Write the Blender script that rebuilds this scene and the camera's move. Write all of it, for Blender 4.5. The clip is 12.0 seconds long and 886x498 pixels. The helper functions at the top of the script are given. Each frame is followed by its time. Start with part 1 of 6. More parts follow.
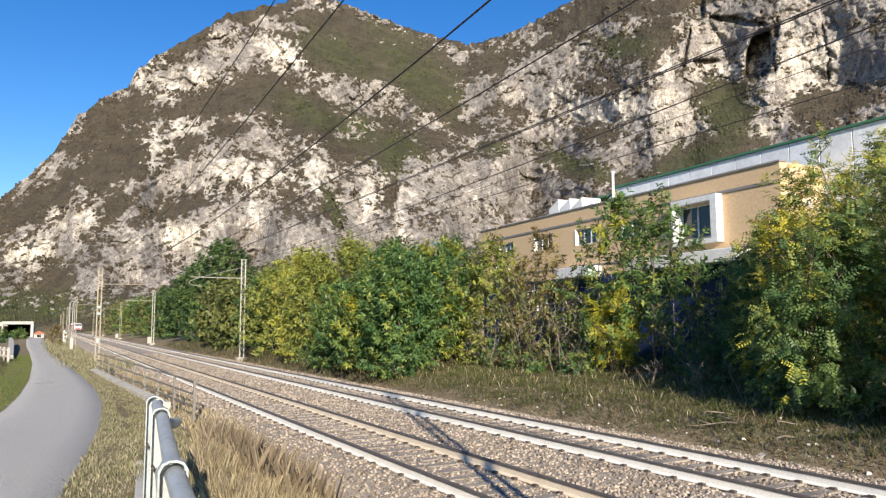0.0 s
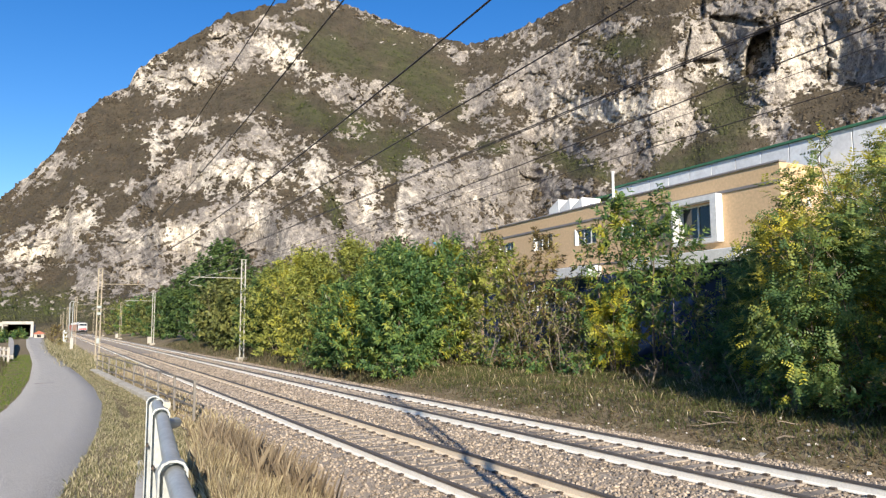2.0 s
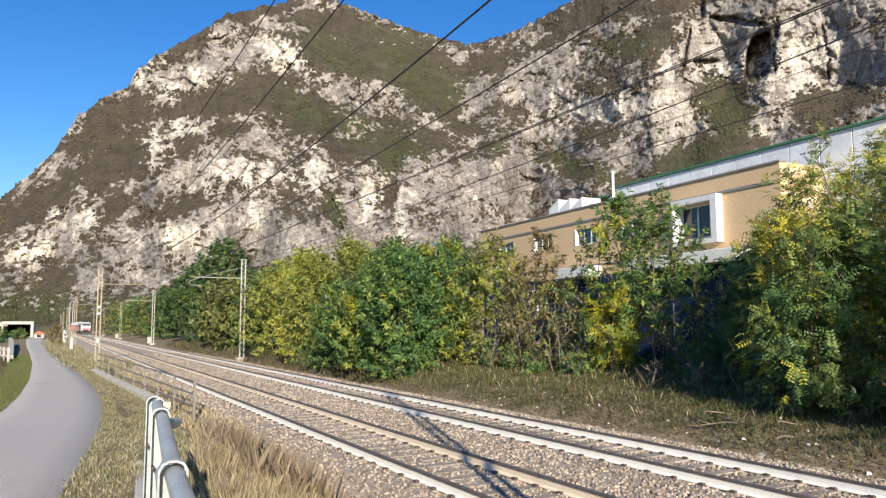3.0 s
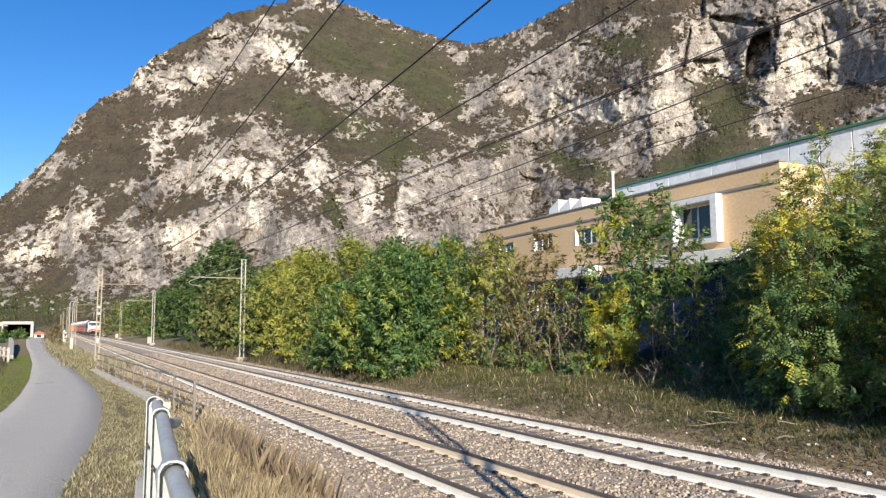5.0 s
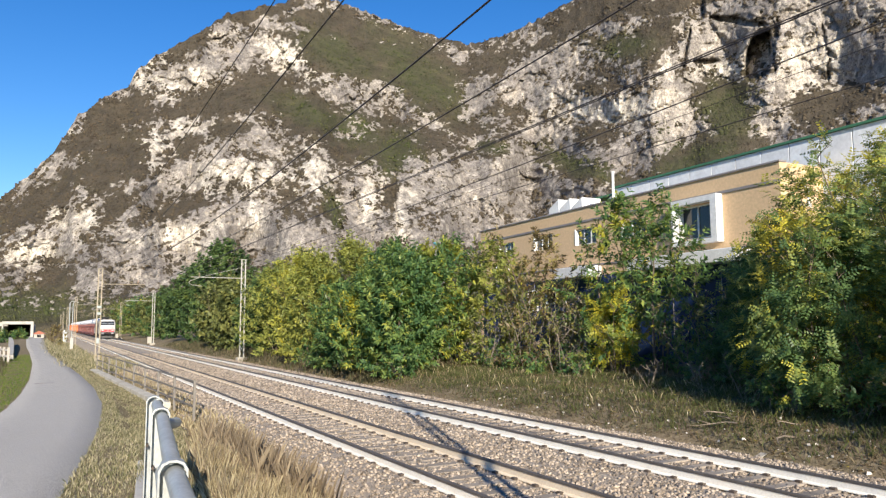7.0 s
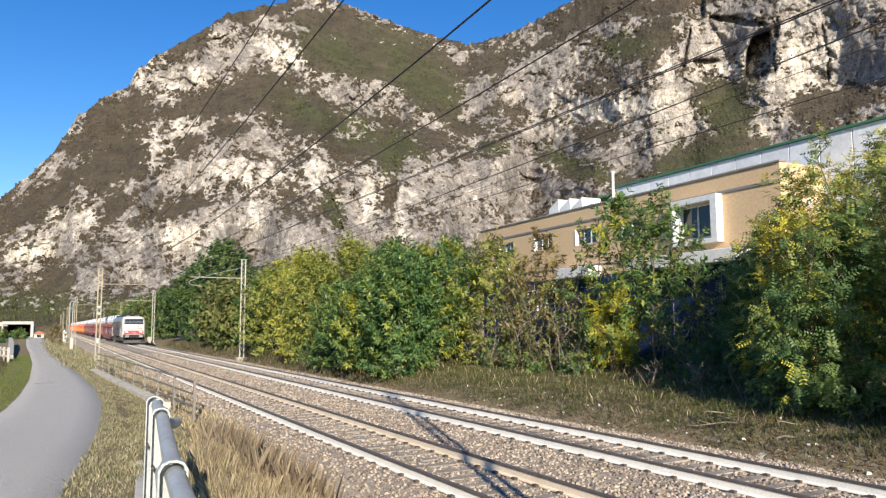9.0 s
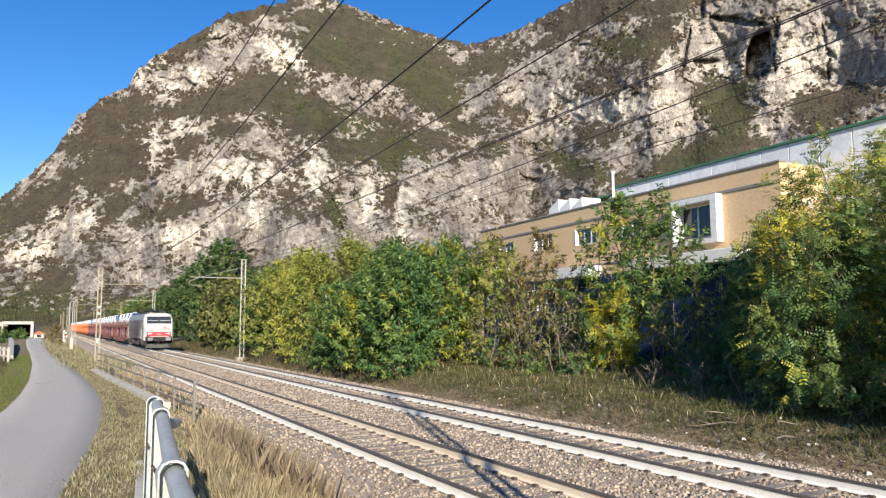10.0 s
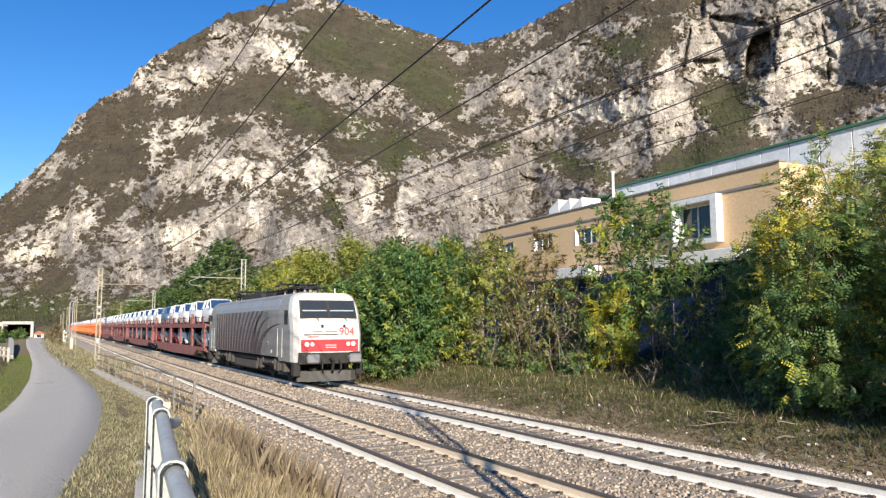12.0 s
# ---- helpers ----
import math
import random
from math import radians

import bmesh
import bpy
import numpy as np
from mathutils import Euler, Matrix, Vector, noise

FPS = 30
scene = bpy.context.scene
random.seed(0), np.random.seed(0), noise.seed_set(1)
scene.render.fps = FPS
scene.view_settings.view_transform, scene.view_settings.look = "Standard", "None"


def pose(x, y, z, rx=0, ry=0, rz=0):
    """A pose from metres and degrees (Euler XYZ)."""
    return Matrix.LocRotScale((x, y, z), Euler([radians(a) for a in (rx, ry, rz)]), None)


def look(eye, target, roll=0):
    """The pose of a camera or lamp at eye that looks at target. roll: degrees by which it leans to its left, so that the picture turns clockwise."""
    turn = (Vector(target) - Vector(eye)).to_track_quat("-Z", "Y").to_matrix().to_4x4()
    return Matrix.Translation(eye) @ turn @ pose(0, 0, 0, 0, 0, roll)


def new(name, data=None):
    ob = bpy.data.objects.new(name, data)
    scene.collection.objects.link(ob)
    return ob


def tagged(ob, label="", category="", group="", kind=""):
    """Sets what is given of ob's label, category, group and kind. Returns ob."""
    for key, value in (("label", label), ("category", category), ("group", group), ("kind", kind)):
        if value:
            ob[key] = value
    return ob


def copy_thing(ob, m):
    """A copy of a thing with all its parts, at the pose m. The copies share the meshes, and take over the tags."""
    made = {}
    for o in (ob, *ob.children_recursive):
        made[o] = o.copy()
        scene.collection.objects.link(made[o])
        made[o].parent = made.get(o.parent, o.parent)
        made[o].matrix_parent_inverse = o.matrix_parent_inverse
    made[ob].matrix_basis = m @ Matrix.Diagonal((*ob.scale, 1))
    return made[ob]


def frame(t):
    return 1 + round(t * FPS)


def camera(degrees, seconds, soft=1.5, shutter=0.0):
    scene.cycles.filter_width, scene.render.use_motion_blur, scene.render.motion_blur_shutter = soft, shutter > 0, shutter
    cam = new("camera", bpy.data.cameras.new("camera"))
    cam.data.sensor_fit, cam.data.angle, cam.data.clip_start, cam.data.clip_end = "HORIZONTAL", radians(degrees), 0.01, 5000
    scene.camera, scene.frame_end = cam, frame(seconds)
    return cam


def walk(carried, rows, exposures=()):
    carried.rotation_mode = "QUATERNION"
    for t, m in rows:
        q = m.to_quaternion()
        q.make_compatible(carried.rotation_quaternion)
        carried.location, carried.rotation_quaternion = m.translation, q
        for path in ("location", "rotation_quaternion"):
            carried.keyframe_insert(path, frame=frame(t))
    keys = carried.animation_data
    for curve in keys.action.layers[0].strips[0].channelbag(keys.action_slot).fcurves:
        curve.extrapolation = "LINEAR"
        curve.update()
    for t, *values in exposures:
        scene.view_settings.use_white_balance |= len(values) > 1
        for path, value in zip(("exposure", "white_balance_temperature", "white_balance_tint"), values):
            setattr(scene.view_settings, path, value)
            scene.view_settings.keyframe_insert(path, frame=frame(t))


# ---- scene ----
# camera: held still beside the path
EYE = Vector((0.0, 0.0, 2.362))
YAW, PITCH = radians(28.033), radians(5.919)
AIM = EYE + Vector((math.sin(YAW) * math.cos(PITCH), math.cos(YAW) * math.cos(PITCH), math.sin(PITCH)))
cam = camera(62.23, 12.0, soft=1.3)
walk(cam, [(0.0, look(EYE, AIM, -0.26)), (12.0, look(EYE, AIM, -0.26))])
scene.view_settings.exposure = 0.45

# daylight: low autumn sun behind the camera, clear sky
SUN_AZ, SUN_EL = radians(197.2), radians(22.0)
world = bpy.data.worlds.new("sky")
scene.world = world
world.use_nodes = True
wn = world.node_tree.nodes
sky = wn.new("ShaderNodeTexSky")
sky.sky_type = "NISHITA"
sky.sun_disc = False
sky.sun_elevation, sky.sun_rotation = SUN_EL, SUN_AZ
sky.air_density, sky.dust_density, sky.ozone_density = 1.0, 0.0, 3.0
deep = wn.new("ShaderNodeHueSaturation")
deep.inputs["Saturation"].default_value = 1.34
deep.inputs["Hue"].default_value = 0.511
world.node_tree.links.new(sky.outputs[0], deep.inputs["Color"])
world.node_tree.links.new(deep.outputs[0], wn["Background"].inputs[0])
wn["Background"].inputs[1].default_value = 0.118
sun_data = bpy.data.lights.new("sun", "SUN")
sun_data.energy, sun_data.angle, sun_data.color = 6.4, radians(0.55), (1.0, 0.905, 0.75)
sun = new("sun", sun_data)
SUN_FROM = Vector((math.sin(SUN_AZ) * math.cos(SUN_EL), math.cos(SUN_AZ) * math.cos(SUN_EL), math.sin(SUN_EL)))
sun.matrix_world = look(SUN_FROM * 60, (0, 0, 0))
# ---- materials ----
def node_mat(name):
    m = bpy.data.materials.new(name)
    m.use_nodes = True
    nt = m.node_tree
    return m, nt, nt.nodes["Principled BSDF"]


def put(nt, kind, **inputs):
    n = nt.nodes.new(kind)
    for k, v in inputs.items():
        n.inputs[k.replace("_", " ")].default_value = v
    return n


def ramp(nt, fac, stops):
    n = nt.nodes.new("ShaderNodeValToRGB")
    el = n.color_ramp.elements
    while len(el) < len(stops):
        el.new(0.5)
    for e, (p, c) in zip(el, stops):
        e.position, e.color = p, (*c, 1)
    nt.links.new(fac, n.inputs[0])
    return n.outputs[0]


def blend(nt, fac, a, b, mode="MIX"):
    n = nt.nodes.new("ShaderNodeMix")
    n.data_type, n.blend_type = "RGBA", mode
    for sock, v in ((n.inputs[0], fac), (n.inputs[6], a), (n.inputs[7], b)):
        if isinstance(v, (int, float)):
            sock.default_value = v
        elif isinstance(v, tuple):
            sock.default_value = (*v, 1)
        else:
            nt.links.new(v, sock)
    return n.outputs[2]


def grain(nt, scale, detail=4.0, rough=0.6, stretch=None, world_space=False):
    if world_space:
        co = nt.nodes.new("ShaderNodeNewGeometry").outputs["Position"]
    else:
        co = nt.nodes.new("ShaderNodeTexCoord").outputs["Object"]
    if stretch:
        mp = nt.nodes.new("ShaderNodeMapping")
        mp.inputs["Scale"].default_value = stretch
        nt.links.new(co, mp.inputs[0])
        co = mp.outputs[0]
    n = put(nt, "ShaderNodeTexNoise", Scale=scale, Detail=detail, Roughness=rough)
    nt.links.new(co, n.inputs["Vector"])
    return n.outputs["Fac"]


def relief(nt, bs, height, strength, dist):
    b = put(nt, "ShaderNodeBump", Strength=strength, Distance=dist)
    nt.links.new(height, b.inputs["Height"])
    nt.links.new(b.outputs[0], bs.inputs["Normal"])


def surf(name, c1, c2, scale=3.0, rough=0.7, metal=0.0, bump=0.2, bscale=None, bdist=0.01, stretch=None,
         world_space=False, vary=0.0, island=0.0, spec=0.5, coat=0.0, dirt=None):
    """Two-scale colour variation, fine relief, and a variation from piece to piece."""
    m, nt, bs = node_mat(name)
    big = grain(nt, scale, 3, 0.6, stretch, world_space)
    fine = grain(nt, bscale or scale * 9, 4, 0.65, stretch, world_space)
    col = ramp(nt, big, [(0.34, c1), (0.66, c2)])
    k = tuple(0.5 * (a + b) for a, b in zip(c1, c2))
    col = blend(nt, 0.35, col, ramp(nt, fine, [(0.3, tuple(0.6 * a for a in k)), (0.7, tuple(min(1, 1.35 * a) for a in k))]))
    if dirt:
        col = blend(nt, ramp(nt, grain(nt, scale * 0.45, 5, 0.7, stretch, world_space), [(0.5, (0, 0, 0)), (0.72, (0.8, 0.8, 0.8))]), col, dirt)
    if vary or island:
        if vary:
            rnd = nt.nodes.new("ShaderNodeObjectInfo").outputs["Random"]
        else:
            rnd = nt.nodes.new("ShaderNodeNewGeometry").outputs["Random Per Island"]
        a = vary or island
        col = blend(nt, 1.0, col, ramp(nt, rnd, [(0, (1 - a,) * 3), (1, (1 + a * 0.6,) * 3)]), "MULTIPLY")
    nt.links.new(col, bs.inputs["Base Color"])
    bs.inputs["Roughness"].default_value, bs.inputs["Metallic"].default_value = rough, metal
    bs.inputs["Specular IOR Level"].default_value = spec
    bs.inputs["Coat Weight"].default_value = coat
    if bump:
        relief(nt, bs, fine, bump, bdist)
    return m


def glass(name, tint=(0.02, 0.025, 0.03), rough=0.05):
    m, nt, bs = node_mat(name)
    bs.inputs["Base Color"].default_value = (*tint, 1)
    bs.inputs["Roughness"].default_value = rough
    bs.inputs["Specular IOR Level"].default_value = 0.6
    return m


def leafy(name, stops, patch_scale=0.5, patch=((0.62, 0.55, 0.04), 0.0), gloss=0.45, sprays=False):
    """Leaves: each its own tint, patches that have turned yellow, light coming through."""
    m, nt, bs = node_mat(name)
    if sprays:
        own = nt.nodes.new("ShaderNodeAttribute")
        own.attribute_name = "tint"
        rnd = own.outputs["Fac"]
    else:
        rnd = nt.nodes.new("ShaderNodeNewGeometry").outputs["Random Per Island"]
    col = ramp(nt, rnd, stops)
    if patch[1] > 0:
        lim = 0.68 - 0.3 * patch[1]
        f = ramp(nt, grain(nt, patch_scale, 2, 0.5), [(lim, (0, 0, 0)), (min(1, lim + 0.12), (1, 1, 1))])
        yel = ramp(nt, rnd, [(0, tuple(0.6 * a for a in patch[0])), (1, patch[0])])
        col = blend(nt, f, col, yel)
    nt.links.new(col, bs.inputs["Base Color"])
    bs.inputs["Roughness"].default_value = gloss
    bs.inputs["Specular IOR Level"].default_value = 0.35
    tr = nt.nodes.new("ShaderNodeBsdfTranslucent")
    nt.links.new(col, tr.inputs[0])
    mx = nt.nodes.new("ShaderNodeMixShader")
    mx.inputs[0].default_value = 0.45
    out = nt.nodes["Material Output"]
    nt.links.new(bs.outputs[0], mx.inputs[1])
    nt.links.new(tr.outputs[0], mx.inputs[2])
    nt.links.new(mx.outputs[0], out.inputs[0])
    return m


M = {}
M["asphalt"] = surf("asphalt", (0.38, 0.355, 0.32), (0.44, 0.415, 0.375), 0.5, 0.9, bump=0.6, bscale=45, bdist=0.01, dirt=(0.35, 0.325, 0.29))
nt = M["asphalt"].node_tree
bs = next(n for n in nt.nodes if n.type == "BSDF_PRINCIPLED")
old = bs.inputs["Base Color"].links[0].from_socket
chips = ramp(nt, grain(nt, 75, 2, 0.5, None, True), [(0.36, (0.17, 0.16, 0.15)), (0.5, (0.41, 0.38, 0.335)), (0.66, (0.74, 0.69, 0.62))])
nt.links.new(blend(nt, 0.75, old, chips), bs.inputs["Base Color"])
M["concrete"] = surf("concrete", (0.36, 0.33, 0.28), (0.46, 0.42, 0.36), 1.5, 0.9, bump=0.3, bscale=25, dirt=(0.22, 0.19, 0.15))
M["sleeper"] = surf("sleeper_concrete", (0.27, 0.226, 0.18), (0.36, 0.308, 0.253), 2.5, 0.9, bump=0.3, bscale=30, vary=0.22, dirt=(0.2, 0.165, 0.13))
M["stone"] = surf("ballast_stone", (0.27, 0.213, 0.16), (0.42, 0.348, 0.276), 0.8, 0.92, bump=0.2, bscale=40, island=0.65)
M["pale_stone"] = surf("pale_stone", (0.48, 0.44, 0.39), (0.66, 0.62, 0.57), 2, 0.9, island=0.4)
M["ballast"] = surf("ballast_bed", (0.28, 0.226, 0.172), (0.44, 0.366, 0.288), 9, 0.95, bump=1.0, bscale=28, bdist=0.03)
M["rail"] = surf("rail_steel_side", (0.84, 0.77, 0.66), (0.90, 0.84, 0.74), 2.0, 0.6, bump=0.1, bscale=30)
M["rail_rust"] = surf("rail_rust", (0.68, 0.56, 0.41), (0.78, 0.66, 0.50), 2.0, 0.7, bump=0.1, bscale=30)
M["rail_top"] = surf("rail_running_face", (0.075, 0.065, 0.058), (0.12, 0.105, 0.095), 2.0, 0.6, bump=0.0)
M["clip"] = surf("rail_clip", (0.06, 0.045, 0.035), (0.10, 0.075, 0.06), 4.0, 0.8)
M["galv"] = surf("galvanised_steel", (0.36, 0.375, 0.37), (0.47, 0.485, 0.475), 4.0, 0.45, metal=0.25, bump=0.1, dirt=(0.27, 0.285, 0.28))
M["mast"] = surf("mast_paint", (0.36, 0.35, 0.315), (0.48, 0.465, 0.42), 2.0, 0.65, metal=0.1, dirt=(0.34, 0.28, 0.2))
M["mast_old"] = surf("mast_weathered", (0.27, 0.23, 0.17), (0.37, 0.32, 0.24), 2.0, 0.75, dirt=(0.26, 0.18, 0.11))
M["wire"] = surf("copper_wire_dark", (0.035, 0.03, 0.028), (0.06, 0.05, 0.045), 2.0, 0.6, bump=0)
M["insul"] = surf("insulator", (0.30, 0.20, 0.14), (0.38, 0.26, 0.18), 3.0, 0.3)
M["bark"] = surf("bark", (0.10, 0.075, 0.055), (0.19, 0.145, 0.105), 6.0, 0.95, bump=0.6, bscale=40)
M["twig"] = surf("dry_twig", (0.13, 0.10, 0.08), (0.30, 0.245, 0.19), 4.0, 0.95)
# ---- mesh helpers ----
class Geo:
    """Collects vertices and faces of one mesh."""

    def __init__(self):
        self.v, self.f, self.mi = [], [], []

    def add(self, verts, faces, mi=0):
        n = len(self.v)
        self.v += [tuple(p) for p in verts]
        self.f += [tuple(i + n for i in q) for q in faces]
        self.mi += [mi] * len(faces)
        return self

    def box(self, x0, x1, y0, y1, z0, z1, mi=0, m=None):
        vs = [Vector((x, y, z)) for z in (z0, z1) for y in (y0, y1) for x in (x0, x1)]
        if m is not None:
            vs = [m @ p for p in vs]
        return self.add(vs, [(0, 2, 3, 1), (4, 5, 7, 6), (0, 1, 5, 4), (2, 6, 7, 3), (0, 4, 6, 2), (1, 3, 7, 5)], mi)

    def rounded(self, x0, x1, y0, y1, z0, z1, b=0.02, mi=0, m=None):
        """A box with its twelve edges chamfered."""
        bm = bmesh.new()
        bmesh.ops.create_cube(bm, size=1)
        for p in bm.verts:
            p.co = Vector(((x0 + x1) / 2 + p.co.x * (x1 - x0), (y0 + y1) / 2 + p.co.y * (y1 - y0), (z0 + z1) / 2 + p.co.z * (z1 - z0)))
        bmesh.ops.bevel(bm, geom=bm.edges[:], offset=b, segments=1, affect="EDGES")
        bm.verts.index_update()
        vs = [m @ p.co if m is not None else p.co.copy() for p in bm.verts]
        self.add(vs, [[q.index for q in f.verts] for f in bm.faces], mi)
        bm.free()
        return self

    def tube(self, p0, p1, r0, r1=None, n=8, mi=0, caps=True):
        p0, p1 = Vector(p0), Vector(p1)
        r1 = r0 if r1 is None else r1
        d = (p1 - p0).normalized()
        a = d.orthogonal().normalized()
        b = d.cross(a)
        ring = [(math.cos(2 * math.pi * i / n), math.sin(2 * math.pi * i / n)) for i in range(n)]
        vs = [p0 + (a * c + b * s) * r0 for c, s in ring] + [p1 + (a * c + b * s) * r1 for c, s in ring]
        fs = [(i, (i + 1) % n, n + (i + 1) % n, n + i) for i in range(n)]
        if caps:
            fs += [tuple(range(n - 1, -1, -1)), tuple(range(n, 2 * n))]
        return self.add(vs, fs, mi)

    def pipe(self, pts, r, n=6, mi=0):
        for a, b in zip(pts, pts[1:]):
            self.tube(a, b, r, r, n, mi)
        return self

    def loft(self, rings, mi=0, caps=True, closed=True):
        n, k = len(rings[0]), len(rings)
        vs = [p for ring in rings for p in ring]
        m = n if closed else n - 1
        fs = [(j * n + i, j * n + (i + 1) % n, (j + 1) * n + (i + 1) % n, (j + 1) * n + i) for j in range(k - 1) for i in range(m)]
        if caps and closed:
            fs += [tuple(range(n - 1, -1, -1)), tuple(range((k - 1) * n, k * n))]
        return self.add(vs, fs, mi)

    def prism(self, poly, y0, y1, mi=0):
        """An outline in x and z, drawn out along y."""
        return self.loft([[(x, y0, z) for x, z in poly], [(x, y1, z) for x, z in poly]], mi)

    def bar(self, p0, p1, w, h, mi=0):
        p0, p1 = Vector(p0), Vector(p1)
        d = p1 - p0
        m = Matrix.Translation(p0) @ d.to_track_quat("Y", "Z").to_matrix().to_4x4()
        return self.box(-w / 2, w / 2, 0, d.length, -h / 2, h / 2, mi, m)

    def mesh(self, name, mats, smooth=False):
        me = bpy.data.meshes.new(name)
        me.from_pydata(self.v, [], self.f)
        for mt in mats if isinstance(mats, (list, tuple)) else [mats]:
            me.materials.append(mt)
        if any(self.mi):
            me.polygons.foreach_set("material_index", self.mi)
        bm = bmesh.new()
        bm.from_mesh(me)
        bmesh.ops.recalc_face_normals(bm, faces=bm.faces[:])
        bm.to_mesh(me)
        bm.free()
        if smooth:
            me.shade_smooth()
            me.set_sharp_from_angle(angle=radians(35))
        return me


def fast_mesh(name, verts, faces, mat, smooth=False):
    """A mesh from arrays: verts n x 3, faces m x k."""
    me = bpy.data.meshes.new(name)
    verts, faces = np.asarray(verts, np.float32), np.asarray(faces, np.int32)
    m, k = faces.shape
    me.vertices.add(len(verts))
    me.vertices.foreach_set("co", verts.ravel())
    me.loops.add(m * k)
    me.loops.foreach_set("vertex_index", faces.ravel())
    me.polygons.add(m)
    me.polygons.foreach_set("loop_start", np.arange(0, m * k, k, dtype=np.int32))
    me.update(calc_edges=True)
    me.validate()
    me.materials.append(mat)
    if smooth:
        me.shade_smooth()
    return me


def part(name, geo, mat, parent, label="", smooth=False, bevel=0.0, at=None):
    me = geo.mesh(name, mat, smooth) if isinstance(geo, Geo) else geo
    ob = new(name, me)
    ob.parent = parent
    if at is not None:
        ob.matrix_basis = at
    if bevel:
        b = ob.modifiers.new("edge", "BEVEL")
        b.width, b.segments, b.limit_method = bevel, 2, "ANGLE"
    if label:
        tagged(ob, label)
    return ob


def thing(name, m, label, category, group="", kind=""):
    ob = new(name)
    ob.matrix_world = m
    ob.empty_display_size = 0.2
    return tagged(ob, label, category, group, kind)


def lerp_table(table, y):
    xs, ys = zip(*table)
    return float(np.interp(y, xs, ys))


def text_mesh(words, size, mat, depth=0.004):
    cu = bpy.data.curves.new("lettering", "FONT")
    cu.body, cu.size, cu.extrude, cu.align_x, cu.align_y = words, size, depth, "CENTER", "CENTER"
    ob = bpy.data.objects.new("lettering", cu)
    me = bpy.data.meshes.new_from_object(ob)
    bpy.data.objects.remove(ob)
    me.materials.clear()
    me.materials.append(mat)
    return me


RNG = np.random.default_rng(7)
# ---- the mountain: ridge and foot by bearing, steep where rock stands out, gentle where shrubs grow ----
RIDGE = [(-40, 2.5), (-12, 5.5), (-3.4, 8.4), (-0.2, 12.2), (1.0, 14.6), (2.9, 16.3), (4.3, 17.1), (4.8, 18.3), (7, 20.0), (9.8, 21.8),
         (11, 22.8), (14.4, 23.8), (18, 24.8), (21, 24.0), (24.7, 22.9), (28.5, 21.8), (30.2, 21.5), (33, 22.1), (36, 23.1), (38.8, 24.4),
         (44, 27), (52, 29), (62, 29), (78, 24), (100, 12)]
RIDGE_R = [(-40, 800), (0, 820), (10, 920), (18, 1050), (27, 1150), (31, 1120), (38, 1000), (46, 900), (62, 820), (100, 700)]
FOOT_R = [(-40, 520), (0, 430), (10, 330), (20, 300), (40, 270), (62, 260), (100, 240)]
# each patch: bearing, elevation, half length, half width and slant, in degrees
CLIFF_SUMMIT = [(15.5, 20.2, 2.53, 1.1, -27), (12.1, 20.2, 1.55, 0.79, 28), (7, 18, 1.34, 1.69, -9), (9.6, 18.9, 1.9, 1.18, 24), (5.1, 17.7, 0.73,
    0.83, 36), (10.8, 21.7, 0.77, 0.46, 29), (14.8, 22.3, 2.9, 0.24, 2), (16.5, 23.8, 1.87, 0.24, 23), (23.1, 23.2, 2.01, 0.33, -16), (23.7, 21.6,
    1.36, 0.29, -8), (21.5, 18.4, 4.02, 0.76, -14), (20.4, 17.6, 1.76, 0.77, -17), (25.1, 16.6, 2.23, 0.52, -26), (29.7, 20.4, 1.33, 0.38, -33), (3.6,
    16.4, 1.09, 0.19, 21)]
CLIFF_WEST = [(6.4, 13, 0.78, 1.71, -8), (8.2, 14.4, 1.71, 0.53, 13), (11.3, 13.2, 2.32, 0.58, 18), (13.7, 14.3, 1.88, 0.94, -37), (8.9, 11.5, 1.82,
    0.66, -1), (12.5, 11.7, 3.17, 1.01, 3), (9.9, 10.5, 1.02, 0.83, 3), (6.2, 9.8, 1.76, 0.65, 4), (4.5, 7.7, 1.01, 0.79, 35), (7.5, 6.6, 2.78, 1.07,
    11), (18.1, 11.5, 1.14, 1.98, 12), (13.7, 8.6, 0.76, 1.36, 22), (11.4, 7.4, 2.48, 1.69, 2), (9.9, 5.5, 2.43, 0.84, 2), (18.2, 6.3, 3.04, 1.39, 1),
    (14.8, 6.4, 2.55, 1.29, 1), (22.3, 11.2, 0.98, 2.18, 1), (20.7, 9.8, 0.62, 1.75, 1)]
CLIFF_FOOT = [(0, 11, 1.27, 0.52, 37), (1.1, 14.1, 0.54, 0.44, 47), (-2, 9.4, 1.11, 0.25, 52), (0, 7.8, 0.56, 1.09, -7), (1.1, 8.9, 0.57, 1.17, -18),
    (-1.1, 5.6, 1.59, 1.14, 31), (2.3, 7.6, 0.8, 1.03, 4), (1.2, 5.9, 1.43, 1.58, 3), (4.1, 5.5, 2.26, 1.45, 2), (2.2, 3, 1.08, 0.79, 1), (-1.8, 3.6,
    1.35, 0.69, 14), (5.6, 3.9, 1.92, 1.06, 2), (4.1, 10.1, 0.84, 0.36, 15), (21.7, 7.2, 2.65, 1.58, 1), (20.7, 14.6, 1.76, 0.43, -18), (16.7, 7.4,
    1.72, 0.61, -14)]
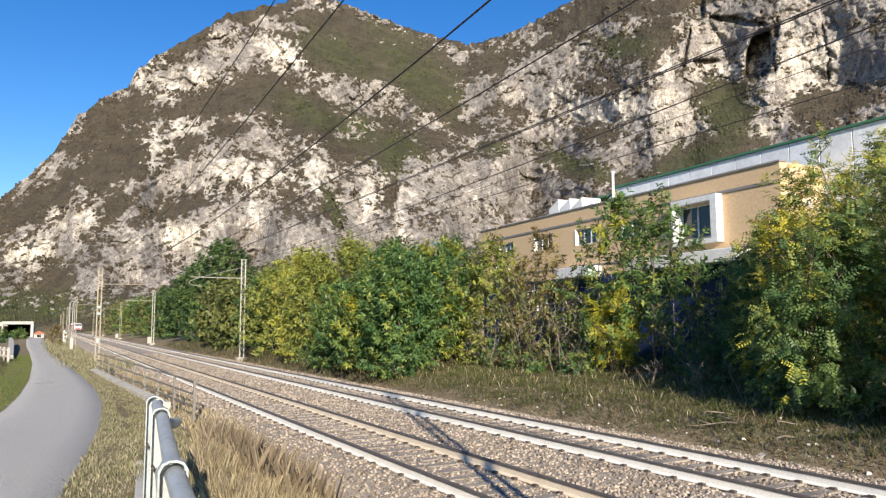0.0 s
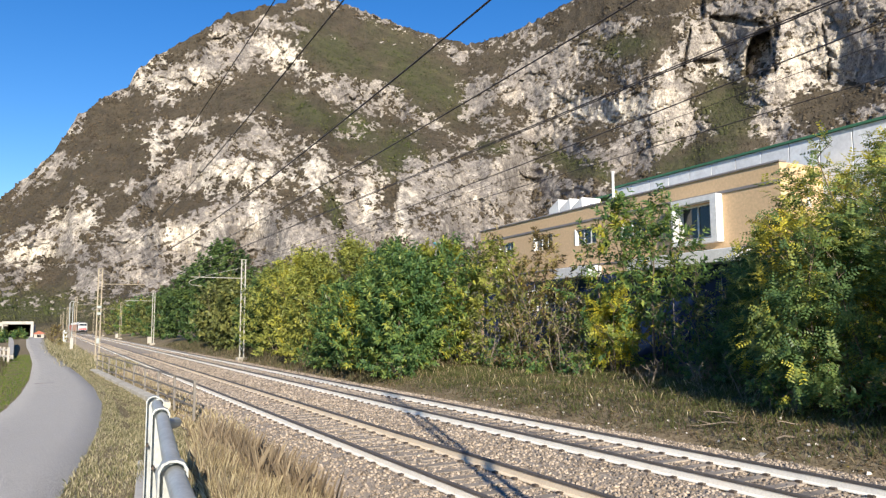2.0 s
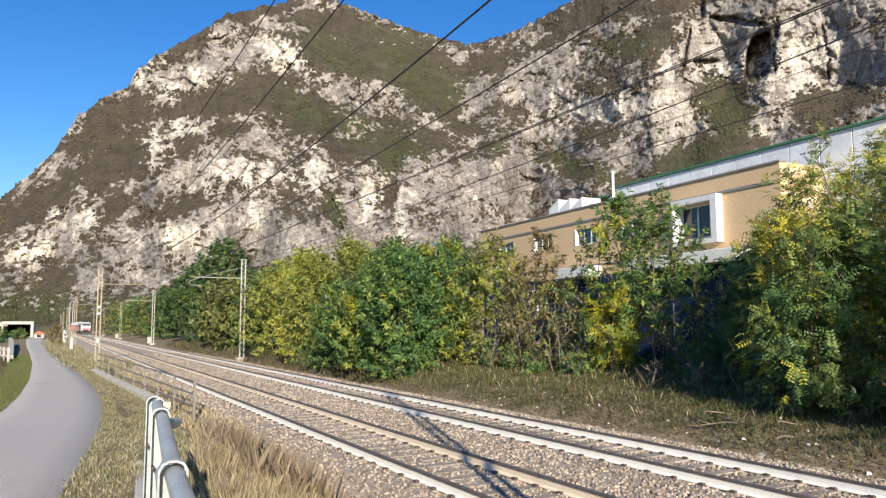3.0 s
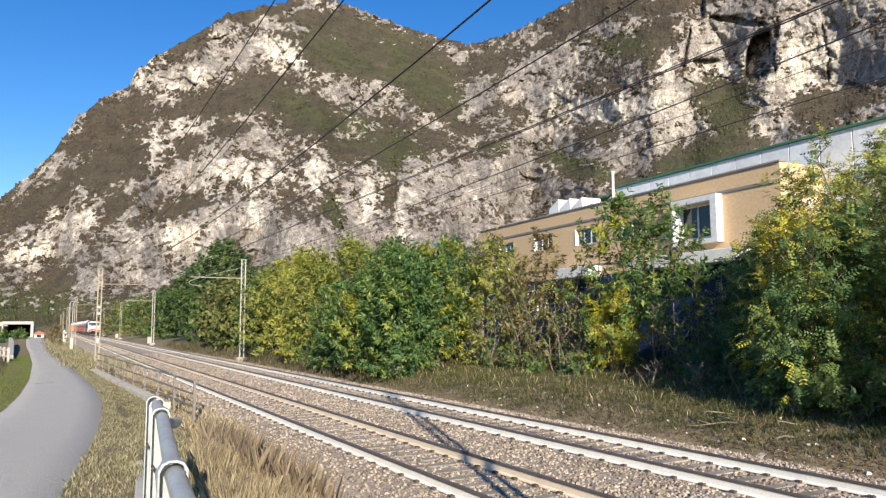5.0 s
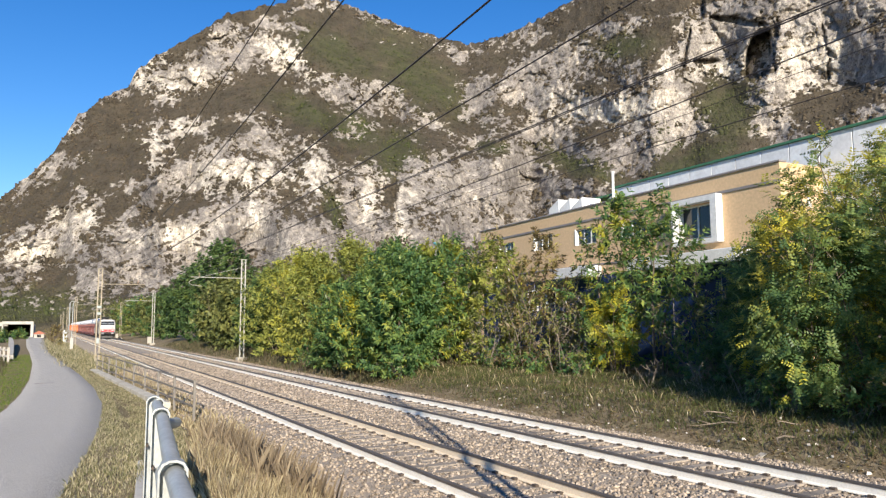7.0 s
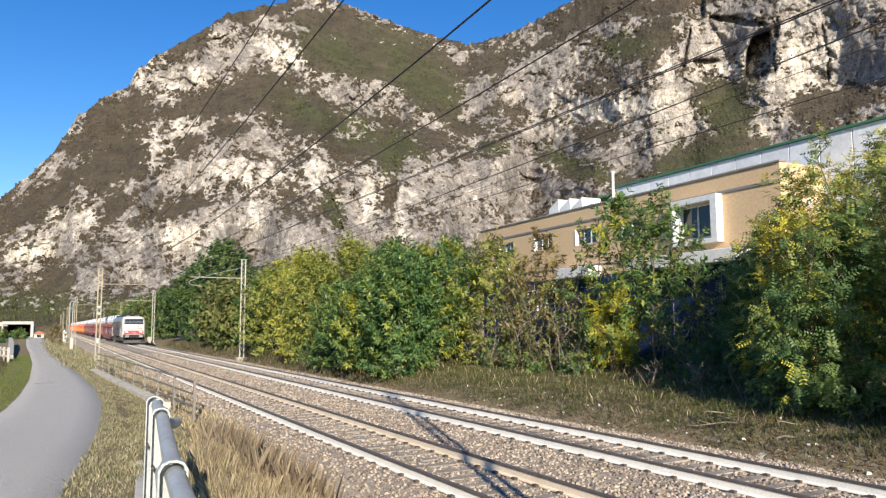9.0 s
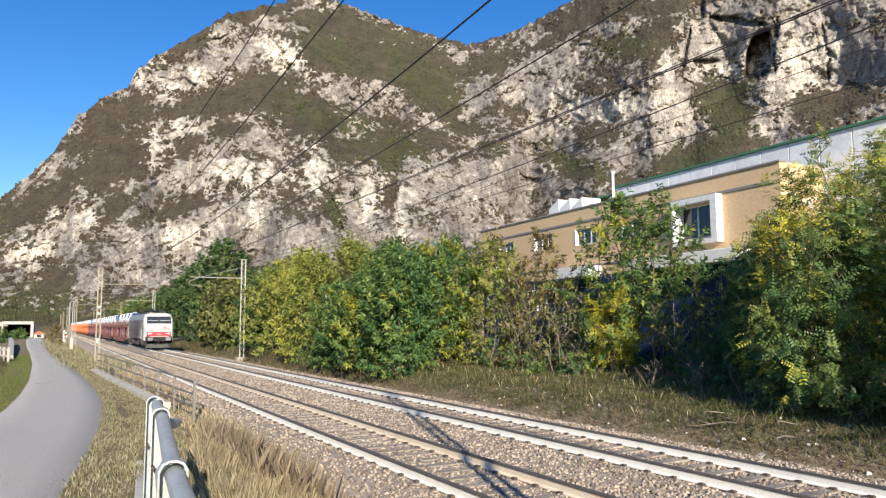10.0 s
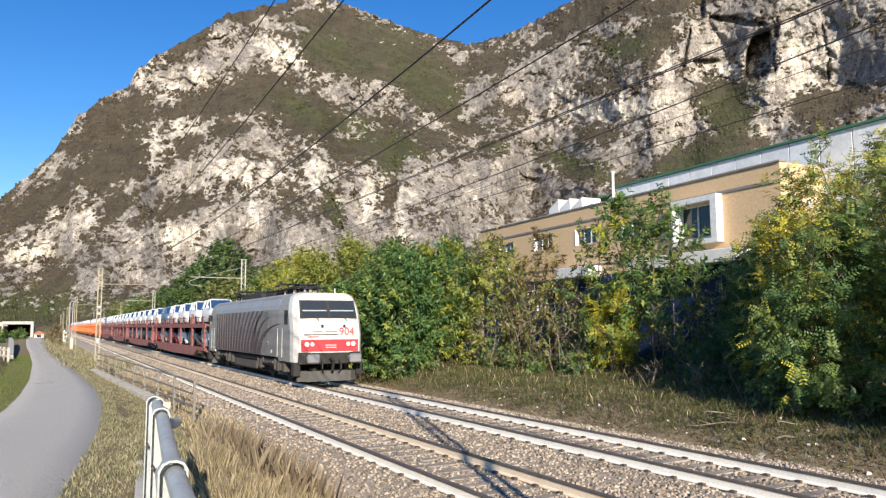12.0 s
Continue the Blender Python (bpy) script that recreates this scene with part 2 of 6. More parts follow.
CLIFF_EAST = [(30.8, 17.3, 2.02, 1.45, 8), (25.6, 11.4, 1.43, 2.02, -14), (31, 10.8, 4.88, 2.02, -9), (24.8, 8.4, 0.71, 2.02, 0), (28.7, 6.8, 4.87,
    1.15, 8), (33.2, 13.8, 4.87, 0.78, -6), (37.3, 20, 3.5, 1.41, 1), (36, 17.5, 3.1, 1.09, -10), (40.8, 16.4, 4.02, 1.17, -1), (36.4, 14.6, 3.08,
    1.02, -22), (42.6, 22.1, 3.12, 0.48, 7), (41.5, 21.7, 0.95, 0.48, -5), (43, 18.6, 0.77, 1.38, -14), (45.7, 19, 0.66, 0.96, -6), (46, 16.7, 1.45,
    0.98, 5), (34.6, 12, 2.64, 1.13, -2), (38, 10, 1.72, 0.87, -2), (47, 14.8, 1.66, 1.24, 10), (42.8, 12.8, 1.99, 1.27, 12), (38.1, 13.6, 1.13, 0.77,
    -2)]
CLIFF_CROWN = [(49.3, 19.8, 2.28, 1.8, -7), (56, 18.4, 3.12, 2.04, -3), (52.8, 14.1, 1.41, 1.34, -6), (52.7, 16.3, 1.59, 0.64, 30), (50.5, 22.2, 2.72,
    0.45, -9), (57.9, 20.9, 2.74, 0.65, -11), (58.7, 14, 1.33, 0.52, -8), (59.7, 17, 1.97, 1.09, -10), (54.3, 21.7, 1.84, 0.52, -10), (37.1, 19.6,
    5.15, 0.5, 15), (56.4, 20.4, 2.08, 0.37, -2)]
WOODS_WEST = [(12.2, 22.8, 3.49, 0.35, 18), (20.6, 22.4, 4.93, 0.49, -12), (19.3, 20.2, 2.62, 1.01, -21), (26, 19, 3.97, 1.48, -36), (12.4, 17.3,
    3.45, 0.81, 14), (9.1, 16.4, 2.52, 0.55, 29), (17.1, 15.9, 3.25, 0.85, -19), (3.3, 14.6, 3.2, 0.83, 44), (3.4, 11.6, 3.55, 1.16, 34), (0.3, 9,
    1.5, 0.9, 42), (-2, 7.8, 1.45, 0.58, 47), (8.1, 20.3, 2.3, 0.46, 39), (4.1, 8.7, 1.36, 0.46, 60), (7.4, 8.4, 2.19, 0.37, 16), (8.4, 13, 1.06,
    0.49, 14), (12.2, 14.9, 1.7, 0.41, 14), (21.6, 13.6, 2, 1.13, -8), (24.3, 13.6, 1.53, 1.74, 1), (0.2, 3.3, 1.06, 0.62, 24)]
WOODS_EAST = [(42.4, 20.5, 1.97, 0.88, -10), (39.6, 23.1, 2.29, 0.67, 25), (44.7, 21.4, 1.22, 1.22, 13), (32.3, 13.8, 1.52, 0.61, -1), (33.3, 16.6,
    1.34, 0.42, -2), (49.6, 15.5, 1.68, 1.87, 15), (47.5, 12.5, 3.49, 0.83, 16), (56, 14.9, 2.41, 0.85, 1), (39.8, 14.3, 1.47, 0.59, -13), (38.3,
    12.1, 3.03, 0.6, -22), (40.4, 17.7, 1.72, 0.37, -4), (31.9, 20, 2.67, 0.59, 17), (23.8, 10.8, 0.4, 1.97, 1), (19.4, 8.7, 0.35, 1.74, 21), (51.3,
    13, 1.5, 0.56, 10), (36, 21.1, 2.6, 0.42, 20), (44.4, 23, 2.48, 0.47, 3), (30.1, 15.1, 1.8, 0.52, -1), (27.4, 14.3, 1.8, 0.69, 0)]
OPEN_SCRUB = [(16.9, 8.7, 2.68, 0.95, -11), (16.3, 13.1, 1.71, 0.95, -33), (19.8, 12, 1.32, 0.52, -8), (23.8, 15.3, 3.13, 0.78, -19), (18.1, 10.6,
    1.75, 0.43, 2), (8.5, 9.6, 2.01, 0.33, 3), (29.7, 13.4, 3.14, 0.52, -1), (40.4, 19.4, 2.59, 1.06, -4), (34.6, 15.7, 2.66, 0.51, -12), (12.9, 12.8,
    2.11, 0.42, -7), (5.5, 7.6, 2.34, 0.4, 19), (2.6, 5.4, 0.74, 1.57, -19)]
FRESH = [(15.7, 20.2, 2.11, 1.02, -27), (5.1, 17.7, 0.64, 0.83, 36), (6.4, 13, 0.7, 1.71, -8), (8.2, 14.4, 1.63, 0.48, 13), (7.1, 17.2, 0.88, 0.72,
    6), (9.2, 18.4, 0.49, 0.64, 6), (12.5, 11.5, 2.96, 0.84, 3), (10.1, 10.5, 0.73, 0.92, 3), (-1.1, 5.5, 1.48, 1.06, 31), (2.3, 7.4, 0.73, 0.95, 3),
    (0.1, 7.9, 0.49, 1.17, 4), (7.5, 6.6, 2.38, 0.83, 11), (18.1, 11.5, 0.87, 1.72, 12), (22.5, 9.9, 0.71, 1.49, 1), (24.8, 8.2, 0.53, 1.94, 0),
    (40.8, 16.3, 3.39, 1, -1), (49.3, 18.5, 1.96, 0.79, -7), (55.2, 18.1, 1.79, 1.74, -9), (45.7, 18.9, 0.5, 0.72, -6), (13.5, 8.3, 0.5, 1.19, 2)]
GREEN = [(19.7, 20.6, 3.07, 1.1, -21), (26, 19.2, 3.97, 1.56, -36), (18, 16, 3.04, 0.86, -22), (21.1, 15, 2.21, 1.04, -18), (24.3, 13.4, 1.79, 1.56,
    1), (49.8, 15.3, 1.9, 2.03, 15), (38.5, 12.3, 3.02, 0.68, -22), (42.4, 20.6, 1.71, 0.72, -5), (45.3, 13.5, 0.82, 1, -4), (-1, 1.2, 5.65, 1.15, 1),
    (19.4, 8.9, 0.53, 1.74, 21), (32.3, 13.7, 1.34, 0.52, -1), (47.3, 12.1, 3.12, 0.58, 14)]
CLEFTS = [(47, 19.8, 0.14, 1.42, -10, 18), (48.4, 19, 0.8, 0.17, -6, 12), (52.1, 19, 0.8, 1.5, -18, 40), (53.2, 19.4, 0.19, 1.52, -8, 12), (50.8, 21.4, 1.73, 0.22, -16, 16), (48.1, 22.7, 0.41, 0.84, -7, 16), (56.4, 19.3, 0.1, 0.91, 9, 9), (56.8, 18.3, 0.38, 0.14, -43, 8), (56.6, 17.2, 0.11, 0.67, -9, 8), (21.3, 9.8, 0.13, 0.7, 9, 8), (24.3, 9.9, 0.13, 2.63, 1, 7), (23.4, 9.9, 0.13, 1.32, -5, 6), (19.8, 8.3, 0.15, 2.01, 15, 7)]


def lattice(i, j, k, salt):
    """A repeatable random number from 0 to 1 for each whole-numbered place."""
    h = (i * 374761393 + j * 668265263 + k * 1274126177 + salt * 974711 + 5 * (1 << 40)) & 0xFFFFFFFF
    h = ((h ^ (h >> 13)) * 1103515245 + 12345) & 0xFFFFFFFF
    h = ((h ^ (h >> 16)) * 2654435761) & 0xFFFFFFFF
    return ((h ^ (h >> 15)) & 0xFFFFFF) / float(0xFFFFFF)


def smooth_noise(p, salt=0):
    """Soft noise from about -1 to 1 at the points p."""
    c = np.floor(p).astype(np.int64)
    f = p - c
    f = f * f * f * (f * (f * 6 - 15) + 10)
    total = 0.0
    for dx in (0, 1):
        wx = f[..., 0] if dx else 1 - f[..., 0]
        for dy in (0, 1):
            wy = f[..., 1] if dy else 1 - f[..., 1]
            for dz in (0, 1):
                wz = f[..., 2] if dz else 1 - f[..., 2]
                total = total + wx * wy * wz * lattice(c[..., 0] + dx, c[..., 1] + dy, c[..., 2] + dz, salt)
    return total * 2 - 1


def layered(p, octaves, salt=0, gain=0.55):
    out, amp, norm = 0.0, 1.0, 0.0
    for k in range(octaves):
        out = out + amp * smooth_noise(p * 2.07 ** k + 17.3 * k, salt + k)
        norm += amp
        amp *= gain
    return out / norm


def facets(p, salt=0):
    """Broken rock: each block is a tilted plane. Gives the height of the plane and how near the joint is (0 at a joint)."""
    c = np.floor(p).astype(np.int64)
    best = np.full(p.shape[:-1], 9.0)
    second = best.copy()
    plane = np.zeros_like(best)
    for dx in (-1, 0, 1):
        for dy in (-1, 0, 1):
            for dz in (-1, 0, 1):
                i, j, k = c[..., 0] + dx, c[..., 1] + dy, c[..., 2] + dz
                q = np.stack([i + 0.15 + 0.7 * lattice(i, j, k, salt), j + 0.15 + 0.7 * lattice(i, j, k, salt + 1), k + 0.15 + 0.7 * lattice(i, j, k, salt + 2)], -1)
                d = p - q
                r = np.sqrt((d * d).sum(-1))
                h = (d[..., 0] * (lattice(i, j, k, salt + 3) - 0.5) + d[..., 1] * (lattice(i, j, k, salt + 4) - 0.5)
                     + d[..., 2] * (lattice(i, j, k, salt + 5) - 0.65)) * 2.2 + (lattice(i, j, k, salt + 6) - 0.5) * 1.1
                near = r < best
                second = np.where(near, best, np.minimum(second, r))
                plane = np.where(near, h, plane)
                best = np.where(near, r, best)
    return plane, np.clip((second - best) * 4, 0, 1)


def patches(A, E, *tables):
    """How strongly each place belongs to one of the patches, 0 to 1."""
    best = np.zeros_like(A)
    for table in tables:
        for a, e, w, h, slant, *_ in table:
            c, s = math.cos(radians(slant)), math.sin(radians(slant))
            u, v = (A - a) * c + (E - e) * s, (E - e) * c - (A - a) * s
            best = np.maximum(best, np.exp(-0.7 * ((u / w) ** 2 + (v / h) ** 2)))
    return best


def build_mountain():
    az = np.concatenate([np.linspace(-40, -6, 24), np.linspace(-5.5, 62, 900), np.linspace(64, 100, 24)])
    nv = 400
    v = np.linspace(0, 1, nv)
    na = len(az)
    er = np.interp(az, *zip(*RIDGE))
    rr, rf = np.interp(az, *zip(*RIDGE_R)), np.interp(az, *zip(*FOOT_R))
    A, E = np.repeat(az[:, None], nv, 1), er[:, None] * v[None, :]
    flat = np.stack([A, E * 1.25, 0 * A], -1)
    wa, we = layered(flat * 0.8, 4, 11), layered(flat * 0.8, 4, 31)
    A2, E2 = A + 0.75 * wa, E + 0.5 * we
    score = patches(A2, E2, CLIFF_SUMMIT, CLIFF_WEST, CLIFF_FOOT, CLIFF_EAST, CLIFF_CROWN) - 1.02 * patches(A2, E2, WOODS_WEST, WOODS_EAST)
    scrub = patches(A2, E2, OPEN_SCRUB)
    score = 0.72 * score * (1 - 0.8 * scrub) - 0.02
    # the summit dome is mostly wooded
    score -= 0.26 * np.exp(-((A - 23) / 6.5) ** 2 - ((E - 21) / 3.5) ** 2)
    # low down along the valley floor everything is wooded
    score -= 0.9 * np.clip((1.3 - E) / 1.2, 0, 1) * (A < 14)
    spots = layered(flat * 1.5, 4, 51)
    bits = layered(flat * np.array([3.4, 4.4, 1]), 4, 71, 0.75)
    score = score + 0.34 * spots + (0.75 + 0.3 * scrub) * bits
    soft = np.clip((score + 0.15) / 0.5, 0, 1)
    run = np.cumsum(1.0 - 0.86 * soft, 1)
    run = (run - run[:, :1]) / (run[:, -1:] - run[:, :1])
    # even the ranges out from bearing to bearing, so that no walls stand along the slope
    ker = np.exp(-np.linspace(-2, 2, 61) ** 2)
    ker /= ker.sum()
    pad = np.pad(run, ((30, 30), (0, 0)), mode="edge")
    run = sum(ker[k] * pad[k:k + na] for k in range(61))
    rng = rf[:, None] + (rr - rf)[:, None] * run
    fold = layered(np.stack([A * 0.17, E * 0.13, 0 * A + 5.5], -1), 3, 91)
    rng = rng * (1 + np.interp(A, [20, 40], [0.075, 0.03]) * fold * np.minimum(1, 5 * v)[None])
    jag = layered(np.stack([az * 2.6, 0 * az, 0 * az], -1), 4, 101)
    elev = np.radians(E + 0.22 * jag[:, None] * (v ** 14)[None])
    sa, ca = np.sin(np.radians(A)), np.cos(np.radians(A))
    P = np.stack([rng * sa, rng * ca, rng * np.tan(elev)], -1)
    near = np.clip(rng / 850, 0.3, 1.1)
    Q = P / near[..., None]
    rough = np.stack([layered(Q / 30, 3, 111 + 20 * k) for k in range(3)], -1)
    big, _ = facets((Q + 16 * rough) / np.array([58, 58, 80.0]), 201)
    mid, joint = facets((Q + 7 * rough) / np.array([19, 19, 30.0]), 221)
    small, crack = facets((Q + 3 * rough) / np.array([6.5, 6.5, 9.0]), 241)
    crag = layered(Q / 70, 4, 261)
    grit = layered(Q / 5, 3, 281)
    push = near * (np.interp(A, [25, 42], [1.0, 0.6]) * (6 + 8 * soft) * crag + soft * (3 * big + 4.6 * mid + 2.6 * small - 1.6 * (1 - joint) * (rough[..., 0] > 0) - 0.5 * (1 - crack) + 1.2 * grit) + (1 - soft) * (2.0 * mid + 1.6 * grit))
    wob, hop = 0.3 * rough[..., 0] + 0.12 * grit, 0.3 * rough[..., 1] + 0.12 * grit
    for a, e, w, h, slant, deep in CLEFTS:
        c, s = math.cos(radians(slant)), math.sin(radians(slant))
        u, t = (A + wob - a) * c + (E + hop - e) * s, (E + hop - e) * c - (A + wob - a) * s
        push -= deep * np.clip((1.5 - (u / w) ** 2 - (t / h) ** 2) * 2.5, 0, 1)
    fade = np.minimum(1.0, 8 * v)[None]
    P *= ((rng - push * fade) / rng)[..., None]
    P[..., 2] += 2.3 + fade * 0.7 * grit * near
    P[:, 0, 2] -= 6
    # the far side falls away behind the ridge
    allv = np.concatenate([P, P[:, -1:] * np.array([1.15, 1.15, 0.75]), P[:, -1:] * np.array([1.5, 1.5, 0.0])], 1)
    n = nv + 2
    ii, jj = np.meshgrid(np.arange(na - 1), np.arange(n - 1), indexing="ij")
    base = (ii * n + jj).ravel()
    me = fast_mesh("mountain", allv.reshape(-1, 3), np.stack([base, base + n, base + n + 1, base + 1], 1), M["cliff"])
    cover = 1 - np.clip((score + 0.10) / 0.30, 0, 1)
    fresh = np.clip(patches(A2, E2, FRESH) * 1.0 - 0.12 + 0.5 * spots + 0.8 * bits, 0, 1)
    green = np.clip(patches(A2, E2, GREEN) * 1.2 - 0.1 + 0.45 * spots, 0, 1)
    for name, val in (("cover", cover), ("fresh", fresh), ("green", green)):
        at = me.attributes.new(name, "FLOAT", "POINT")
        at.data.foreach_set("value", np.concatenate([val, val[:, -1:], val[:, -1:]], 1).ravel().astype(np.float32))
    tagged(new("mountain", me), "steep limestone mountain with pale cliffs and brown autumn shrubs", "mountain", kind="structure")
    return P, cover, green, score


def cliff_material():
    m, nt, bs = node_mat("limestone_and_shrubs")

    def field(name):
        n = nt.nodes.new("ShaderNodeAttribute")
        n.attribute_name = name
        return n.outputs["Fac"]
    tone = grain(nt, 0.02, 5, 0.6, (1, 1, 1.2), True)
    bands = grain(nt, 0.06, 6, 0.62, (1, 1, 0.8), True)
    streak = grain(nt, 0.16, 6, 0.68, (1.0, 1.0, 0.32), True)
    fine = grain(nt, 0.75, 5, 0.7, (1, 1, 0.6), True)
    grey = ramp(nt, bands, [(0.30, (0.13, 0.116, 0.107)), (0.46, (0.22, 0.20, 0.184)), (0.6, (0.31, 0.285, 0.262)), (0.74, (0.46, 0.425, 0.385))])
    grey = blend(nt, 0.45, grey, ramp(nt, streak, [(0.34, (0.085, 0.078, 0.072)), (0.5, (0.24, 0.22, 0.205)), (0.66, (0.48, 0.445, 0.405))]))
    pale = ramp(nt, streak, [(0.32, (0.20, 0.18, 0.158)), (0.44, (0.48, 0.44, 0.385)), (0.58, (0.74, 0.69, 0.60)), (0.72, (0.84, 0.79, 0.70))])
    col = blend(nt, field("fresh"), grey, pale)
    col = blend(nt, 0.85, col, ramp(nt, fine, [(0.34, (0.42, 0.41, 0.41)), (0.5, (1.0, 0.99, 0.98)), (0.66, (1.5, 1.47, 1.42))]), "MULTIPLY")
    col = blend(nt, 1.0, col, ramp(nt, tone, [(0.36, (0.8, 0.79, 0.79)), (0.5, (1.0, 0.99, 0.98)), (0.64, (1.22, 1.19, 1.13))]), "MULTIPLY")
    brown = ramp(nt, tone, [(0.35, (0.048, 0.040, 0.032)), (0.5, (0.060, 0.050, 0.038)), (0.65, (0.077, 0.062, 0.045))])
    olive = ramp(nt, tone, [(0.35, (0.038, 0.045, 0.021)), (0.65, (0.060, 0.068, 0.029))])
    veg = blend(nt, field("green"), brown, olive)
    veg = blend(nt, 0.85, veg, ramp(nt, bands, [(0.34, (0.55, 0.56, 0.55)), (0.5, (0.98, 1.0, 0.96)), (0.66, (1.5, 1.42, 1.3))]), "MULTIPLY")
    veg = blend(nt, 0.3, veg, ramp(nt, fine, [(0.3, (0.03, 0.026, 0.018)), (0.7, (0.19, 0.155, 0.11))]))
    edge = nt.nodes.new("ShaderNodeMath")
    edge.operation = "MULTIPLY_ADD"
    edge.inputs[1].default_value, edge.inputs[2].default_value = 1.3, -1.3
    speck = nt.nodes.new("ShaderNodeMath")
    nt.links.new(fine, speck.inputs[0])
    nt.links.new(grain(nt, 0.2, 4, 0.6, None, True), speck.inputs[1])
    nt.links.new(speck.outputs[0], edge.inputs[0])
    add = nt.nodes.new("ShaderNodeMath")
    nt.links.new(field("cover"), add.inputs[0])
    nt.links.new(edge.outputs[0], add.inputs[1])
    fac = ramp(nt, add.outputs[0], [(0.36, (0, 0, 0)), (0.66, (1, 1, 1))])
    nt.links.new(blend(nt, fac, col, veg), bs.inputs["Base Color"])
    bs.inputs["Roughness"].default_value = 0.95
    bs.inputs["Specular IOR Level"].default_value = 0.15
    both = nt.nodes.new("ShaderNodeMath")
    nt.links.new(streak, both.inputs[0])
    nt.links.new(fine, both.inputs[1])
    relief(nt, bs, both.outputs[0], 0.8, 1.4)
    return m


def build_shrubs(verts, cover, green, score):
    """Woods and single shrubs on the mountain, as small uneven crowns."""
    na, nv, _ = verts.shape
    ico = np.array([(1, 0, -0.2), (-0.5, 0.85, -0.2), (-0.5, -0.85, -0.2), (-0.6, 0.1, 0.7), (0.35, 0.55, 0.65), (0.35, -0.5, 0.75)], float)
    tri = np.array([(0, 4, 5), (1, 3, 4), (2, 5, 3), (3, 5, 4), (0, 1, 4), (1, 2, 3), (2, 0, 5)])
    tries = 260000
    i = RNG.integers(24, na - 26, tries)
    j = RNG.integers(2, nv - 1, tries)
    keep = RNG.random(tries) < 0.05 + 0.5 * cover[i, j]
    i, j = i[keep][:44000], j[keep][:44000]
    # single dark bushes on the ledges of the paler slopes, each a handful of crowns
    bi, bj = RNG.integers(24, na - 26, 20000), RNG.integers(6, nv - 6, 20000)
    ledge = (RNG.random(20000) < np.exp(-((score[bi, bj] - 0.12) / 0.16) ** 2) * 0.30)
    bi, bj = np.repeat(bi[ledge][:2900], 8), np.repeat(bj[ledge][:2900], 8)
    spread = RNG.normal(0, 1, (len(bi), 2))
    bi = np.clip(bi + np.round(spread[:, 0] * 2.2).astype(int), 24, na - 26)
    bj = np.clip(bj + np.round(spread[:, 1] * 2.0).astype(int), 2, nv - 2)
    lone = np.concatenate([np.zeros(len(i)), np.ones(len(bi))])
    i, j = np.concatenate([i, bi]), np.concatenate([j, bj])
    n = len(i)
    fi, fj = RNG.random((n, 1)), RNG.random((n, 1))
    i2, j2 = np.minimum(i + 1, na - 1), np.minimum(j + 1, nv - 1)
    foot = (verts[i, j] * (1 - fi) + verts[i2, j] * fi) * (1 - fj) + (verts[i, j2] * (1 - fi) + verts[i2, j2] * fi) * fj
    rng = np.hypot(foot[:, 0], foot[:, 1])
    size = (0.22 + 0.5 * RNG.random(n) ** 2.5 + 0.45 * lone) * np.clip(rng / 380, 0.6, 2.2)
    pts = ico[None] * (0.65 + 0.7 * RNG.random((n, len(ico), 1))) * size[:, None, None] * np.array([1.05, 1.05, 1.0])
    pts[..., 2] *= (0.7 + 0.9 * RNG.random((n, 1)))
    turn = RNG.random((n, 1)) * 6.283
    pts = np.stack([pts[..., 0] * np.cos(turn) - pts[..., 1] * np.sin(turn), pts[..., 0] * np.sin(turn) + pts[..., 1] * np.cos(turn), pts[..., 2]], -1)
    pts = pts + foot[:, None, :] + np.array([0, 0, 0.25]) * size[:, None, None]
    faces = tri[None] + (np.arange(n) * len(ico))[:, None, None]
    me = fast_mesh("mountain_shrubs", pts.reshape(-1, 3), faces.reshape(-1, 3), M["shrub_far"], True)
    at = me.attributes.new("green", "FLOAT", "POINT")
    at.data.foreach_set("value", np.repeat(green[i, j], len(ico)).astype(np.float32))
    tagged(new("mountain_shrubs", me), "brown and olive autumn shrubs scattered over the mountain", "shrubs", kind="stuff")


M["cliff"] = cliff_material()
m, nt, bs = node_mat("far_shrubs")
rnd = nt.nodes.new("ShaderNodeNewGeometry").outputs["Random Per Island"]
leafed = nt.nodes.new("ShaderNodeAttribute")
leafed.attribute_name = "green"
tone = blend(nt, leafed.outputs["Fac"], ramp(nt, rnd, [(0, (0.052, 0.042, 0.032)), (0.6, (0.068, 0.055, 0.040)), (1, (0.10, 0.08, 0.055))]),
             ramp(nt, rnd, [(0, (0.040, 0.048, 0.022)), (0.6, (0.055, 0.064, 0.026)), (1, (0.085, 0.09, 0.036))]))
tone = blend(nt, 0.7, tone, ramp(nt, grain(nt, 0.05, 4, 0.65, None, True), [(0.34, (0.6, 0.62, 0.6)), (0.5, (1, 1.0, 0.97)), (0.66, (1.4, 1.34, 1.25))]), "MULTIPLY")
nt.links.new(tone, bs.inputs["Base Color"])
bs.inputs["Roughness"].default_value = 0.95
bs.inputs["Specular IOR Level"].default_value = 0.1
M["shrub_far"] = m
build_shrubs(*build_mountain())

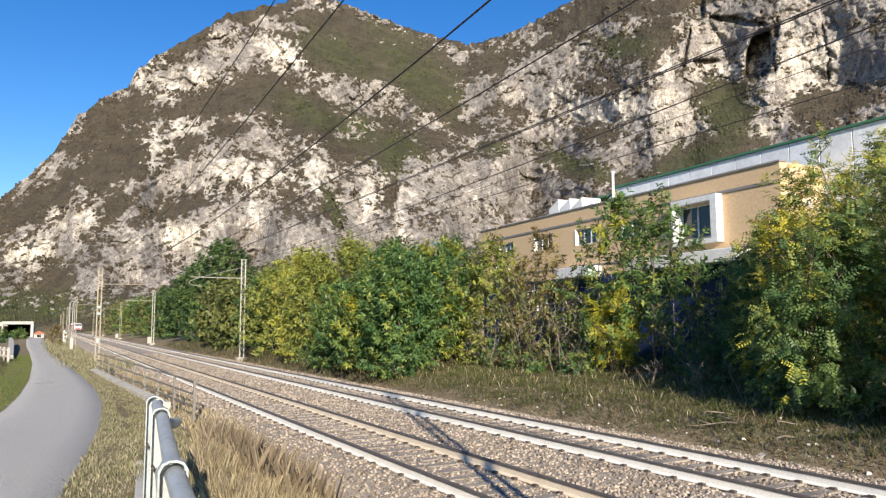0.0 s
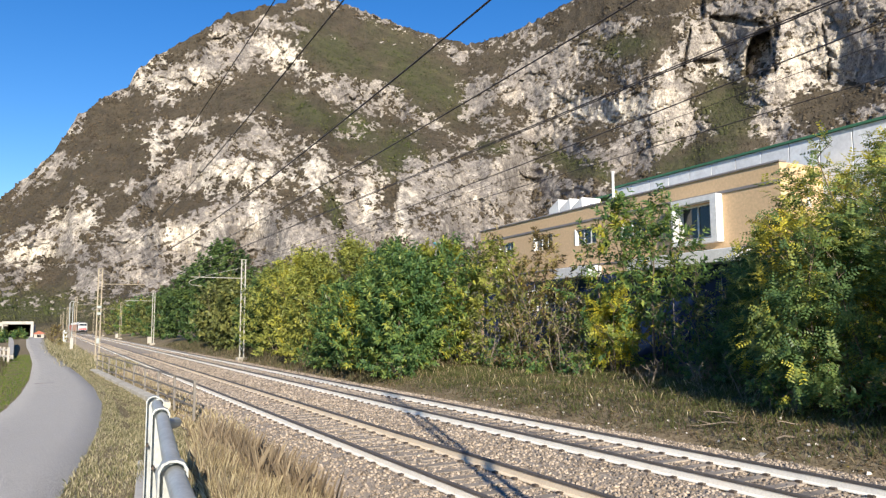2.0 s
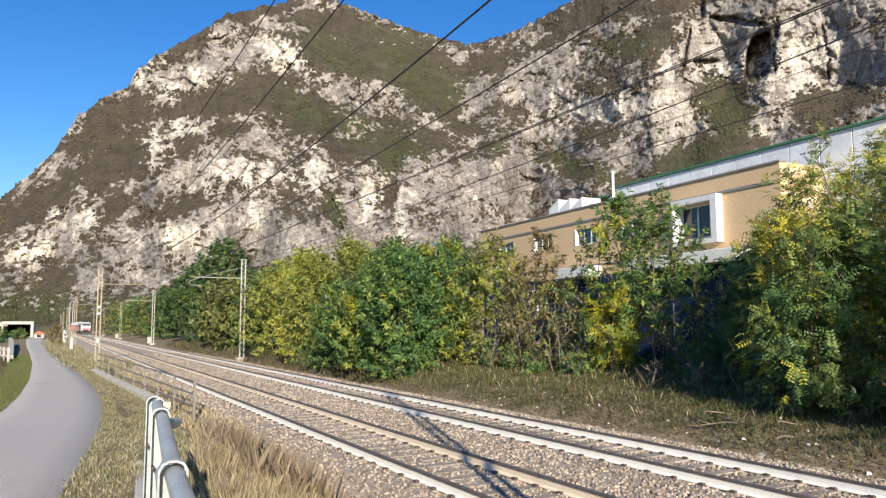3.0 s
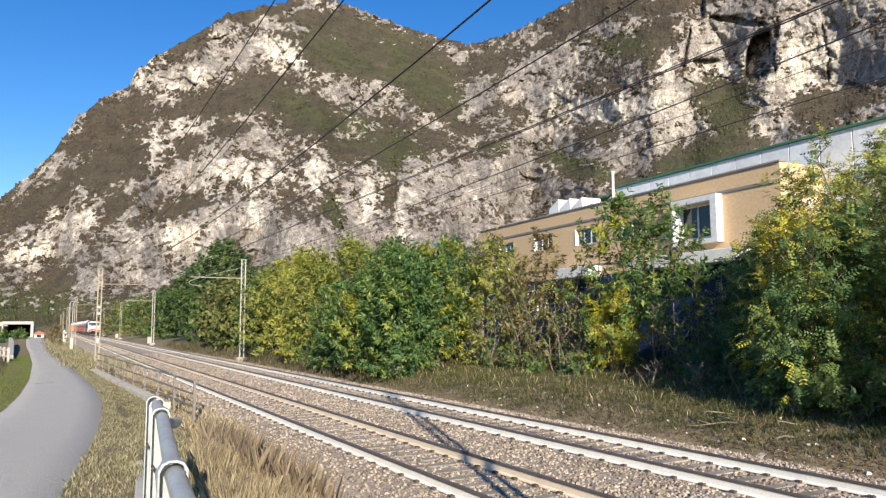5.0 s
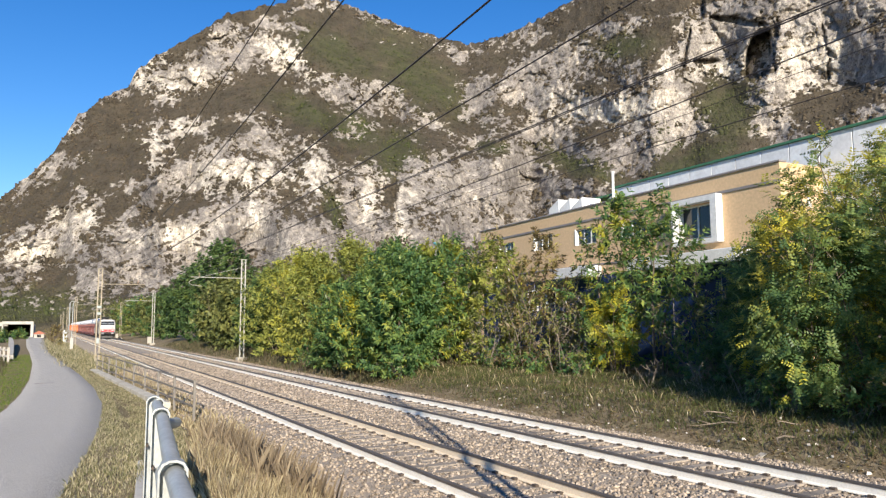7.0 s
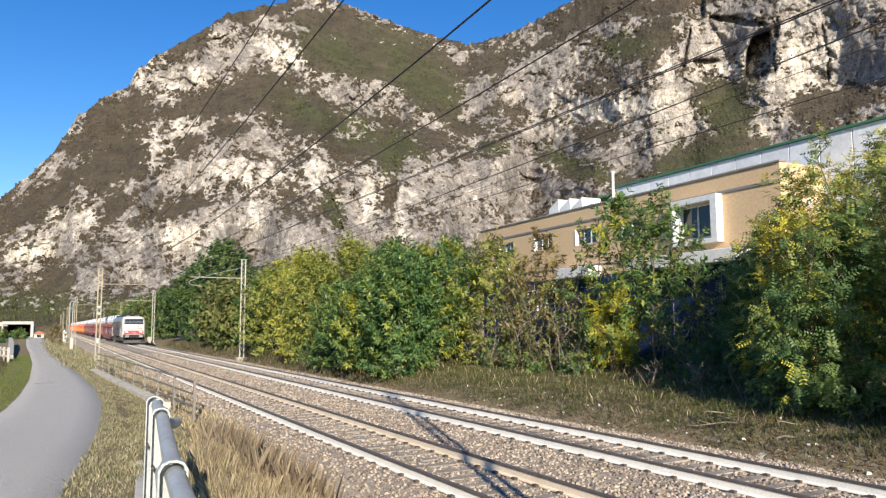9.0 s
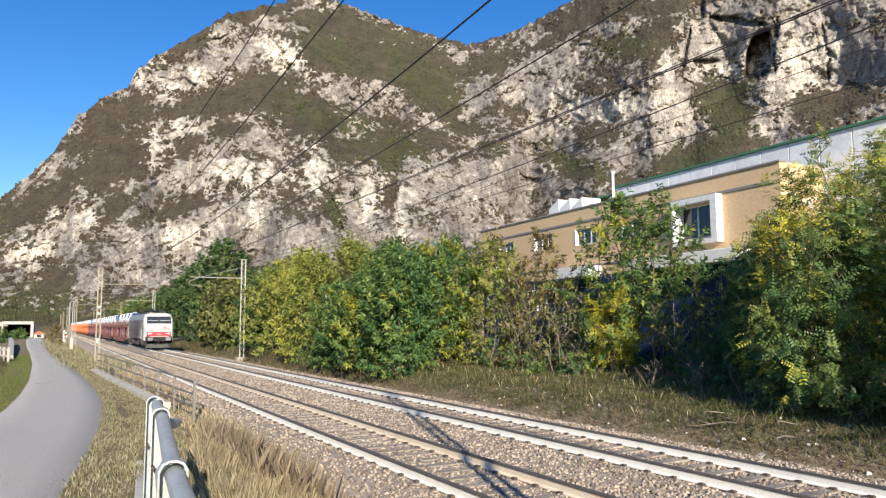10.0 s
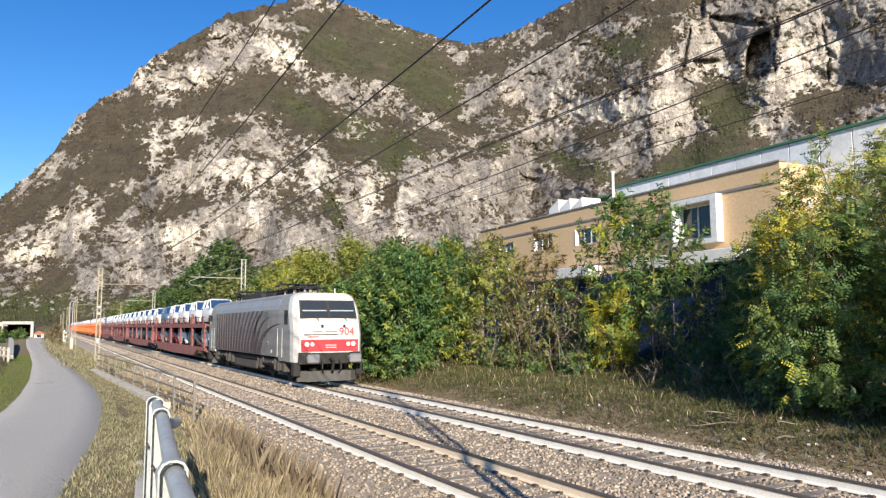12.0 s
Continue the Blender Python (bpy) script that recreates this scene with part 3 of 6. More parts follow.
# ---- ground ----
PATH_Z = [(-20, 0.5), (6, 0.45), (12, 0.36), (20, 0.15), (30, 0.0), (42, -0.07), (56, -0.1), (400, -0.1)]
PATH_R = [(-20, -1.9), (2, -0.75), (9.3, 0.15), (11, 0.36), (14.2, 0.72), (18.1, 1.1), (24.2, 1.49), (31.5, 1.64), (42, 1.45), (56.7, 0.95), (67.4, 0.45), (83, -0.06), (117, -0.49), (151, -0.84), (330, -3.0)]
PATH_L = [(-20, -5.2), (2, -3.4), (8, -2.3), (23, -1.06), (29, -0.87), (38.7, -0.76), (57.7, -0.99), (84, -1.79), (102, -2.45), (153, -3.8), (330, -8.0)]
LEFT_BANK = [(-20, 0.5), (12, 0.5), (22, -0.15), (60, -0.3), (300, -0.3)]


def ground_z(x, y):
    pl, pr, pz = lerp_table(PATH_L, y), lerp_table(PATH_R, y), lerp_table(PATH_Z, y)
    side = lerp_table(LEFT_BANK, y)
    prof = [(-400, -1.0), (-40, -1.0), (pl - 5, pz - 0.35), (pl - 0.4, pz), (pr + 0.3, pz), (max(pr + 0.5, 1.5), side), (3.2, side * 0.3 - 0.3), (4.0, -0.62),
            (13.4, -0.66), (14.0, -0.5), (15.6, 0.0), (20, 0.35), (26, 0.5), (80, 0.5), (400, 0.0)]
    z = lerp_table(prof, x)
    if not pl - 0.3 < x < pr + 0.2 and not 4 < x < 12.4 and abs(x) < 60:
        z += 0.07 * noise.fractal(Vector((x * 0.7, y * 0.7, 0)), 0.8, 2, 3)
    return z


def build_ground():
    xs = np.concatenate([[-3500, -1500, -600, -250, -120, -60, -35, -22], np.arange(-15, 5, 0.35), np.arange(5, 12.2, 1.2), np.arange(12.2, 30, 0.5),
                         [34, 45, 60, 90, 140, 260, 600, 1500, 3500]])
    ys = np.concatenate([[-3500, -1200, -400, -150, -60, -30, -18, -10], np.arange(-6, 60, 0.45), np.arange(60, 180, 2.5), [190, 220, 260, 320, 400, 520, 800, 1500, 3500]])
    vs = [(x, y, ground_z(x, y)) for y in ys for x in xs]
    nx = len(xs)
    fs = [(j * nx + i, j * nx + i + 1, (j + 1) * nx + i + 1, (j + 1) * nx + i) for j in range(len(ys) - 1) for i in range(nx - 1)]
    tagged(new("ground", fast_mesh("ground", vs, fs, M["soil"], True)), "uneven ground of dry grass, soil and low weeds", "ground", kind="structure")


def build_path():
    def soft_at(table, y):
        w = min(1.6, 0.6 + max(y, 0) * 0.03)
        return sum(lerp_table(table, y + w * k) for k in (-1, -0.5, 0, 0.5, 1)) / 5

    ys = np.concatenate([np.arange(-20, 70, 0.3), np.arange(70, 330, 5)])
    rows = []
    for y in ys:
        l, r, z = soft_at(PATH_L, y), soft_at(PATH_R, y), soft_at(PATH_Z, y) + 0.02
        wob = 0.04 * noise.noise(Vector((0, y * 0.9, 0))) + 0.025 * noise.noise(Vector((3, y * 4.0, 0)))
        rows.append([(l + wob, y, z - 0.06), (l + 0.04 + wob, y, z)] + [(l + (r - l) * k, y, z + 0.03 * math.sin(math.pi * k)) for k in (0.25, 0.5, 0.75)]
                    + [(r - 0.04 + wob, y, z), (r + wob, y, z - 0.06)])
    n = len(rows[0])
    vs = [p for r in rows for p in r]
    fs = [(j * n + i, j * n + i + 1, (j + 1) * n + i + 1, (j + 1) * n + i) for j in range(len(rows) - 1) for i in range(n - 1)]
    tagged(new("path", fast_mesh("path", vs, fs, M["asphalt"], True)), "worn pale grey asphalt cycle path", "path", kind="structure")


m, nt, bs = node_mat("soil_and_dry_grass")
c = ramp(nt, grain(nt, 0.35, 4, 0.65, None, True), [(0.34, (0.25, 0.18, 0.12)), (0.5, (0.20, 0.155, 0.095)), (0.66, (0.13, 0.12, 0.06))])
c = blend(nt, 0.5, c, ramp(nt, grain(nt, 7, 5, 0.7, None, True), [(0.3, (0.06, 0.05, 0.026)), (0.7, (0.42, 0.34, 0.22))]))
nt.links.new(c, bs.inputs["Base Color"])
bs.inputs["Roughness"].default_value = 0.95
bs.inputs["Specular IOR Level"].default_value = 0.15
relief(nt, bs, grain(nt, 12, 5, 0.7, None, True), 0.9, 0.05)
M["soil"] = m
build_ground()
build_path()
# ---- railway: two straight tracks on one ballast bed ----
NEAR_L, NEAR_R, FAR_L, FAR_R = 5.453, 6.958, 9.291, 10.796
NEAR_X, FAR_X = (NEAR_L + NEAR_R) / 2, (FAR_L + FAR_R) / 2


def bed_z(x):
    return lerp_table([(3.5, -0.68), (4.4, -0.24), (4.8, -0.165), (5.1, -0.162), (5.36, -0.192), (7.06, -0.192), (7.3, -0.164), (7.7, -0.16), (8.1, -0.175), (8.6, -0.162), (8.95, -0.166), (9.2, -0.2), (10.9, -0.2), (11.15, -0.166), (11.5, -0.17), (12.4, -0.26), (13.7, -0.64)], x)


def build_bed():
    xs = np.arange(3.5, 13.75, 0.1)
    ys = np.concatenate([np.arange(-14, 4, 1.0), np.arange(4, 34, 0.12), np.arange(34, 80, 0.6), np.arange(80, 480, 8)])
    vs = []
    for y in ys:
        for x in xs:
            vs.append((x, y, bed_z(x) + (0.028 * noise.noise(Vector((x * 9, y * 9, 0))) if y < 80 else 0)))
    nx = len(xs)
    fs = [(j * nx + i, j * nx + i + 1, (j + 1) * nx + i + 1, (j + 1) * nx + i) for j in range(len(ys) - 1) for i in range(nx - 1)]
    tagged(new("ballast_bed", fast_mesh("ballast_bed", vs, fs, M["ballast"])), "brown crushed-stone ballast bed under two tracks", "ballast", kind="structure")


def build_stones():
    """Loose stones of the ballast, thick near the path, thinner away."""
    octa = np.array([(1, 0, 0), (-1, 0, 0), (0, 1, 0), (0, -1, 0), (0, 0, 1), (0, 0, -1)], float)
    tri = np.array([(0, 2, 4), (2, 1, 4), (1, 3, 4), (3, 0, 4), (2, 0, 5), (1, 2, 5), (3, 1, 5), (0, 3, 5)])
    n = 60000
    y = 3.5 + 70 * RNG.random(n) ** 1.9
    x = 3.6 + 10.0 * RNG.random(n)
    # few stones lie on the sleepers
    on = (np.abs((y - 2.0 + 0.3) % 0.6 - 0.3) < 0.115) & ((np.abs(x - NEAR_X) < 1.2) | (np.abs(x - FAR_X) < 1.2)) & (RNG.random(n) > 0.25)
    x, y = x[~on], y[~on]
    n = len(x)
    z = np.array([bed_z(a) for a in x])
    size = (0.022 + 0.022 * RNG.random(n)) * (1 + y / 70)
    pts = octa[None] * (0.65 + 0.7 * RNG.random((n, 6, 1))) * size[:, None, None]
    ang = RNG.random(n) * 6.283
    tilt = RNG.normal(0, 0.6, n)
    ca, sa, ct, st = np.cos(ang)[:, None], np.sin(ang)[:, None], np.cos(tilt)[:, None], np.sin(tilt)[:, None]
    px, py, pz = pts[..., 0], pts[..., 1], pts[..., 2] * 0.8
    py, pz = py * ct - pz * st, py * st + pz * ct
    px, py = px * ca - py * sa, px * sa + py * ca
    pts = np.stack([px + x[:, None], py + y[:, None], pz + z[:, None] + 0.006], -1)
    faces = tri[None] + (np.arange(n) * 6)[:, None, None]
    tagged(new("ballast_stones", fast_mesh("ballast_stones", pts.reshape(-1, 3), faces.reshape(-1, 3), M["stone"])),
           "loose brown and pale crushed ballast stones", "stones", kind="stuff")


def build_debris():
    """Scattered pale stones on the bank beyond the ballast and in the dry grass."""
    g = Geo()
    for k in range(420):
        side = RNG.random() < 0.8
        y = 6 + 22 * RNG.random() ** 1.7
        x = 13.7 + 3.6 * RNG.random() ** 1.6 if side else 2.6 + 1.4 * RNG.random() ** 0.6
        z, s = ground_z(x, y) + 0.02, 0.015 + 0.045 * RNG.random() ** 3
        a = RNG.random() * 6.28
        q = [(s * math.cos(a + i * 2.09) * (0.7 + 0.6 * RNG.random()), s * math.sin(a + i * 2.09) * (0.7 + 0.6 * RNG.random())) for i in range(3)]
        g.add([(x + u, y + v, z - s * 0.3) for u, v in q] + [(x + u * 0.6, y + v * 0.6, z + s * 0.7) for u, v in q], [(0, 1, 4, 3), (1, 2, 5, 4), (2, 0, 3, 5), (3, 4, 5)])
    tagged(new("scattered_stones", g.mesh("scattered_stones", M["pale_stone"])), "pale stones scattered on the bank", "stones", kind="stuff")


def sleeper_geo(dx=0.0, geo=None, y=0.0):
    g = geo or Geo()
    # ends high, waist lower, and the clips that hold both rails
    g.loft([[(-1.2 + dx, y - 0.13, -0.36), (-1.2 + dx, y + 0.13, -0.36), (-1.2 + dx, y + 0.10, -0.172), (-1.2 + dx, y - 0.10, -0.172)],
            [(-0.45 + dx, y - 0.13, -0.36), (-0.45 + dx, y + 0.13, -0.36), (-0.45 + dx, y + 0.10, -0.172), (-0.45 + dx, y - 0.10, -0.172)],
            [(0.45 + dx, y - 0.13, -0.36), (0.45 + dx, y + 0.13, -0.36), (0.45 + dx, y + 0.10, -0.172), (0.45 + dx, y - 0.10, -0.172)],
            [(1.2 + dx, y - 0.13, -0.36), (1.2 + dx, y + 0.13, -0.36), (1.2 + dx, y + 0.10, -0.172), (1.2 + dx, y - 0.10, -0.172)]], 0)
    for rx in (-0.7525, 0.7525):
        for s in (-1, 1):
            g.box(rx + dx + s * 0.105 - 0.035, rx + dx + s * 0.105 + 0.035, y - 0.05, y + 0.05, -0.175, -0.135, 1)
    return g


def rail_geo(y0, y1):
    prof = [(-0.075, -0.172), (0.075, -0.172), (0.075, -0.158), (0.030, -0.135), (0.025, -0.058), (0.036, -0.042), (0.036, -0.008), (0.028, 0.0),
            (-0.028, 0.0), (-0.036, -0.008), (-0.036, -0.042), (-0.025, -0.058), (-0.030, -0.135), (-0.075, -0.158)]
    g = Geo()
    g.loft([[(x, y, z) for x, z in prof] for y in (y0, y1)])
    g.mi = [1 if i in (5, 6, 7, 8, 9) else 0 for i in range(len(g.f))]
    return g


def build_track(cx, left_mat, right_mat, label):
    t = thing("railway_track", Matrix.Translation((cx, 0, 0)), label, "railway track", "parallel tracks")
    for dx, mt in ((-0.7525, left_mat), (0.7525, right_mat)):
        part("rail", rail_geo(-14, 480), [mt, M["rail_top"]], t, at=Matrix.Translation((dx, 0, 0)))
    me = sleeper_geo().mesh("sleeper", [M["sleeper"], M["clip"]])
    for i in range(200):
        part("sleeper", me, None, t, at=Matrix.Translation((RNG.normal(0, 0.008), 2.0 + 0.6 * i, 0)))
    g = Geo()
    for i in list(range(-20, 0)) + list(range(200, 500)):
        sleeper_geo(0, g, 2.0 + 0.6 * i)
    tagged(part("sleeper_row", g, [M["sleeper"], M["clip"]], t), kind="stuff")
    return t
# ---- overhead line ----
M["sign_white"] = surf("sign_white", (0.30, 0.34, 0.33), (0.38, 0.42, 0.41), 3, 0.5, bump=0)
def lattice_mast(x, y, h, z0, mat, label, arm=0, arm_z=6.3, arm_len=4.2, half=0.16):
    """Two channel legs with zigzag lacing; arm: -1 or 1, the side to which the bracket reaches."""
    t = thing("catenary_mast", Matrix.Translation((x, y, z0)), label, "catenary mast", "masts along the railway")
    part("footing", Geo().rounded(-0.4, 0.4, -0.4, 0.4, -0.6, 0.15, 0.04), M["concrete"], t)
    for s in (-1, 1):
        g = Geo()
        g.box(s * half - 0.045, s * half + 0.045, -0.05, -0.04, 0, h)
        g.box(s * half - 0.045, s * half - 0.035, -0.04, 0.05, 0, h)
        g.box(s * half + 0.035, s * half + 0.045, -0.04, 0.05, 0, h)
        part("leg", g, mat, t)
    g = Geo()
    n = int(h / 0.55)
    for i in range(n):
        a, b = i * h / n, (i + 1) * h / n
        s = 1 if i % 2 else -1
        g.bar((-s * half, -0.055, a), (s * half, -0.055, b), 0.035, 0.012)
        g.bar((-s * half, 0.055, a), (s * half, 0.055, b), 0.035, 0.012)
    part("lacing", g, mat, t)
    part("cap", Geo().box(-half - 0.08, half + 0.08, -0.09, 0.09, h, h + 0.04), mat, t)
    if arm:
        z = arm_z - z0
        e = arm * arm_len
        br = part("bracket", Geo().tube((arm * half, 0, z), (e, 0, z + 0.02), 0.035, 0.03, 8).tube((arm * half, 0, z + 0.9), (e * 0.8, 0, z + 0.04), 0.014, n=6), mat, t)
        g = Geo()
        pts = [(e * 0.84, 0, z), (e * 0.93, 0, z - 0.18), (e * 1.0, 0, z - 0.28), (e * 1.03, 0, z - 0.45), (e * 0.99, 0, z - 0.6), (e * 0.8, 0, z - 0.72)]
        g.pipe(pts, 0.022)
        part("steady_arm", g, mat, t)
        g = Geo()
        for k in range(4):
            g.tube((e * 0.84, 0, z + 0.04 + k * 0.09), (e * 0.84, 0, z + 0.1 + k * 0.09), 0.06, 0.035, 10)
        part("insulator", g, M["insul"], br)
    return t


def wire(name, x, z0, sag, r, spans, label, dz=0.0):
    """A wire strung from support to support, hanging through between them."""
    g = Geo()
    pts = []
    for (a, b) in zip(spans, spans[1:]):
        n = 14
        for i in range(n):
            k = i / n
            pts.append((x, a + (b - a) * k, z0 - 4 * sag * k * (1 - k)))
    pts.append((x, spans[-1], z0))
    for a, b in zip(pts, pts[1:]):
        g.tube(a, b, r, r, 5, caps=False)
    return tagged(new(name, g.mesh(name, M["wire"])), label, "overhead wire", "overhead wires")


SPANS = [-60, 1.8, 61.7, 122, 182, 242, 302, 420]


def build_line():
    for i, y in enumerate(SPANS[:-1]):
        if y != 1.8:
            lattice_mast(14.0, y, 8.2, -0.35, M["mast"] if i < 4 else M["mast_old"], "pale grey lattice catenary mast with a bracket over the track", -1)
        lattice_mast(3.85 if y < 10 else 3.2, y, 10.6 if y < 10 else 7.2, -0.45, M["mast_old"], "weathered brownish lattice catenary mast beside the track", 1 if y > 10 else 0, 5.6, 3.2, 0.13)
    # small sign plates on the mast by the fence
    for k, (z, w) in enumerate(((3.85, 0.3), (3.35, 0.3), (1.2, 0.2))):
        p = thing("mast_sign", Matrix.Translation((3.2, 61.58, z)), "small white sign plate on a catenary mast", "sign", "mast signs")
        part("plate", Geo().rounded(-w / 2, w / 2, -0.02, 0.0, -0.09, 0.09 + 0.2 * (k == 2), 0.005), M["sign_white"], p)
    wire("feeder_wire", 3.6, 9.1, 0.6, 0.012, SPANS, "dark feeder wire sagging between masts")
    wire("feeder_wire", 3.6, 7.6, 1.0, 0.012, SPANS, "dark feeder wire sagging between masts")
    wire("feeder_wire", 5.0, 7.02, 0.91, 0.016, SPANS, "dark feeder wire sagging between masts")
    for x in (NEAR_X - 0.02, NEAR_X + 0.03):
        wire("contact_wire", x, 5.3, 0.0, 0.008, SPANS, "taut copper contact wire over the track")
    wire("messenger_wire", NEAR_X, 6.5, 0.55, 0.012, SPANS, "dark messenger wire above the contact wire")
    wire("contact_wire", FAR_X - 0.9, 5.45, 0.03, 0.008, SPANS, "taut copper contact wire over the track")
    wire("messenger_wire", FAR_X, 6.68, 0.6, 0.012, SPANS, "dark messenger wire above the contact wire")
    wire("messenger_wire", FAR_X + 0.3, 6.5, 0.5, 0.006, SPANS, "dark messenger wire above the contact wire")


build_line()
# ---- factory beyond the trees ----
M["beige"] = surf("beige_panel", (0.60, 0.42, 0.245), (0.66, 0.465, 0.28), 0.3, 0.8, bump=0.1, bscale=8)
M["band"] = surf("grey_band", (0.20, 0.18, 0.18), (0.26, 0.24, 0.235), 1.0, 0.6)
M["white_trim"] = surf("white_trim", (0.66, 0.66, 0.66), (0.76, 0.76, 0.76), 1.0, 0.6, bump=0.05)
M["grey_panel"] = surf("pale_grey_panel", (0.66, 0.68, 0.71), (0.74, 0.76, 0.79), 0.4, 0.5, bump=0.05, vary=0.06)
M["green_trim"] = surf("green_edge", (0.04, 0.14, 0.07), (0.06, 0.19, 0.10), 1.0, 0.5)
M["blue_wall"] = surf("blue_cladding", (0.006, 0.021, 0.075), (0.010, 0.030, 0.105), 0.5, 0.6, bump=0.05)
M["teal"] = surf("teal_paint", (0.08, 0.32, 0.36), (0.12, 0.42, 0.45), 2.0, 0.5)
M["pane"] = glass("window_pane", (0.012, 0.014, 0.018))
FACTORY = Matrix.Translation((26.0, 19.85, 0)) @ Matrix.Rotation(radians(88.1), 4, "Z")


def framed_window(t, a, b, c, d, bars, depth=-0.2, deep=0.06):
    w = part("window", Geo().box(a, b, depth - 0.02, depth, c, d), M["pane"], t)
    for x in np.linspace(a, b, bars + 1):
        part("frame_bar", Geo().box(x - 0.035, x + 0.035, depth, depth + deep, c, d), M["white_trim"], w)
    for z in (c, d - 0.06):
        part("frame_bar", Geo().box(a, b, depth, depth + deep - 0.01, z, z + 0.06), M["white_trim"], w)
    return w


def build_factory():
    """Local x runs along the front, away from the camera; local y points to the tracks."""
    t = thing("factory_building", FACTORY, "beige factory building with grey bands, windows and a white framed bay", "building")
    L, H, B = 24.5, 8.95, 0.3
    wins = [(3.35, 5.35, 6.28, 7.82, 2), (7.7, 9.5, 6.82, 7.75, 3), (11.7, 13.6, 6.85, 7.78, 3), (15.95, 17.9, 6.95, 7.85, 3), (20.4, 22.2, 6.9, 7.8, 3)]
    # storey-high wall panels between and round the windows
    xs = [0] + [c for w in wins for c in w[:2]] + [L]
    for a, b in zip(xs[::2], xs[1::2]):
        part("wall_panel", Geo().box(a, b, -0.3, 0, 5.05, H), M["beige"], t)
    for a, b, c, d, n in wins:
        part("wall_panel", Geo().box(a, b, -0.3, 0, 5.05, c), M["beige"], t)
        part("wall_panel", Geo().box(a, b, -0.3, 0, d, H), M["beige"], t)
        w = framed_window(t, a, b, c, d, n)
        # far jamb made white, its sunlit brightness put into the colour
        part("sunlit_reveal", Geo().box(b - 0.03, b - 0.002, -0.18, 0.05, c, d), M["white_trim"], w)
    part("end_wall", Geo().box(-0.3, 0, -2.6, 0, B, H), M["beige"], t)
    part("rear_wall", Geo().box(L, L + 0.3, -2.6, 0, B, H), M["beige"], t)
    part("roof", Geo().box(0, L, -2.6, -0.3, H - 0.5, H - 0.3), M["band"], t)
    part("coping", Geo().box(-0.35, L + 0.35, -0.36, 0.07, H, H + 0.07), M["band"], t)
    part("band", Geo().box(-0.33, L, 0.0, 0.05, 8.12, 8.24), M["band"], t)
    part("band", Geo().box(0, L, 0.0, 0.05, 5.6, 5.68), M["band"], t)
    low = part("lower_wall", Geo().box(0, L, -0.3, -0.02, B, 5.05), M["blue_wall"], t, "dark blue cladding of the ground storey")
    for x in np.arange(1.5, L, 1.5):
        part("cladding_joint", Geo().box(x - 0.015, x + 0.015, -0.02, 0.0, B, 5.0), M["band"], low)
    part("canopy", Geo().rounded(1.3, 8.2, 0.0, 0.9, 5.0, 5.58, 0.03), M["white_trim"], t, "white canopy edge")
    part("canopy", Geo().rounded(11.3, 14.6, 0.0, 0.9, 4.95, 5.55, 0.03), M["white_trim"], t, "white canopy edge")
    a, b, c, d, n = wins[0]
    g = Geo()
    g.box(a - 0.6, a - 0.25, 0.0, 0.4, c - 0.3, d + 0.3).box(b + 0.05, b + 0.15, 0, 0.4, c - 0.3, d + 0.3)
    g.box(a - 0.25, b + 0.05, 0, 0.4, d + 0.05, d + 0.3).box(a - 0.25, b + 0.05, 0, 0.4, c - 0.3, c - 0.1)
    part("bay_frame", g, M["white_trim"], t, "white box frame round the large window")
    for a, b, c, d in ((14.6, 16.6, 3.6, 4.5), (17.6, 18.6, 3.2, 4.5), (21.0, 22.6, 5.2, 6.4)):
        framed_window(t, a, b, c, d, 2, 0.0, 0.08)
    part("sign_letter", text_mesh("E", 0.7, M["white_trim"]), None, t, "white letter on blue cladding", at=Matrix.Translation((3.6, 0.01, 2.6)) @ pose(0, 0, 0, 90, 0, 180))
    # higher hall behind
    t2 = thing("factory_hall", FACTORY, "tall hall clad in pale grey panels with a green roof edge", "building")
    part("hall_body", Geo().box(-34, 13.28, -34, -2.75, B, 10.3), M["band"], t2)
    for i in range(30):
        x = 13.28 - i * 1.5
        part("panel", Geo().rounded(x - 1.46, x, -2.75, -2.66, 5.0, 10.33, 0.012), M["grey_panel"], t2)
    part("roof_edge", Geo().box(-34.2, 13.4, -34, -2.55, 10.34, 10.44), M["green_trim"], t2)
    # saw-tooth rooflights, a vent pipe and a small cowl
    for i in range(3):
        x = 14.3 + i * 1.2
        s = thing("rooflight", FACTORY @ Matrix.Translation((x, -1.6, 8.6)), "white saw-tooth rooflight on the roof", "rooflight", "saw-tooth rooflights")
        g = Geo()
        g.loft([[(0, y, 0), (1.12, y, 0), (1.12, y, 0.85 + 0.1 * i), (0.1, y, 1.3 + 0.12 * i)] for y in (-0.9, 0.5)])
        part("housing", g, M["white_trim"], s)
        part("gable_pane", Geo().box(1.115, 1.13, -0.7, 0.3, 0.15, 0.7), M["pane"], s)
    c = thing("rooflight_canopy", FACTORY @ Matrix.Translation((13.9, -2.9, 10.05)), "thin green and white roof slab above the rooflights", "roof")
    part("slab", Geo().box(0, 6.2, -4, 0, 0.0, 0.12), M["green_trim"], c)
    part("slab_post", Geo().box(0.2, 0.4, -0.4, -0.2, -1.4, 0), M["white_trim"], c)
    part("slab_post", Geo().box(5.8, 6.0, -0.4, -0.2, -1.4, 0), M["white_trim"], c)
    v = thing("vent_pipe", FACTORY @ Matrix.Translation((11.25, -0.9, 8.45)), "slim white vent pipe on the roof", "vent")
    part("pipe", Geo().tube((0, 0, 0), (0, 0, 2.3), 0.075, n=10), M["white_trim"], v)
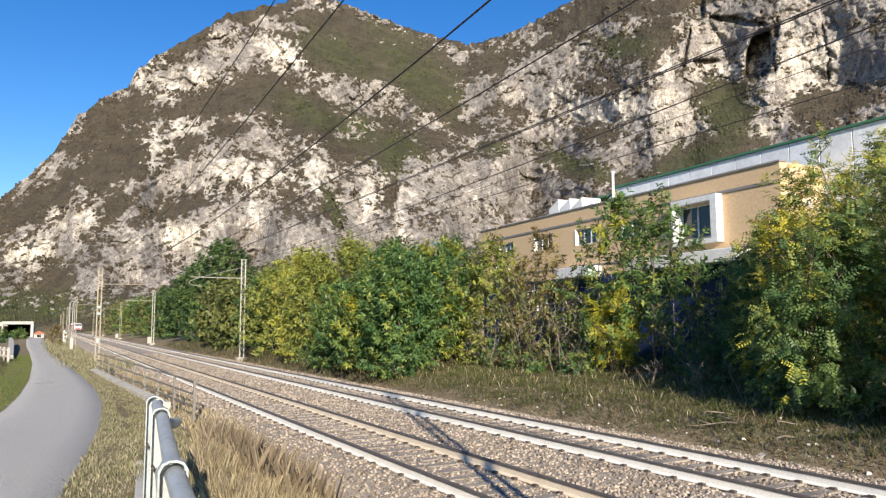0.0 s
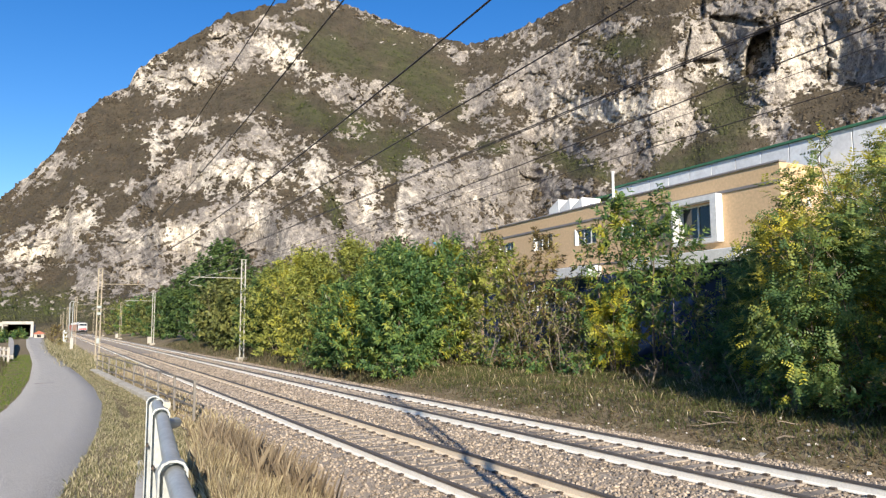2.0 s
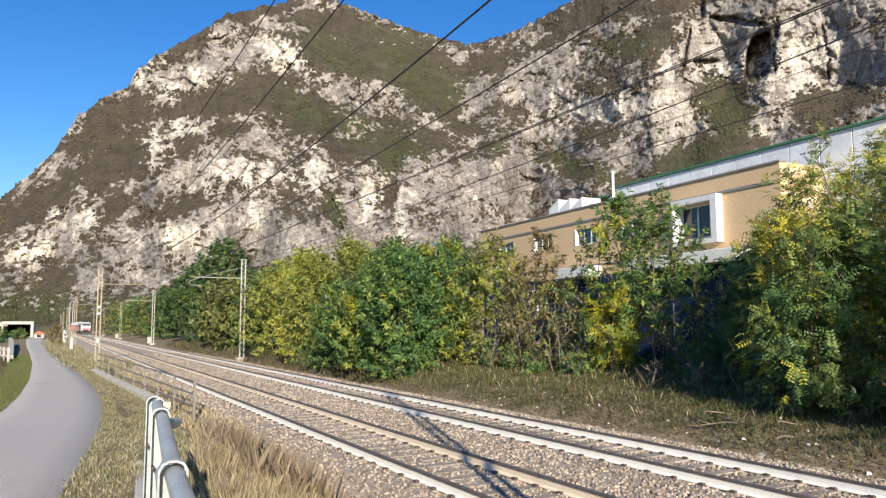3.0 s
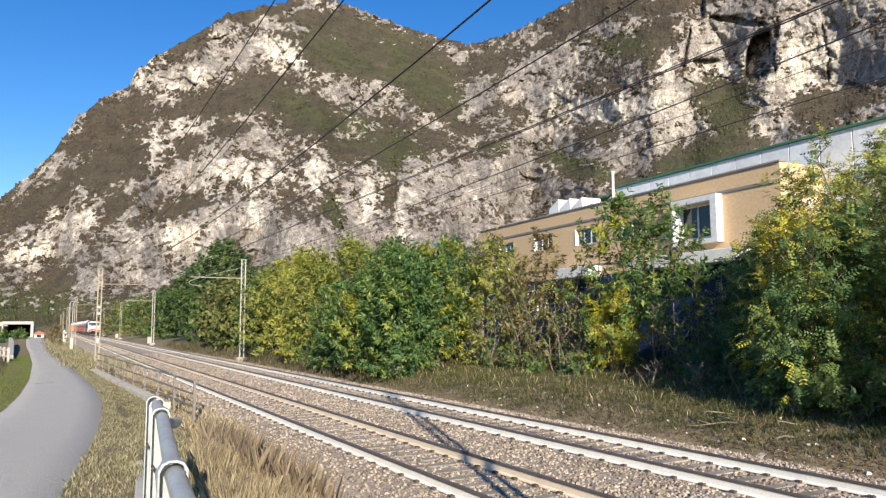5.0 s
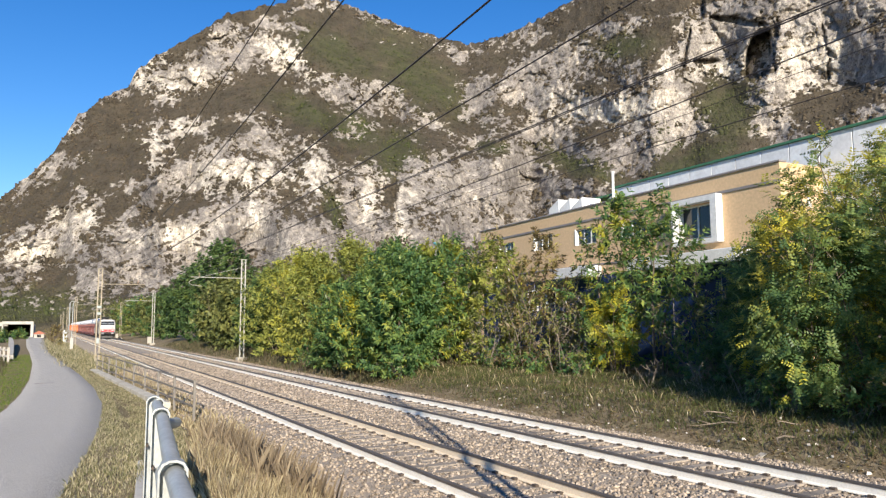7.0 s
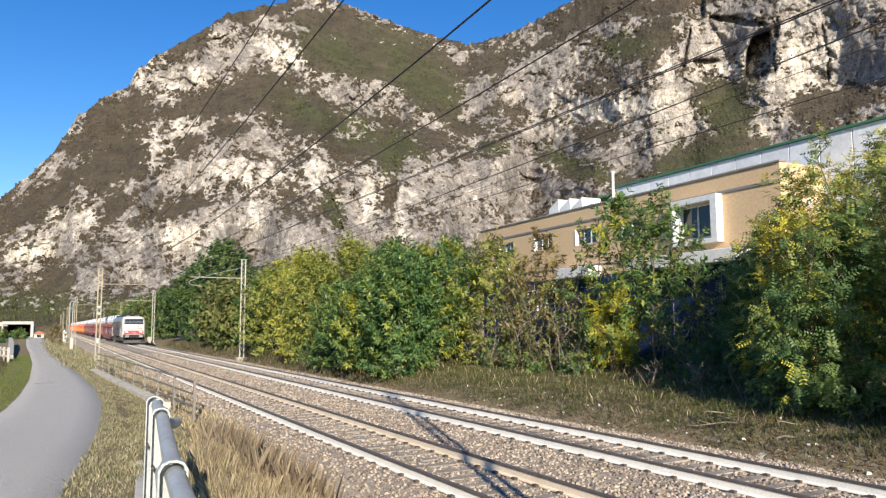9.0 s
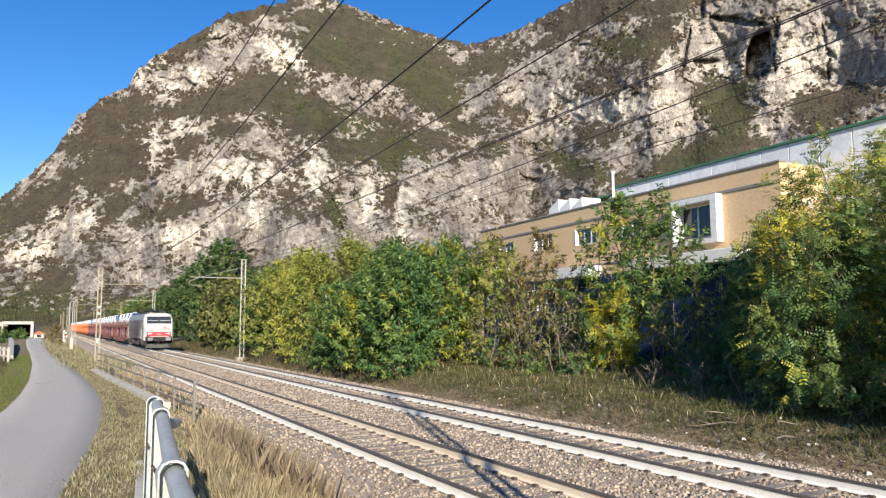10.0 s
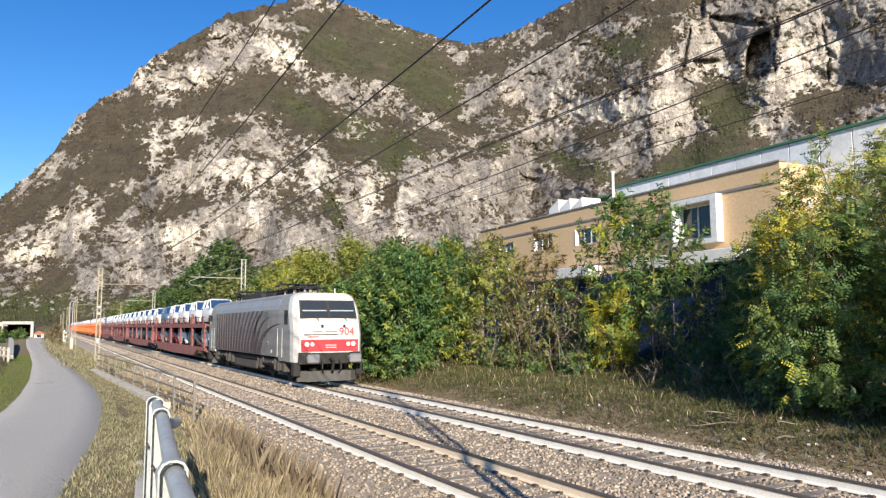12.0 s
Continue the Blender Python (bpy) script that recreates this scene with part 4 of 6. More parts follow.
    part("cap", Geo().tube((0, 0, 2.3), (0, 0, 2.37), 0.1, n=10), M["white_trim"], v)
    k = thing("roof_unit", FACTORY @ Matrix.Translation((12.7, -1.4, 8.45)), "small white ventilation unit on the roof", "vent")
    part("casing", Geo().rounded(-0.5, 0.5, -0.4, 0.4, 0, 0.85, 0.05), M["white_trim"], k)
    w = thing("wall_lamp", FACTORY @ Matrix.Translation((-0.3, -1.1, 7.2)), "white gooseneck lamp on the end wall", "lamp")
    part("arm", Geo().pipe([(0, 0, 0.75), (-0.25, 0, 0.8), (-0.4, 0, 0.65), (-0.42, 0, 0.1), (-0.3, 0, 0.0), (0, 0, 0.0)], 0.045, 8), M["white_trim"], w)
    part("lamp_head", Geo().tube((-0.42, 0, 0.1), (-0.42, 0, -0.12), 0.06, 0.13, 10), M["white_trim"], w)
    s = thing("street_lamp", Matrix.Translation((22, 42.4, 0.4)), "teal street lamp with a slanted head", "street lamp")
    part("lamp_post", Geo().tube((0, 0, 0), (0, 0, 7.0), 0.06, 0.04, 8), M["band"], s)
    part("lamp_head", Geo().bar((0, 0.1, 7.32), (0, -1.45, 6.78), 0.2, 0.11), M["teal"], s, bevel=0.03)


build_factory()
# ---- trees and undergrowth ----
G1, G2, G3, Y1, Y2 = (0.055, 0.12, 0.05), (0.105, 0.20, 0.07), (0.22, 0.31, 0.085), (0.60, 0.55, 0.075), (0.80, 0.68, 0.06)
M["leaf_green"] = leafy("leaves_green", [(0, G1), (0.35, G2), (0.75, G3), (1, (0.42, 0.42, 0.08))], 0.5, (Y2, 0.12), sprays=True)
M["leaf_turning"] = leafy("leaves_turning", [(0, G1), (0.3, G2), (0.65, G3), (0.85, (0.42, 0.42, 0.08)), (1, Y1)], 0.55, (Y2, 0.36), sprays=True)
M["leaf_locust"] = leafy("leaves_locust", [(0, (0.07, 0.135, 0.055)), (0.45, (0.14, 0.225, 0.075)), (0.8, (0.28, 0.33, 0.09)), (1, Y1)], 0.45, (Y2, 0.3), sprays=True)
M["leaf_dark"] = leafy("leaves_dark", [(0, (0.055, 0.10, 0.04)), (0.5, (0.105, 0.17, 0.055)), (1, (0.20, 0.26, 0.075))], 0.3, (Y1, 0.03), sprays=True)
M["leaf_yellow"] = leafy("leaves_yellow", [(0, (0.24, 0.29, 0.07)), (0.5, (0.46, 0.46, 0.095)), (1, (0.68, 0.62, 0.11))], 0.7, (Y2, 0.25), sprays=True)
M["leaf_olive"] = leafy("leaves_olive", [(0, (0.16, 0.21, 0.06)), (0.5, (0.31, 0.335, 0.085)), (1, (0.52, 0.50, 0.11))], 0.4, (Y1, 0.15), sprays=True)
M["leaf_amber"] = leafy("leaves_amber", [(0, (0.09, 0.15, 0.055)), (0.35, (0.20, 0.26, 0.075)), (0.6, (0.38, 0.38, 0.09)), (1, (0.72, 0.58, 0.08))], 0.45, (Y2, 0.4), sprays=True)
M["leaf_sage"] = leafy("leaves_sage", [(0, (0.11, 0.14, 0.05)), (0.5, (0.20, 0.22, 0.075)), (1, (0.33, 0.325, 0.10))], 0.4, (Y1, 0.08), sprays=True)
M["leaf_dry"] = leafy("leaves_dry", [(0, (0.18, 0.13, 0.06)), (0.6, (0.30, 0.235, 0.10)), (1, (0.42, 0.36, 0.11))], 0.8, (Y1, 0.2), sprays=True)
M["leaf_gold"] = leafy("leaves_gold", [(0, (0.10, 0.17, 0.04)), (0.35, (0.22, 0.28, 0.06)), (0.6, (0.45, 0.42, 0.05)), (1, (0.78, 0.60, 0.04))], 0.8, (Y2, 0.45), sprays=True)
M["leaf_sparse"] = leafy("leaves_sparse", [(0, (0.10, 0.13, 0.04)), (0.6, (0.20, 0.22, 0.07)), (0.9, (0.30, 0.26, 0.09)), (1, Y1)], 0.6, (Y2, 0.15), sprays=True)
M["straw"] = leafy("straw_grass", [(0, (0.20, 0.15, 0.08)), (0.5, (0.43, 0.345, 0.195)), (1, (0.66, 0.56, 0.36))], gloss=0.7)
M["verge"] = leafy("verge_grass", [(0, (0.09, 0.105, 0.04)), (0.45, (0.28, 0.25, 0.125)), (1, (0.62, 0.54, 0.36))], gloss=0.7)
M["grass"] = leafy("green_grass", [(0, (0.08, 0.12, 0.02)), (0.6, (0.14, 0.20, 0.03)), (1, (0.24, 0.25, 0.06))], gloss=0.6)
M["leaf_litter"] = leafy("fallen_leaves", [(0, (0.10, 0.065, 0.035)), (0.5, (0.20, 0.14, 0.075)), (0.9, (0.33, 0.24, 0.13)), (1, (0.5, 0.42, 0.08))], gloss=0.7)
M["olive_weed"] = leafy("olive_weeds", [(0, (0.06, 0.075, 0.02)), (0.6, (0.10, 0.12, 0.035)), (1, (0.17, 0.17, 0.06))], gloss=0.6)
M["dead_weed"] = leafy("dead_weeds", [(0, (0.17, 0.125, 0.08)), (0.6, (0.31, 0.24, 0.155)), (1, (0.46, 0.365, 0.24))], gloss=0.7)
M["bank"] = leafy("bank_weeds", [(0, (0.06, 0.05, 0.028)), (0.45, (0.125, 0.10, 0.055)), (0.75, (0.09, 0.11, 0.042)), (1, (0.31, 0.245, 0.15))], gloss=0.7)


def unit(a):
    return a / (np.linalg.norm(a, axis=1, keepdims=True) + 1e-9)


def leaf_mesh(p, d, face, size, mat, pairs=0, tint=None, wide=0.25):
    """Leaves at the points p that point along d and turn their faces to face. pairs: each is a feathered frond with that many pairs of leaflets."""
    n = len(p)
    w = unit(np.cross(d, face))
    u = np.cross(w, d)
    s = (size * (0.6 + 0.8 * RNG.random(n)))[:, None]
    tint = RNG.random(n) if tint is None else tint
    fold = 0.08
    if pairs:
        ps, ds, us, ss = [], [], [], []
        for k in range(pairs):
            f = (k + 0.7) / pairs
            root = p + d * s * f - u * s * 0.25 * f * f
            for sg in (-1, 1):
                ps.append(root)
                ds.append(unit(w * sg + d * 0.45 - u * 0.15 + RNG.normal(0, 0.12, (n, 3))))
                us.append(u)
                ss.append(s * (0.34 - 0.1 * f))
        p, d, u, s = (np.concatenate(q) for q in (ps, ds, us, ss))
        tint = np.concatenate([tint] * (2 * pairs)) + RNG.normal(0, 0.07, len(p))
        w = unit(np.cross(d, u))
        n = len(p)
        wide, fold = 0.26, 0.04
    mid = p + d * s * 0.5
    l, r = mid + w * s * wide + u * s * fold, mid - w * s * wide + u * s * fold
    vs = np.stack([p, l, p + d * s - u * s * 0.12, r], 1).reshape(-1, 3)
    k = np.arange(n) * 4
    me = fast_mesh("crown", vs, np.stack([k, k + 1, k + 2, k + 3], 1), mat)
    at = me.attributes.new("tint", "FLOAT", "POINT")
    at.data.foreach_set("value", np.repeat(np.clip(tint, 0, 1), 4).astype(np.float32))
    return me


def grow(h, spread, stems, seed, lean=0.3, kids=7, twigs=5, low=0.12):
    """Stems, limbs and twigs as (start, end, radius, radius, level)."""
    rnd = random.Random(seed)
    segs = []

    def branch(p, d, length, r, level):
        n = 5 if level == 0 else 3
        pts = [p]
        for k in range(n):
            d = (d + Vector((rnd.gauss(0, 0.13), rnd.gauss(0, 0.13), rnd.gauss(0.05, 0.08)))).normalized()
            q = pts[-1] + d * (length / n)
            segs.append((pts[-1], q, r * (1 - k / n * 0.75), r * (1 - (k + 1) / n * 0.75), level))
            pts.append(q)
        if level < 2:
            m = kids if level == 0 else twigs
            for k in range(m):
                f = low + (1 - low) * (k + rnd.random()) / m
                i = min(n - 1, int(f * n))
                o = pts[i].lerp(pts[i + 1], f * n - i)
                a = rnd.random() * 6.283
                out = Vector((math.cos(a), math.sin(a), rnd.uniform(0.1, 0.8))).normalized()
                ln = spread * (1.05 - 0.55 * f) * rnd.uniform(0.6, 1.1) if level == 0 else length * rnd.uniform(0.35, 0.6)
                branch(o, (out + d * 0.35).normalized(), ln, r * (0.45 if level == 0 else 0.4), level + 1)

    for k in range(stems):
        a = rnd.random() * 6.283
        o = Vector((math.cos(a), math.sin(a), 0)) * (0.0 if stems == 1 else rnd.uniform(0.1, 0.55) * spread * 0.5)
        d = Vector((math.cos(a) * lean, math.sin(a) * lean, 1)).normalized()
        branch(o - Vector((0, 0, 0.15)), d, h * rnd.uniform(0.7, 0.98), 0.012 * h * rnd.uniform(0.8, 1.2) / max(1, stems ** 0.4), 0)
    return segs


def tree(x, y, h, spread, mat, leaves, label, seed, stems=3, leaf=0.12, bare=False, kids=7, twigs=5, category="tree", name="tree",
         low=0.12, group="trees beside the railway", fill=0.85, pairs=0, base=0.04, per=24, wide=0.25, reach=0.42):
    """fill: the share of the leaves that stand round shoots through the whole crown, down to the height base * h; the rest sit on the twigs.
    per: leaves on one shoot; reach: a shoot's length as a share of the spread."""
    t = thing(name, Matrix.Translation((x, y, ground_z(x, y))), label, category, group)
    segs = grow(h, spread, stems, seed, kids=kids, twigs=twigs, low=low)
    g = Geo()
    for a, b, r0, r1, lv in segs:
        if lv == 2 and not bare and y > 30:
            continue
        g.tube(a, b, max(r0, 0.008 if bare else 0.006), max(r1, 0.005), 6 if lv == 0 else 3, caps=False)
    part("trunk", g, M["twig"] if bare else M["bark"], t)
    ends = [(a, b) for a, b, _, _, lv in segs if lv == 2] + [(a, b) for a, b, _, _, lv in segs if lv == 1][::2]
    if not leaves:
        return t
    gen = np.random.default_rng(seed)
    n2 = int(leaves * fill) // per * per
    n1 = leaves - n2
    i = gen.integers(0, len(ends), n1)
    p0, p1 = np.array([e[0][:] for e in ends])[i], np.array([e[1][:] for e in ends])[i]
    p = p0 + (p1 - p0) * gen.random((n1, 1)) + gen.normal(0, 0.05 * (1 + leaf), (n1, 3))
    d = unit(unit(p - np.array([0, 0, h * 0.5])) * 0.7 + gen.normal(0, 0.6, (n1, 3)) + np.array([0, 0, -0.15]))
    face = unit(np.array([0, 0, 0.8]) + gen.normal(0, 0.5, (n1, 3)))
    tint = gen.random(n1)
    if n2:
        # shoots that lean outwards in an uneven crown: wide below the middle, ragged at the top
        m = n2 // per
        f = base + (1 - base) * gen.random(m) ** 0.85
        ang = gen.random(m) * 6.283
        lobes = 1 + 0.22 * np.sin(2 * ang + seed) + 0.16 * np.sin(3 * ang + 7 * f + seed * 2)
        rad = spread * np.interp(f, [0, 0.12, 0.4, 0.7, 0.9, 1], [0.62, 0.85, 0.95, 0.78, 0.45, 0.1]) * gen.random(m) ** 0.45 * lobes * (0.8 + 0.3 * gen.random(m))
        c = np.stack([rad * np.cos(ang), rad * np.sin(ang), h * f * 0.95], 1)
        out = np.stack([np.cos(ang), np.sin(ang), 0 * ang], 1)
        axis = unit(out * (1.0 - 0.55 * f)[:, None] + np.array([0, 0, 1.0]) * (0.1 + 1.0 * f)[:, None] + gen.normal(0, 0.35, (m, 3)))
        ln = spread * reach * (0.5 + 0.8 * gen.random(m))
        k = np.repeat(np.arange(m), per)
        along = gen.random(n2)
        q = c[k] + axis[k] * (ln[k] * along)[:, None]
        side = unit(np.cross(axis[k], gen.normal(0, 1, (n2, 3))))
        dq = unit(side * 0.9 + axis[k] * (0.25 + 0.7 * along)[:, None] + np.array([0, 0, -0.22]))
        p = np.concatenate([p, q])
        d = np.concatenate([d, dq])
        face = np.concatenate([face, unit(axis[k] * 0.6 + np.array([0, 0, 0.4]) + np.array(SUN_FROM[:]) * 0.35 + gen.normal(0, 0.3, (n2, 3)))])
        tint = np.concatenate([tint, 0.62 * gen.random(m)[k] + 0.38 * gen.random(n2)])
    p[:, 2] = np.maximum(p[:, 2], 0.06)
    part("crown", leaf_mesh(p, d, face, leaf, mat, pairs, tint, wide), None, t)
    return t


def blades(name, n, place, height, width, mat, label, category, lean=0.35, clump=0.0):
    """Grass: single bent blades. place gives the foot of each."""
    xy = place(n)
    if clump:
        c = xy[RNG.integers(0, n, n // 11)]
        xy = c[RNG.integers(0, len(c), n)] + RNG.normal(0, clump, (n, 2))
    z = np.array([max(ground_z(a, b), bed_z(a) if 3.6 < a < 12.8 else -9) for a, b in xy])
    foot = np.column_stack([xy, z - 0.02])
    h = height * (0.45 + 0.75 * RNG.random(n))
    a = RNG.random(n) * 6.283
    side = np.stack([np.cos(a), np.sin(a), 0 * a], 1) * (width * (0.6 + 0.8 * RNG.random(n)))[:, None]
    b = RNG.random(n) * 6.283
    bend = np.stack([np.cos(b), np.sin(b), 0 * b], 1) * (lean * h * RNG.random(n))[:, None]
    up = np.stack([0 * h, 0 * h, h], 1)
    vs = np.stack([foot - side, foot + side, foot + up * 0.55 + bend * 0.35 + side * 0.7, foot + up + bend], 1).reshape(-1, 3)
    k = np.arange(n) * 4
    faces = np.concatenate([np.stack([k, k + 1, k + 2], 1), np.stack([k, k + 2, k + 3], 1)])
    tagged(new(name, fast_mesh(name, vs, faces, mat)), label, category, kind="stuff")


def build_trees():
    rows = [
        # x, y, height, spread, leaves, count, stems, words
        (15.6, 34.0, 5.6, 2.2, "leaf_green", 15000, 4, "dense green locust tree with small turning leaves"),
        (15.2, 37.6, 5.0, 1.9, "leaf_turning", 12000, 4, "green locust shrub with bright yellow patches"),
        (17.2, 38.5, 6.8, 2.3, "leaf_green", 13000, 4, "dense green locust tree with small turning leaves"),
        (17.4, 34.8, 6.2, 2.0, "leaf_turning", 9000, 4, "green locust tree with bright yellow patches"),
        (15.4, 41.5, 4.6, 1.9, "leaf_green", 10000, 4, "dense green locust shrub beside the ballast"),
        (17.0, 44.0, 7.4, 2.5, "leaf_olive", 13000, 4, "olive green tree turning yellow"),
        (16.0, 48.5, 7.0, 2.5, "leaf_olive", 12000, 4, "olive green tree turning yellow"),
        (16.6, 53.5, 7.7, 2.6, "leaf_yellow", 12000, 4, "yellowish autumn tree beside the railway"),
        (16.2, 58.5, 7.0, 2.6, "leaf_olive", 11000, 4, "olive green tree turning yellow"),
        (17.6, 66, 6.8, 2.8, "leaf_dark", 9000, 4, "dark green tree behind the catenary mast"),
        (17.0, 74, 6.4, 3.0, "leaf_sage", 9000, 4, "olive green tree turning yellow"),
        (17.2, 84, 7.4, 3.2, "leaf_sage", 9000, 4, "olive green tree turning yellow"),
        (19.5, 98, 12.6, 5.0, "leaf_dark", 14000, 4, "tall dark green tree by the railway"),
        (19.0, 116, 11.0, 4.6, "leaf_dark", 11000, 4, "tall dark green tree by the railway"),
        (18.2, 136, 8.4, 4.2, "leaf_dark", 9000, 4, "dark green tree by the railway"),
        (18.0, 160, 7.8, 4.2, "leaf_sage", 8000, 4, "olive brown tree by the railway"),
        (18.5, 190, 8.4, 5.0, "leaf_green", 8000, 4, "dark green tree far along the railway"),
        (18.5, 235, 9.0, 6.5, "leaf_sage", 8000, 4, "olive green tree far along the railway"),
        (20.0, 36.5, 6.6, 2.1, "leaf_turning", 9000, 3, "locust tree with yellow leaf tips"),
        (20.6, 33.0, 6.4, 1.9, "leaf_olive", 6000, 3, "thin half-bare tree with few leaves"),
        (21.6, 30.0, 6.6, 1.7, "leaf_dry", 2600, 3, "thin half-bare tree with few leaves"),
        (22.0, 24.8, 7.5, 2.1, "leaf_turning", 4600, 3, "locust tree with green and yellow leaves"),
        (21.8, 22.2, 7.3, 1.8, "leaf_green", 4200, 3, "locust tree with green and yellow leaves"),
        (19.2, 13.6, 6.4, 1.8, "leaf_amber", 3800, 4, "big locust tree with feathered leaves turning yellow"),
        (17.3, 11.5, 4.6, 1.8, "leaf_locust", 3600, 4, "locust tree with feathered leaves turning yellow"),
        (18.9, 9.7, 6.6, 1.9, "leaf_locust", 3600, 4, "big dark green locust tree with feathered leaves"),
        (21.0, 12.0, 7.4, 2.0, "leaf_amber", 4200, 4, "big locust tree with feathered leaves turning yellow"),
        (22.0, 16.8, 5.0, 1.6, "leaf_green", 3500, 3, "green locust tree in the shade"),
        # next three stand unseen, right of the view, added to shade the bank
        (16.9, 6.3, 6.4, 2.0, "leaf_locust", 3600, 4, "big dark green locust tree with feathered leaves"),
        (15.7, 5.2, 4.6, 1.6, "leaf_dark", 2600, 4, "unseen dark green locust shrub added to shade the bank"),
        (17.4, 2.8, 6.6, 2.2, "leaf_locust", 3000, 4, "big dark green locust tree with feathered leaves"),
        # added behind the near trees to keep sun off the blue wall
        (23.8, 15.4, 6.8, 2.0, "leaf_amber", 3000, 4, "amber locust tree with feathered leaves, added to shade the blue wall"),
        # two dark-leaved shrubs added so the shaded gap reads near black
        (22.8, 18.6, 4.4, 1.4, "leaf_dark", 3200, 4, "dark green locust shrub added to deepen the shaded gap"),
        (20.9, 17.0, 2.3, 1.2, "leaf_dark", 1500, 4, "dark green locust shrub added to deepen the shaded gap"),
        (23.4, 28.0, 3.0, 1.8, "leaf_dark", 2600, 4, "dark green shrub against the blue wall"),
        # another added blocker, between the sun and the blue wall
        (24.9, 19.2, 4.2, 1.3, "leaf_dark", 1800, 4, "big dark green locust tree with feathered leaves"),
    ]
    for k, (x, y, h, s, lm, n, st, words) in enumerate(rows):
        if y < 20:
            # close by: fronds with single leaflets
            tree(x, y, h, s, M[lm], int(n * 0.72), words, 100 + k, st, 0.33, pairs=5, fill=0.8, base=0.06, per=12)
        elif y < 62:
            tree(x, y, h, s, M[lm], int(n * 1.0), words, 100 + k, st, 0.24, fill=0.85, base=0.02, per=22, wide=0.17)
        else:
            tree(x, y, h, s, M[lm], n, words, 100 + k, st, 0.4, fill=0.85, base=0.02, per=24, wide=0.3, reach=0.3)
    # big-leaved shrub, half of it turned yellow, and its small neighbour
    tree(20.4, 23.4, 3.3, 1.05, M["leaf_gold"], 560, "low shrub with large feathered leaves half turned bright yellow", 421, 4, 0.42, pairs=5, fill=0.9, base=0.1, per=10)
    for k, (x, y, h) in enumerate([(20.4, 30.2, 4.4), (19.8, 28.6, 3.8), (21.0, 28.0, 4.8), (20.2, 26.6, 4.0), (19.0, 31.4, 3.4), (21.6, 26.4, 4.4), (19.4, 25.6, 2.8), (20.8, 19.4, 3.2), (21.8, 32.0, 4.6)]):
        tree(x, y, h, 1.9, M["leaf_sparse"], 340, "tangle of bare pale stems with few drying leaves", 300 + k, 5, 0.17, True, 3, 2, category="shrub", name="bare_shrub", group="bare shrubs", fill=0.35, per=10)
    # dark leaves added over the gap's soil, deepening its shade by colour
    for k, (x, y, h) in enumerate([(19.4, 16.2, 1.0), (20.2, 18.2, 1.1), (21.4, 19.6, 1.6), (21.8, 17.6, 1.5)]):
        tree(x, y, h, 1.0, M["leaf_dark"], 700, "low dark brambles added to darken the shade under the trees", 560 + k, 6, 0.15, True, 5, 3, category="brambles", name="bramble",
             group="brambles under the trees", fill=0.6, per=14)
    for k, (x, y, h) in enumerate([(17.4, 14.4, 1.7), (18.2, 16.8, 1.2), (18.0, 19.2, 1.1), (16.6, 12.6, 1.0)]):
        tree(x, y, h, 0.7, None, 0, "thin pale bare sapling on the bank", 590 + k, 2, 0.1, True, 5, 3, category="sapling", name="bare_sapling", group="bare saplings")
    fall = random.Random(31)
    for k in range(16):
        y = fall.uniform(11, 24)
        x = fall.uniform(14.6, 17.5 + 0.16 * (y - 11))
        a, ln = fall.uniform(0, 6.28), fall.uniform(0.5, 1.5)
        b = thing("fallen_branch", Matrix.Translation((x, y, ground_z(x, y))), "dry pale branch lying on the bank", "branch", "fallen branches")
        pts = [(math.cos(a + 0.3 * q) * ln * q / 4, math.sin(a + 0.3 * q) * ln * q / 4, 0.05 + 0.05 * math.sin(q * 1.3 + k)) for q in range(5)]
        g = Geo()
        for q in range(4):
            g.tube(pts[q], pts[q + 1], 0.020 - 0.004 * q, 0.016 - 0.004 * q, 6)
        g.tube(pts[2], (pts[2][0] + 0.3 * ln * math.cos(a + 1.3), pts[2][1] + 0.3 * ln * math.sin(a + 1.3), 0.14), 0.010, 0.005, 5)
        part("branch", g, M["twig"], b)
    rnd = random.Random(12)
    for k in range(34):
        y = 7 + k * 1.15 + rnd.uniform(-0.4, 0.4)
        if 14.5 < y < 23.5:
            continue
        x = rnd.uniform(16.4, 18.6) if y < 20 else rnd.uniform(18.5, 20.5)
        if y > 32:
            x = rnd.uniform(14.4, 15.6)
        tree(x, y, rnd.uniform(0.7, 1.5), rnd.uniform(0.6, 1.0), M["leaf_dry"] if rnd.random() < 0.45 else M["leaf_green"], 500, "low brambles and weeds at the foot of the trees", 500 + k, 5, 0.14, True,
             4, 3, category="brambles", name="bramble", group="brambles under the trees", fill=0.5, per=12)


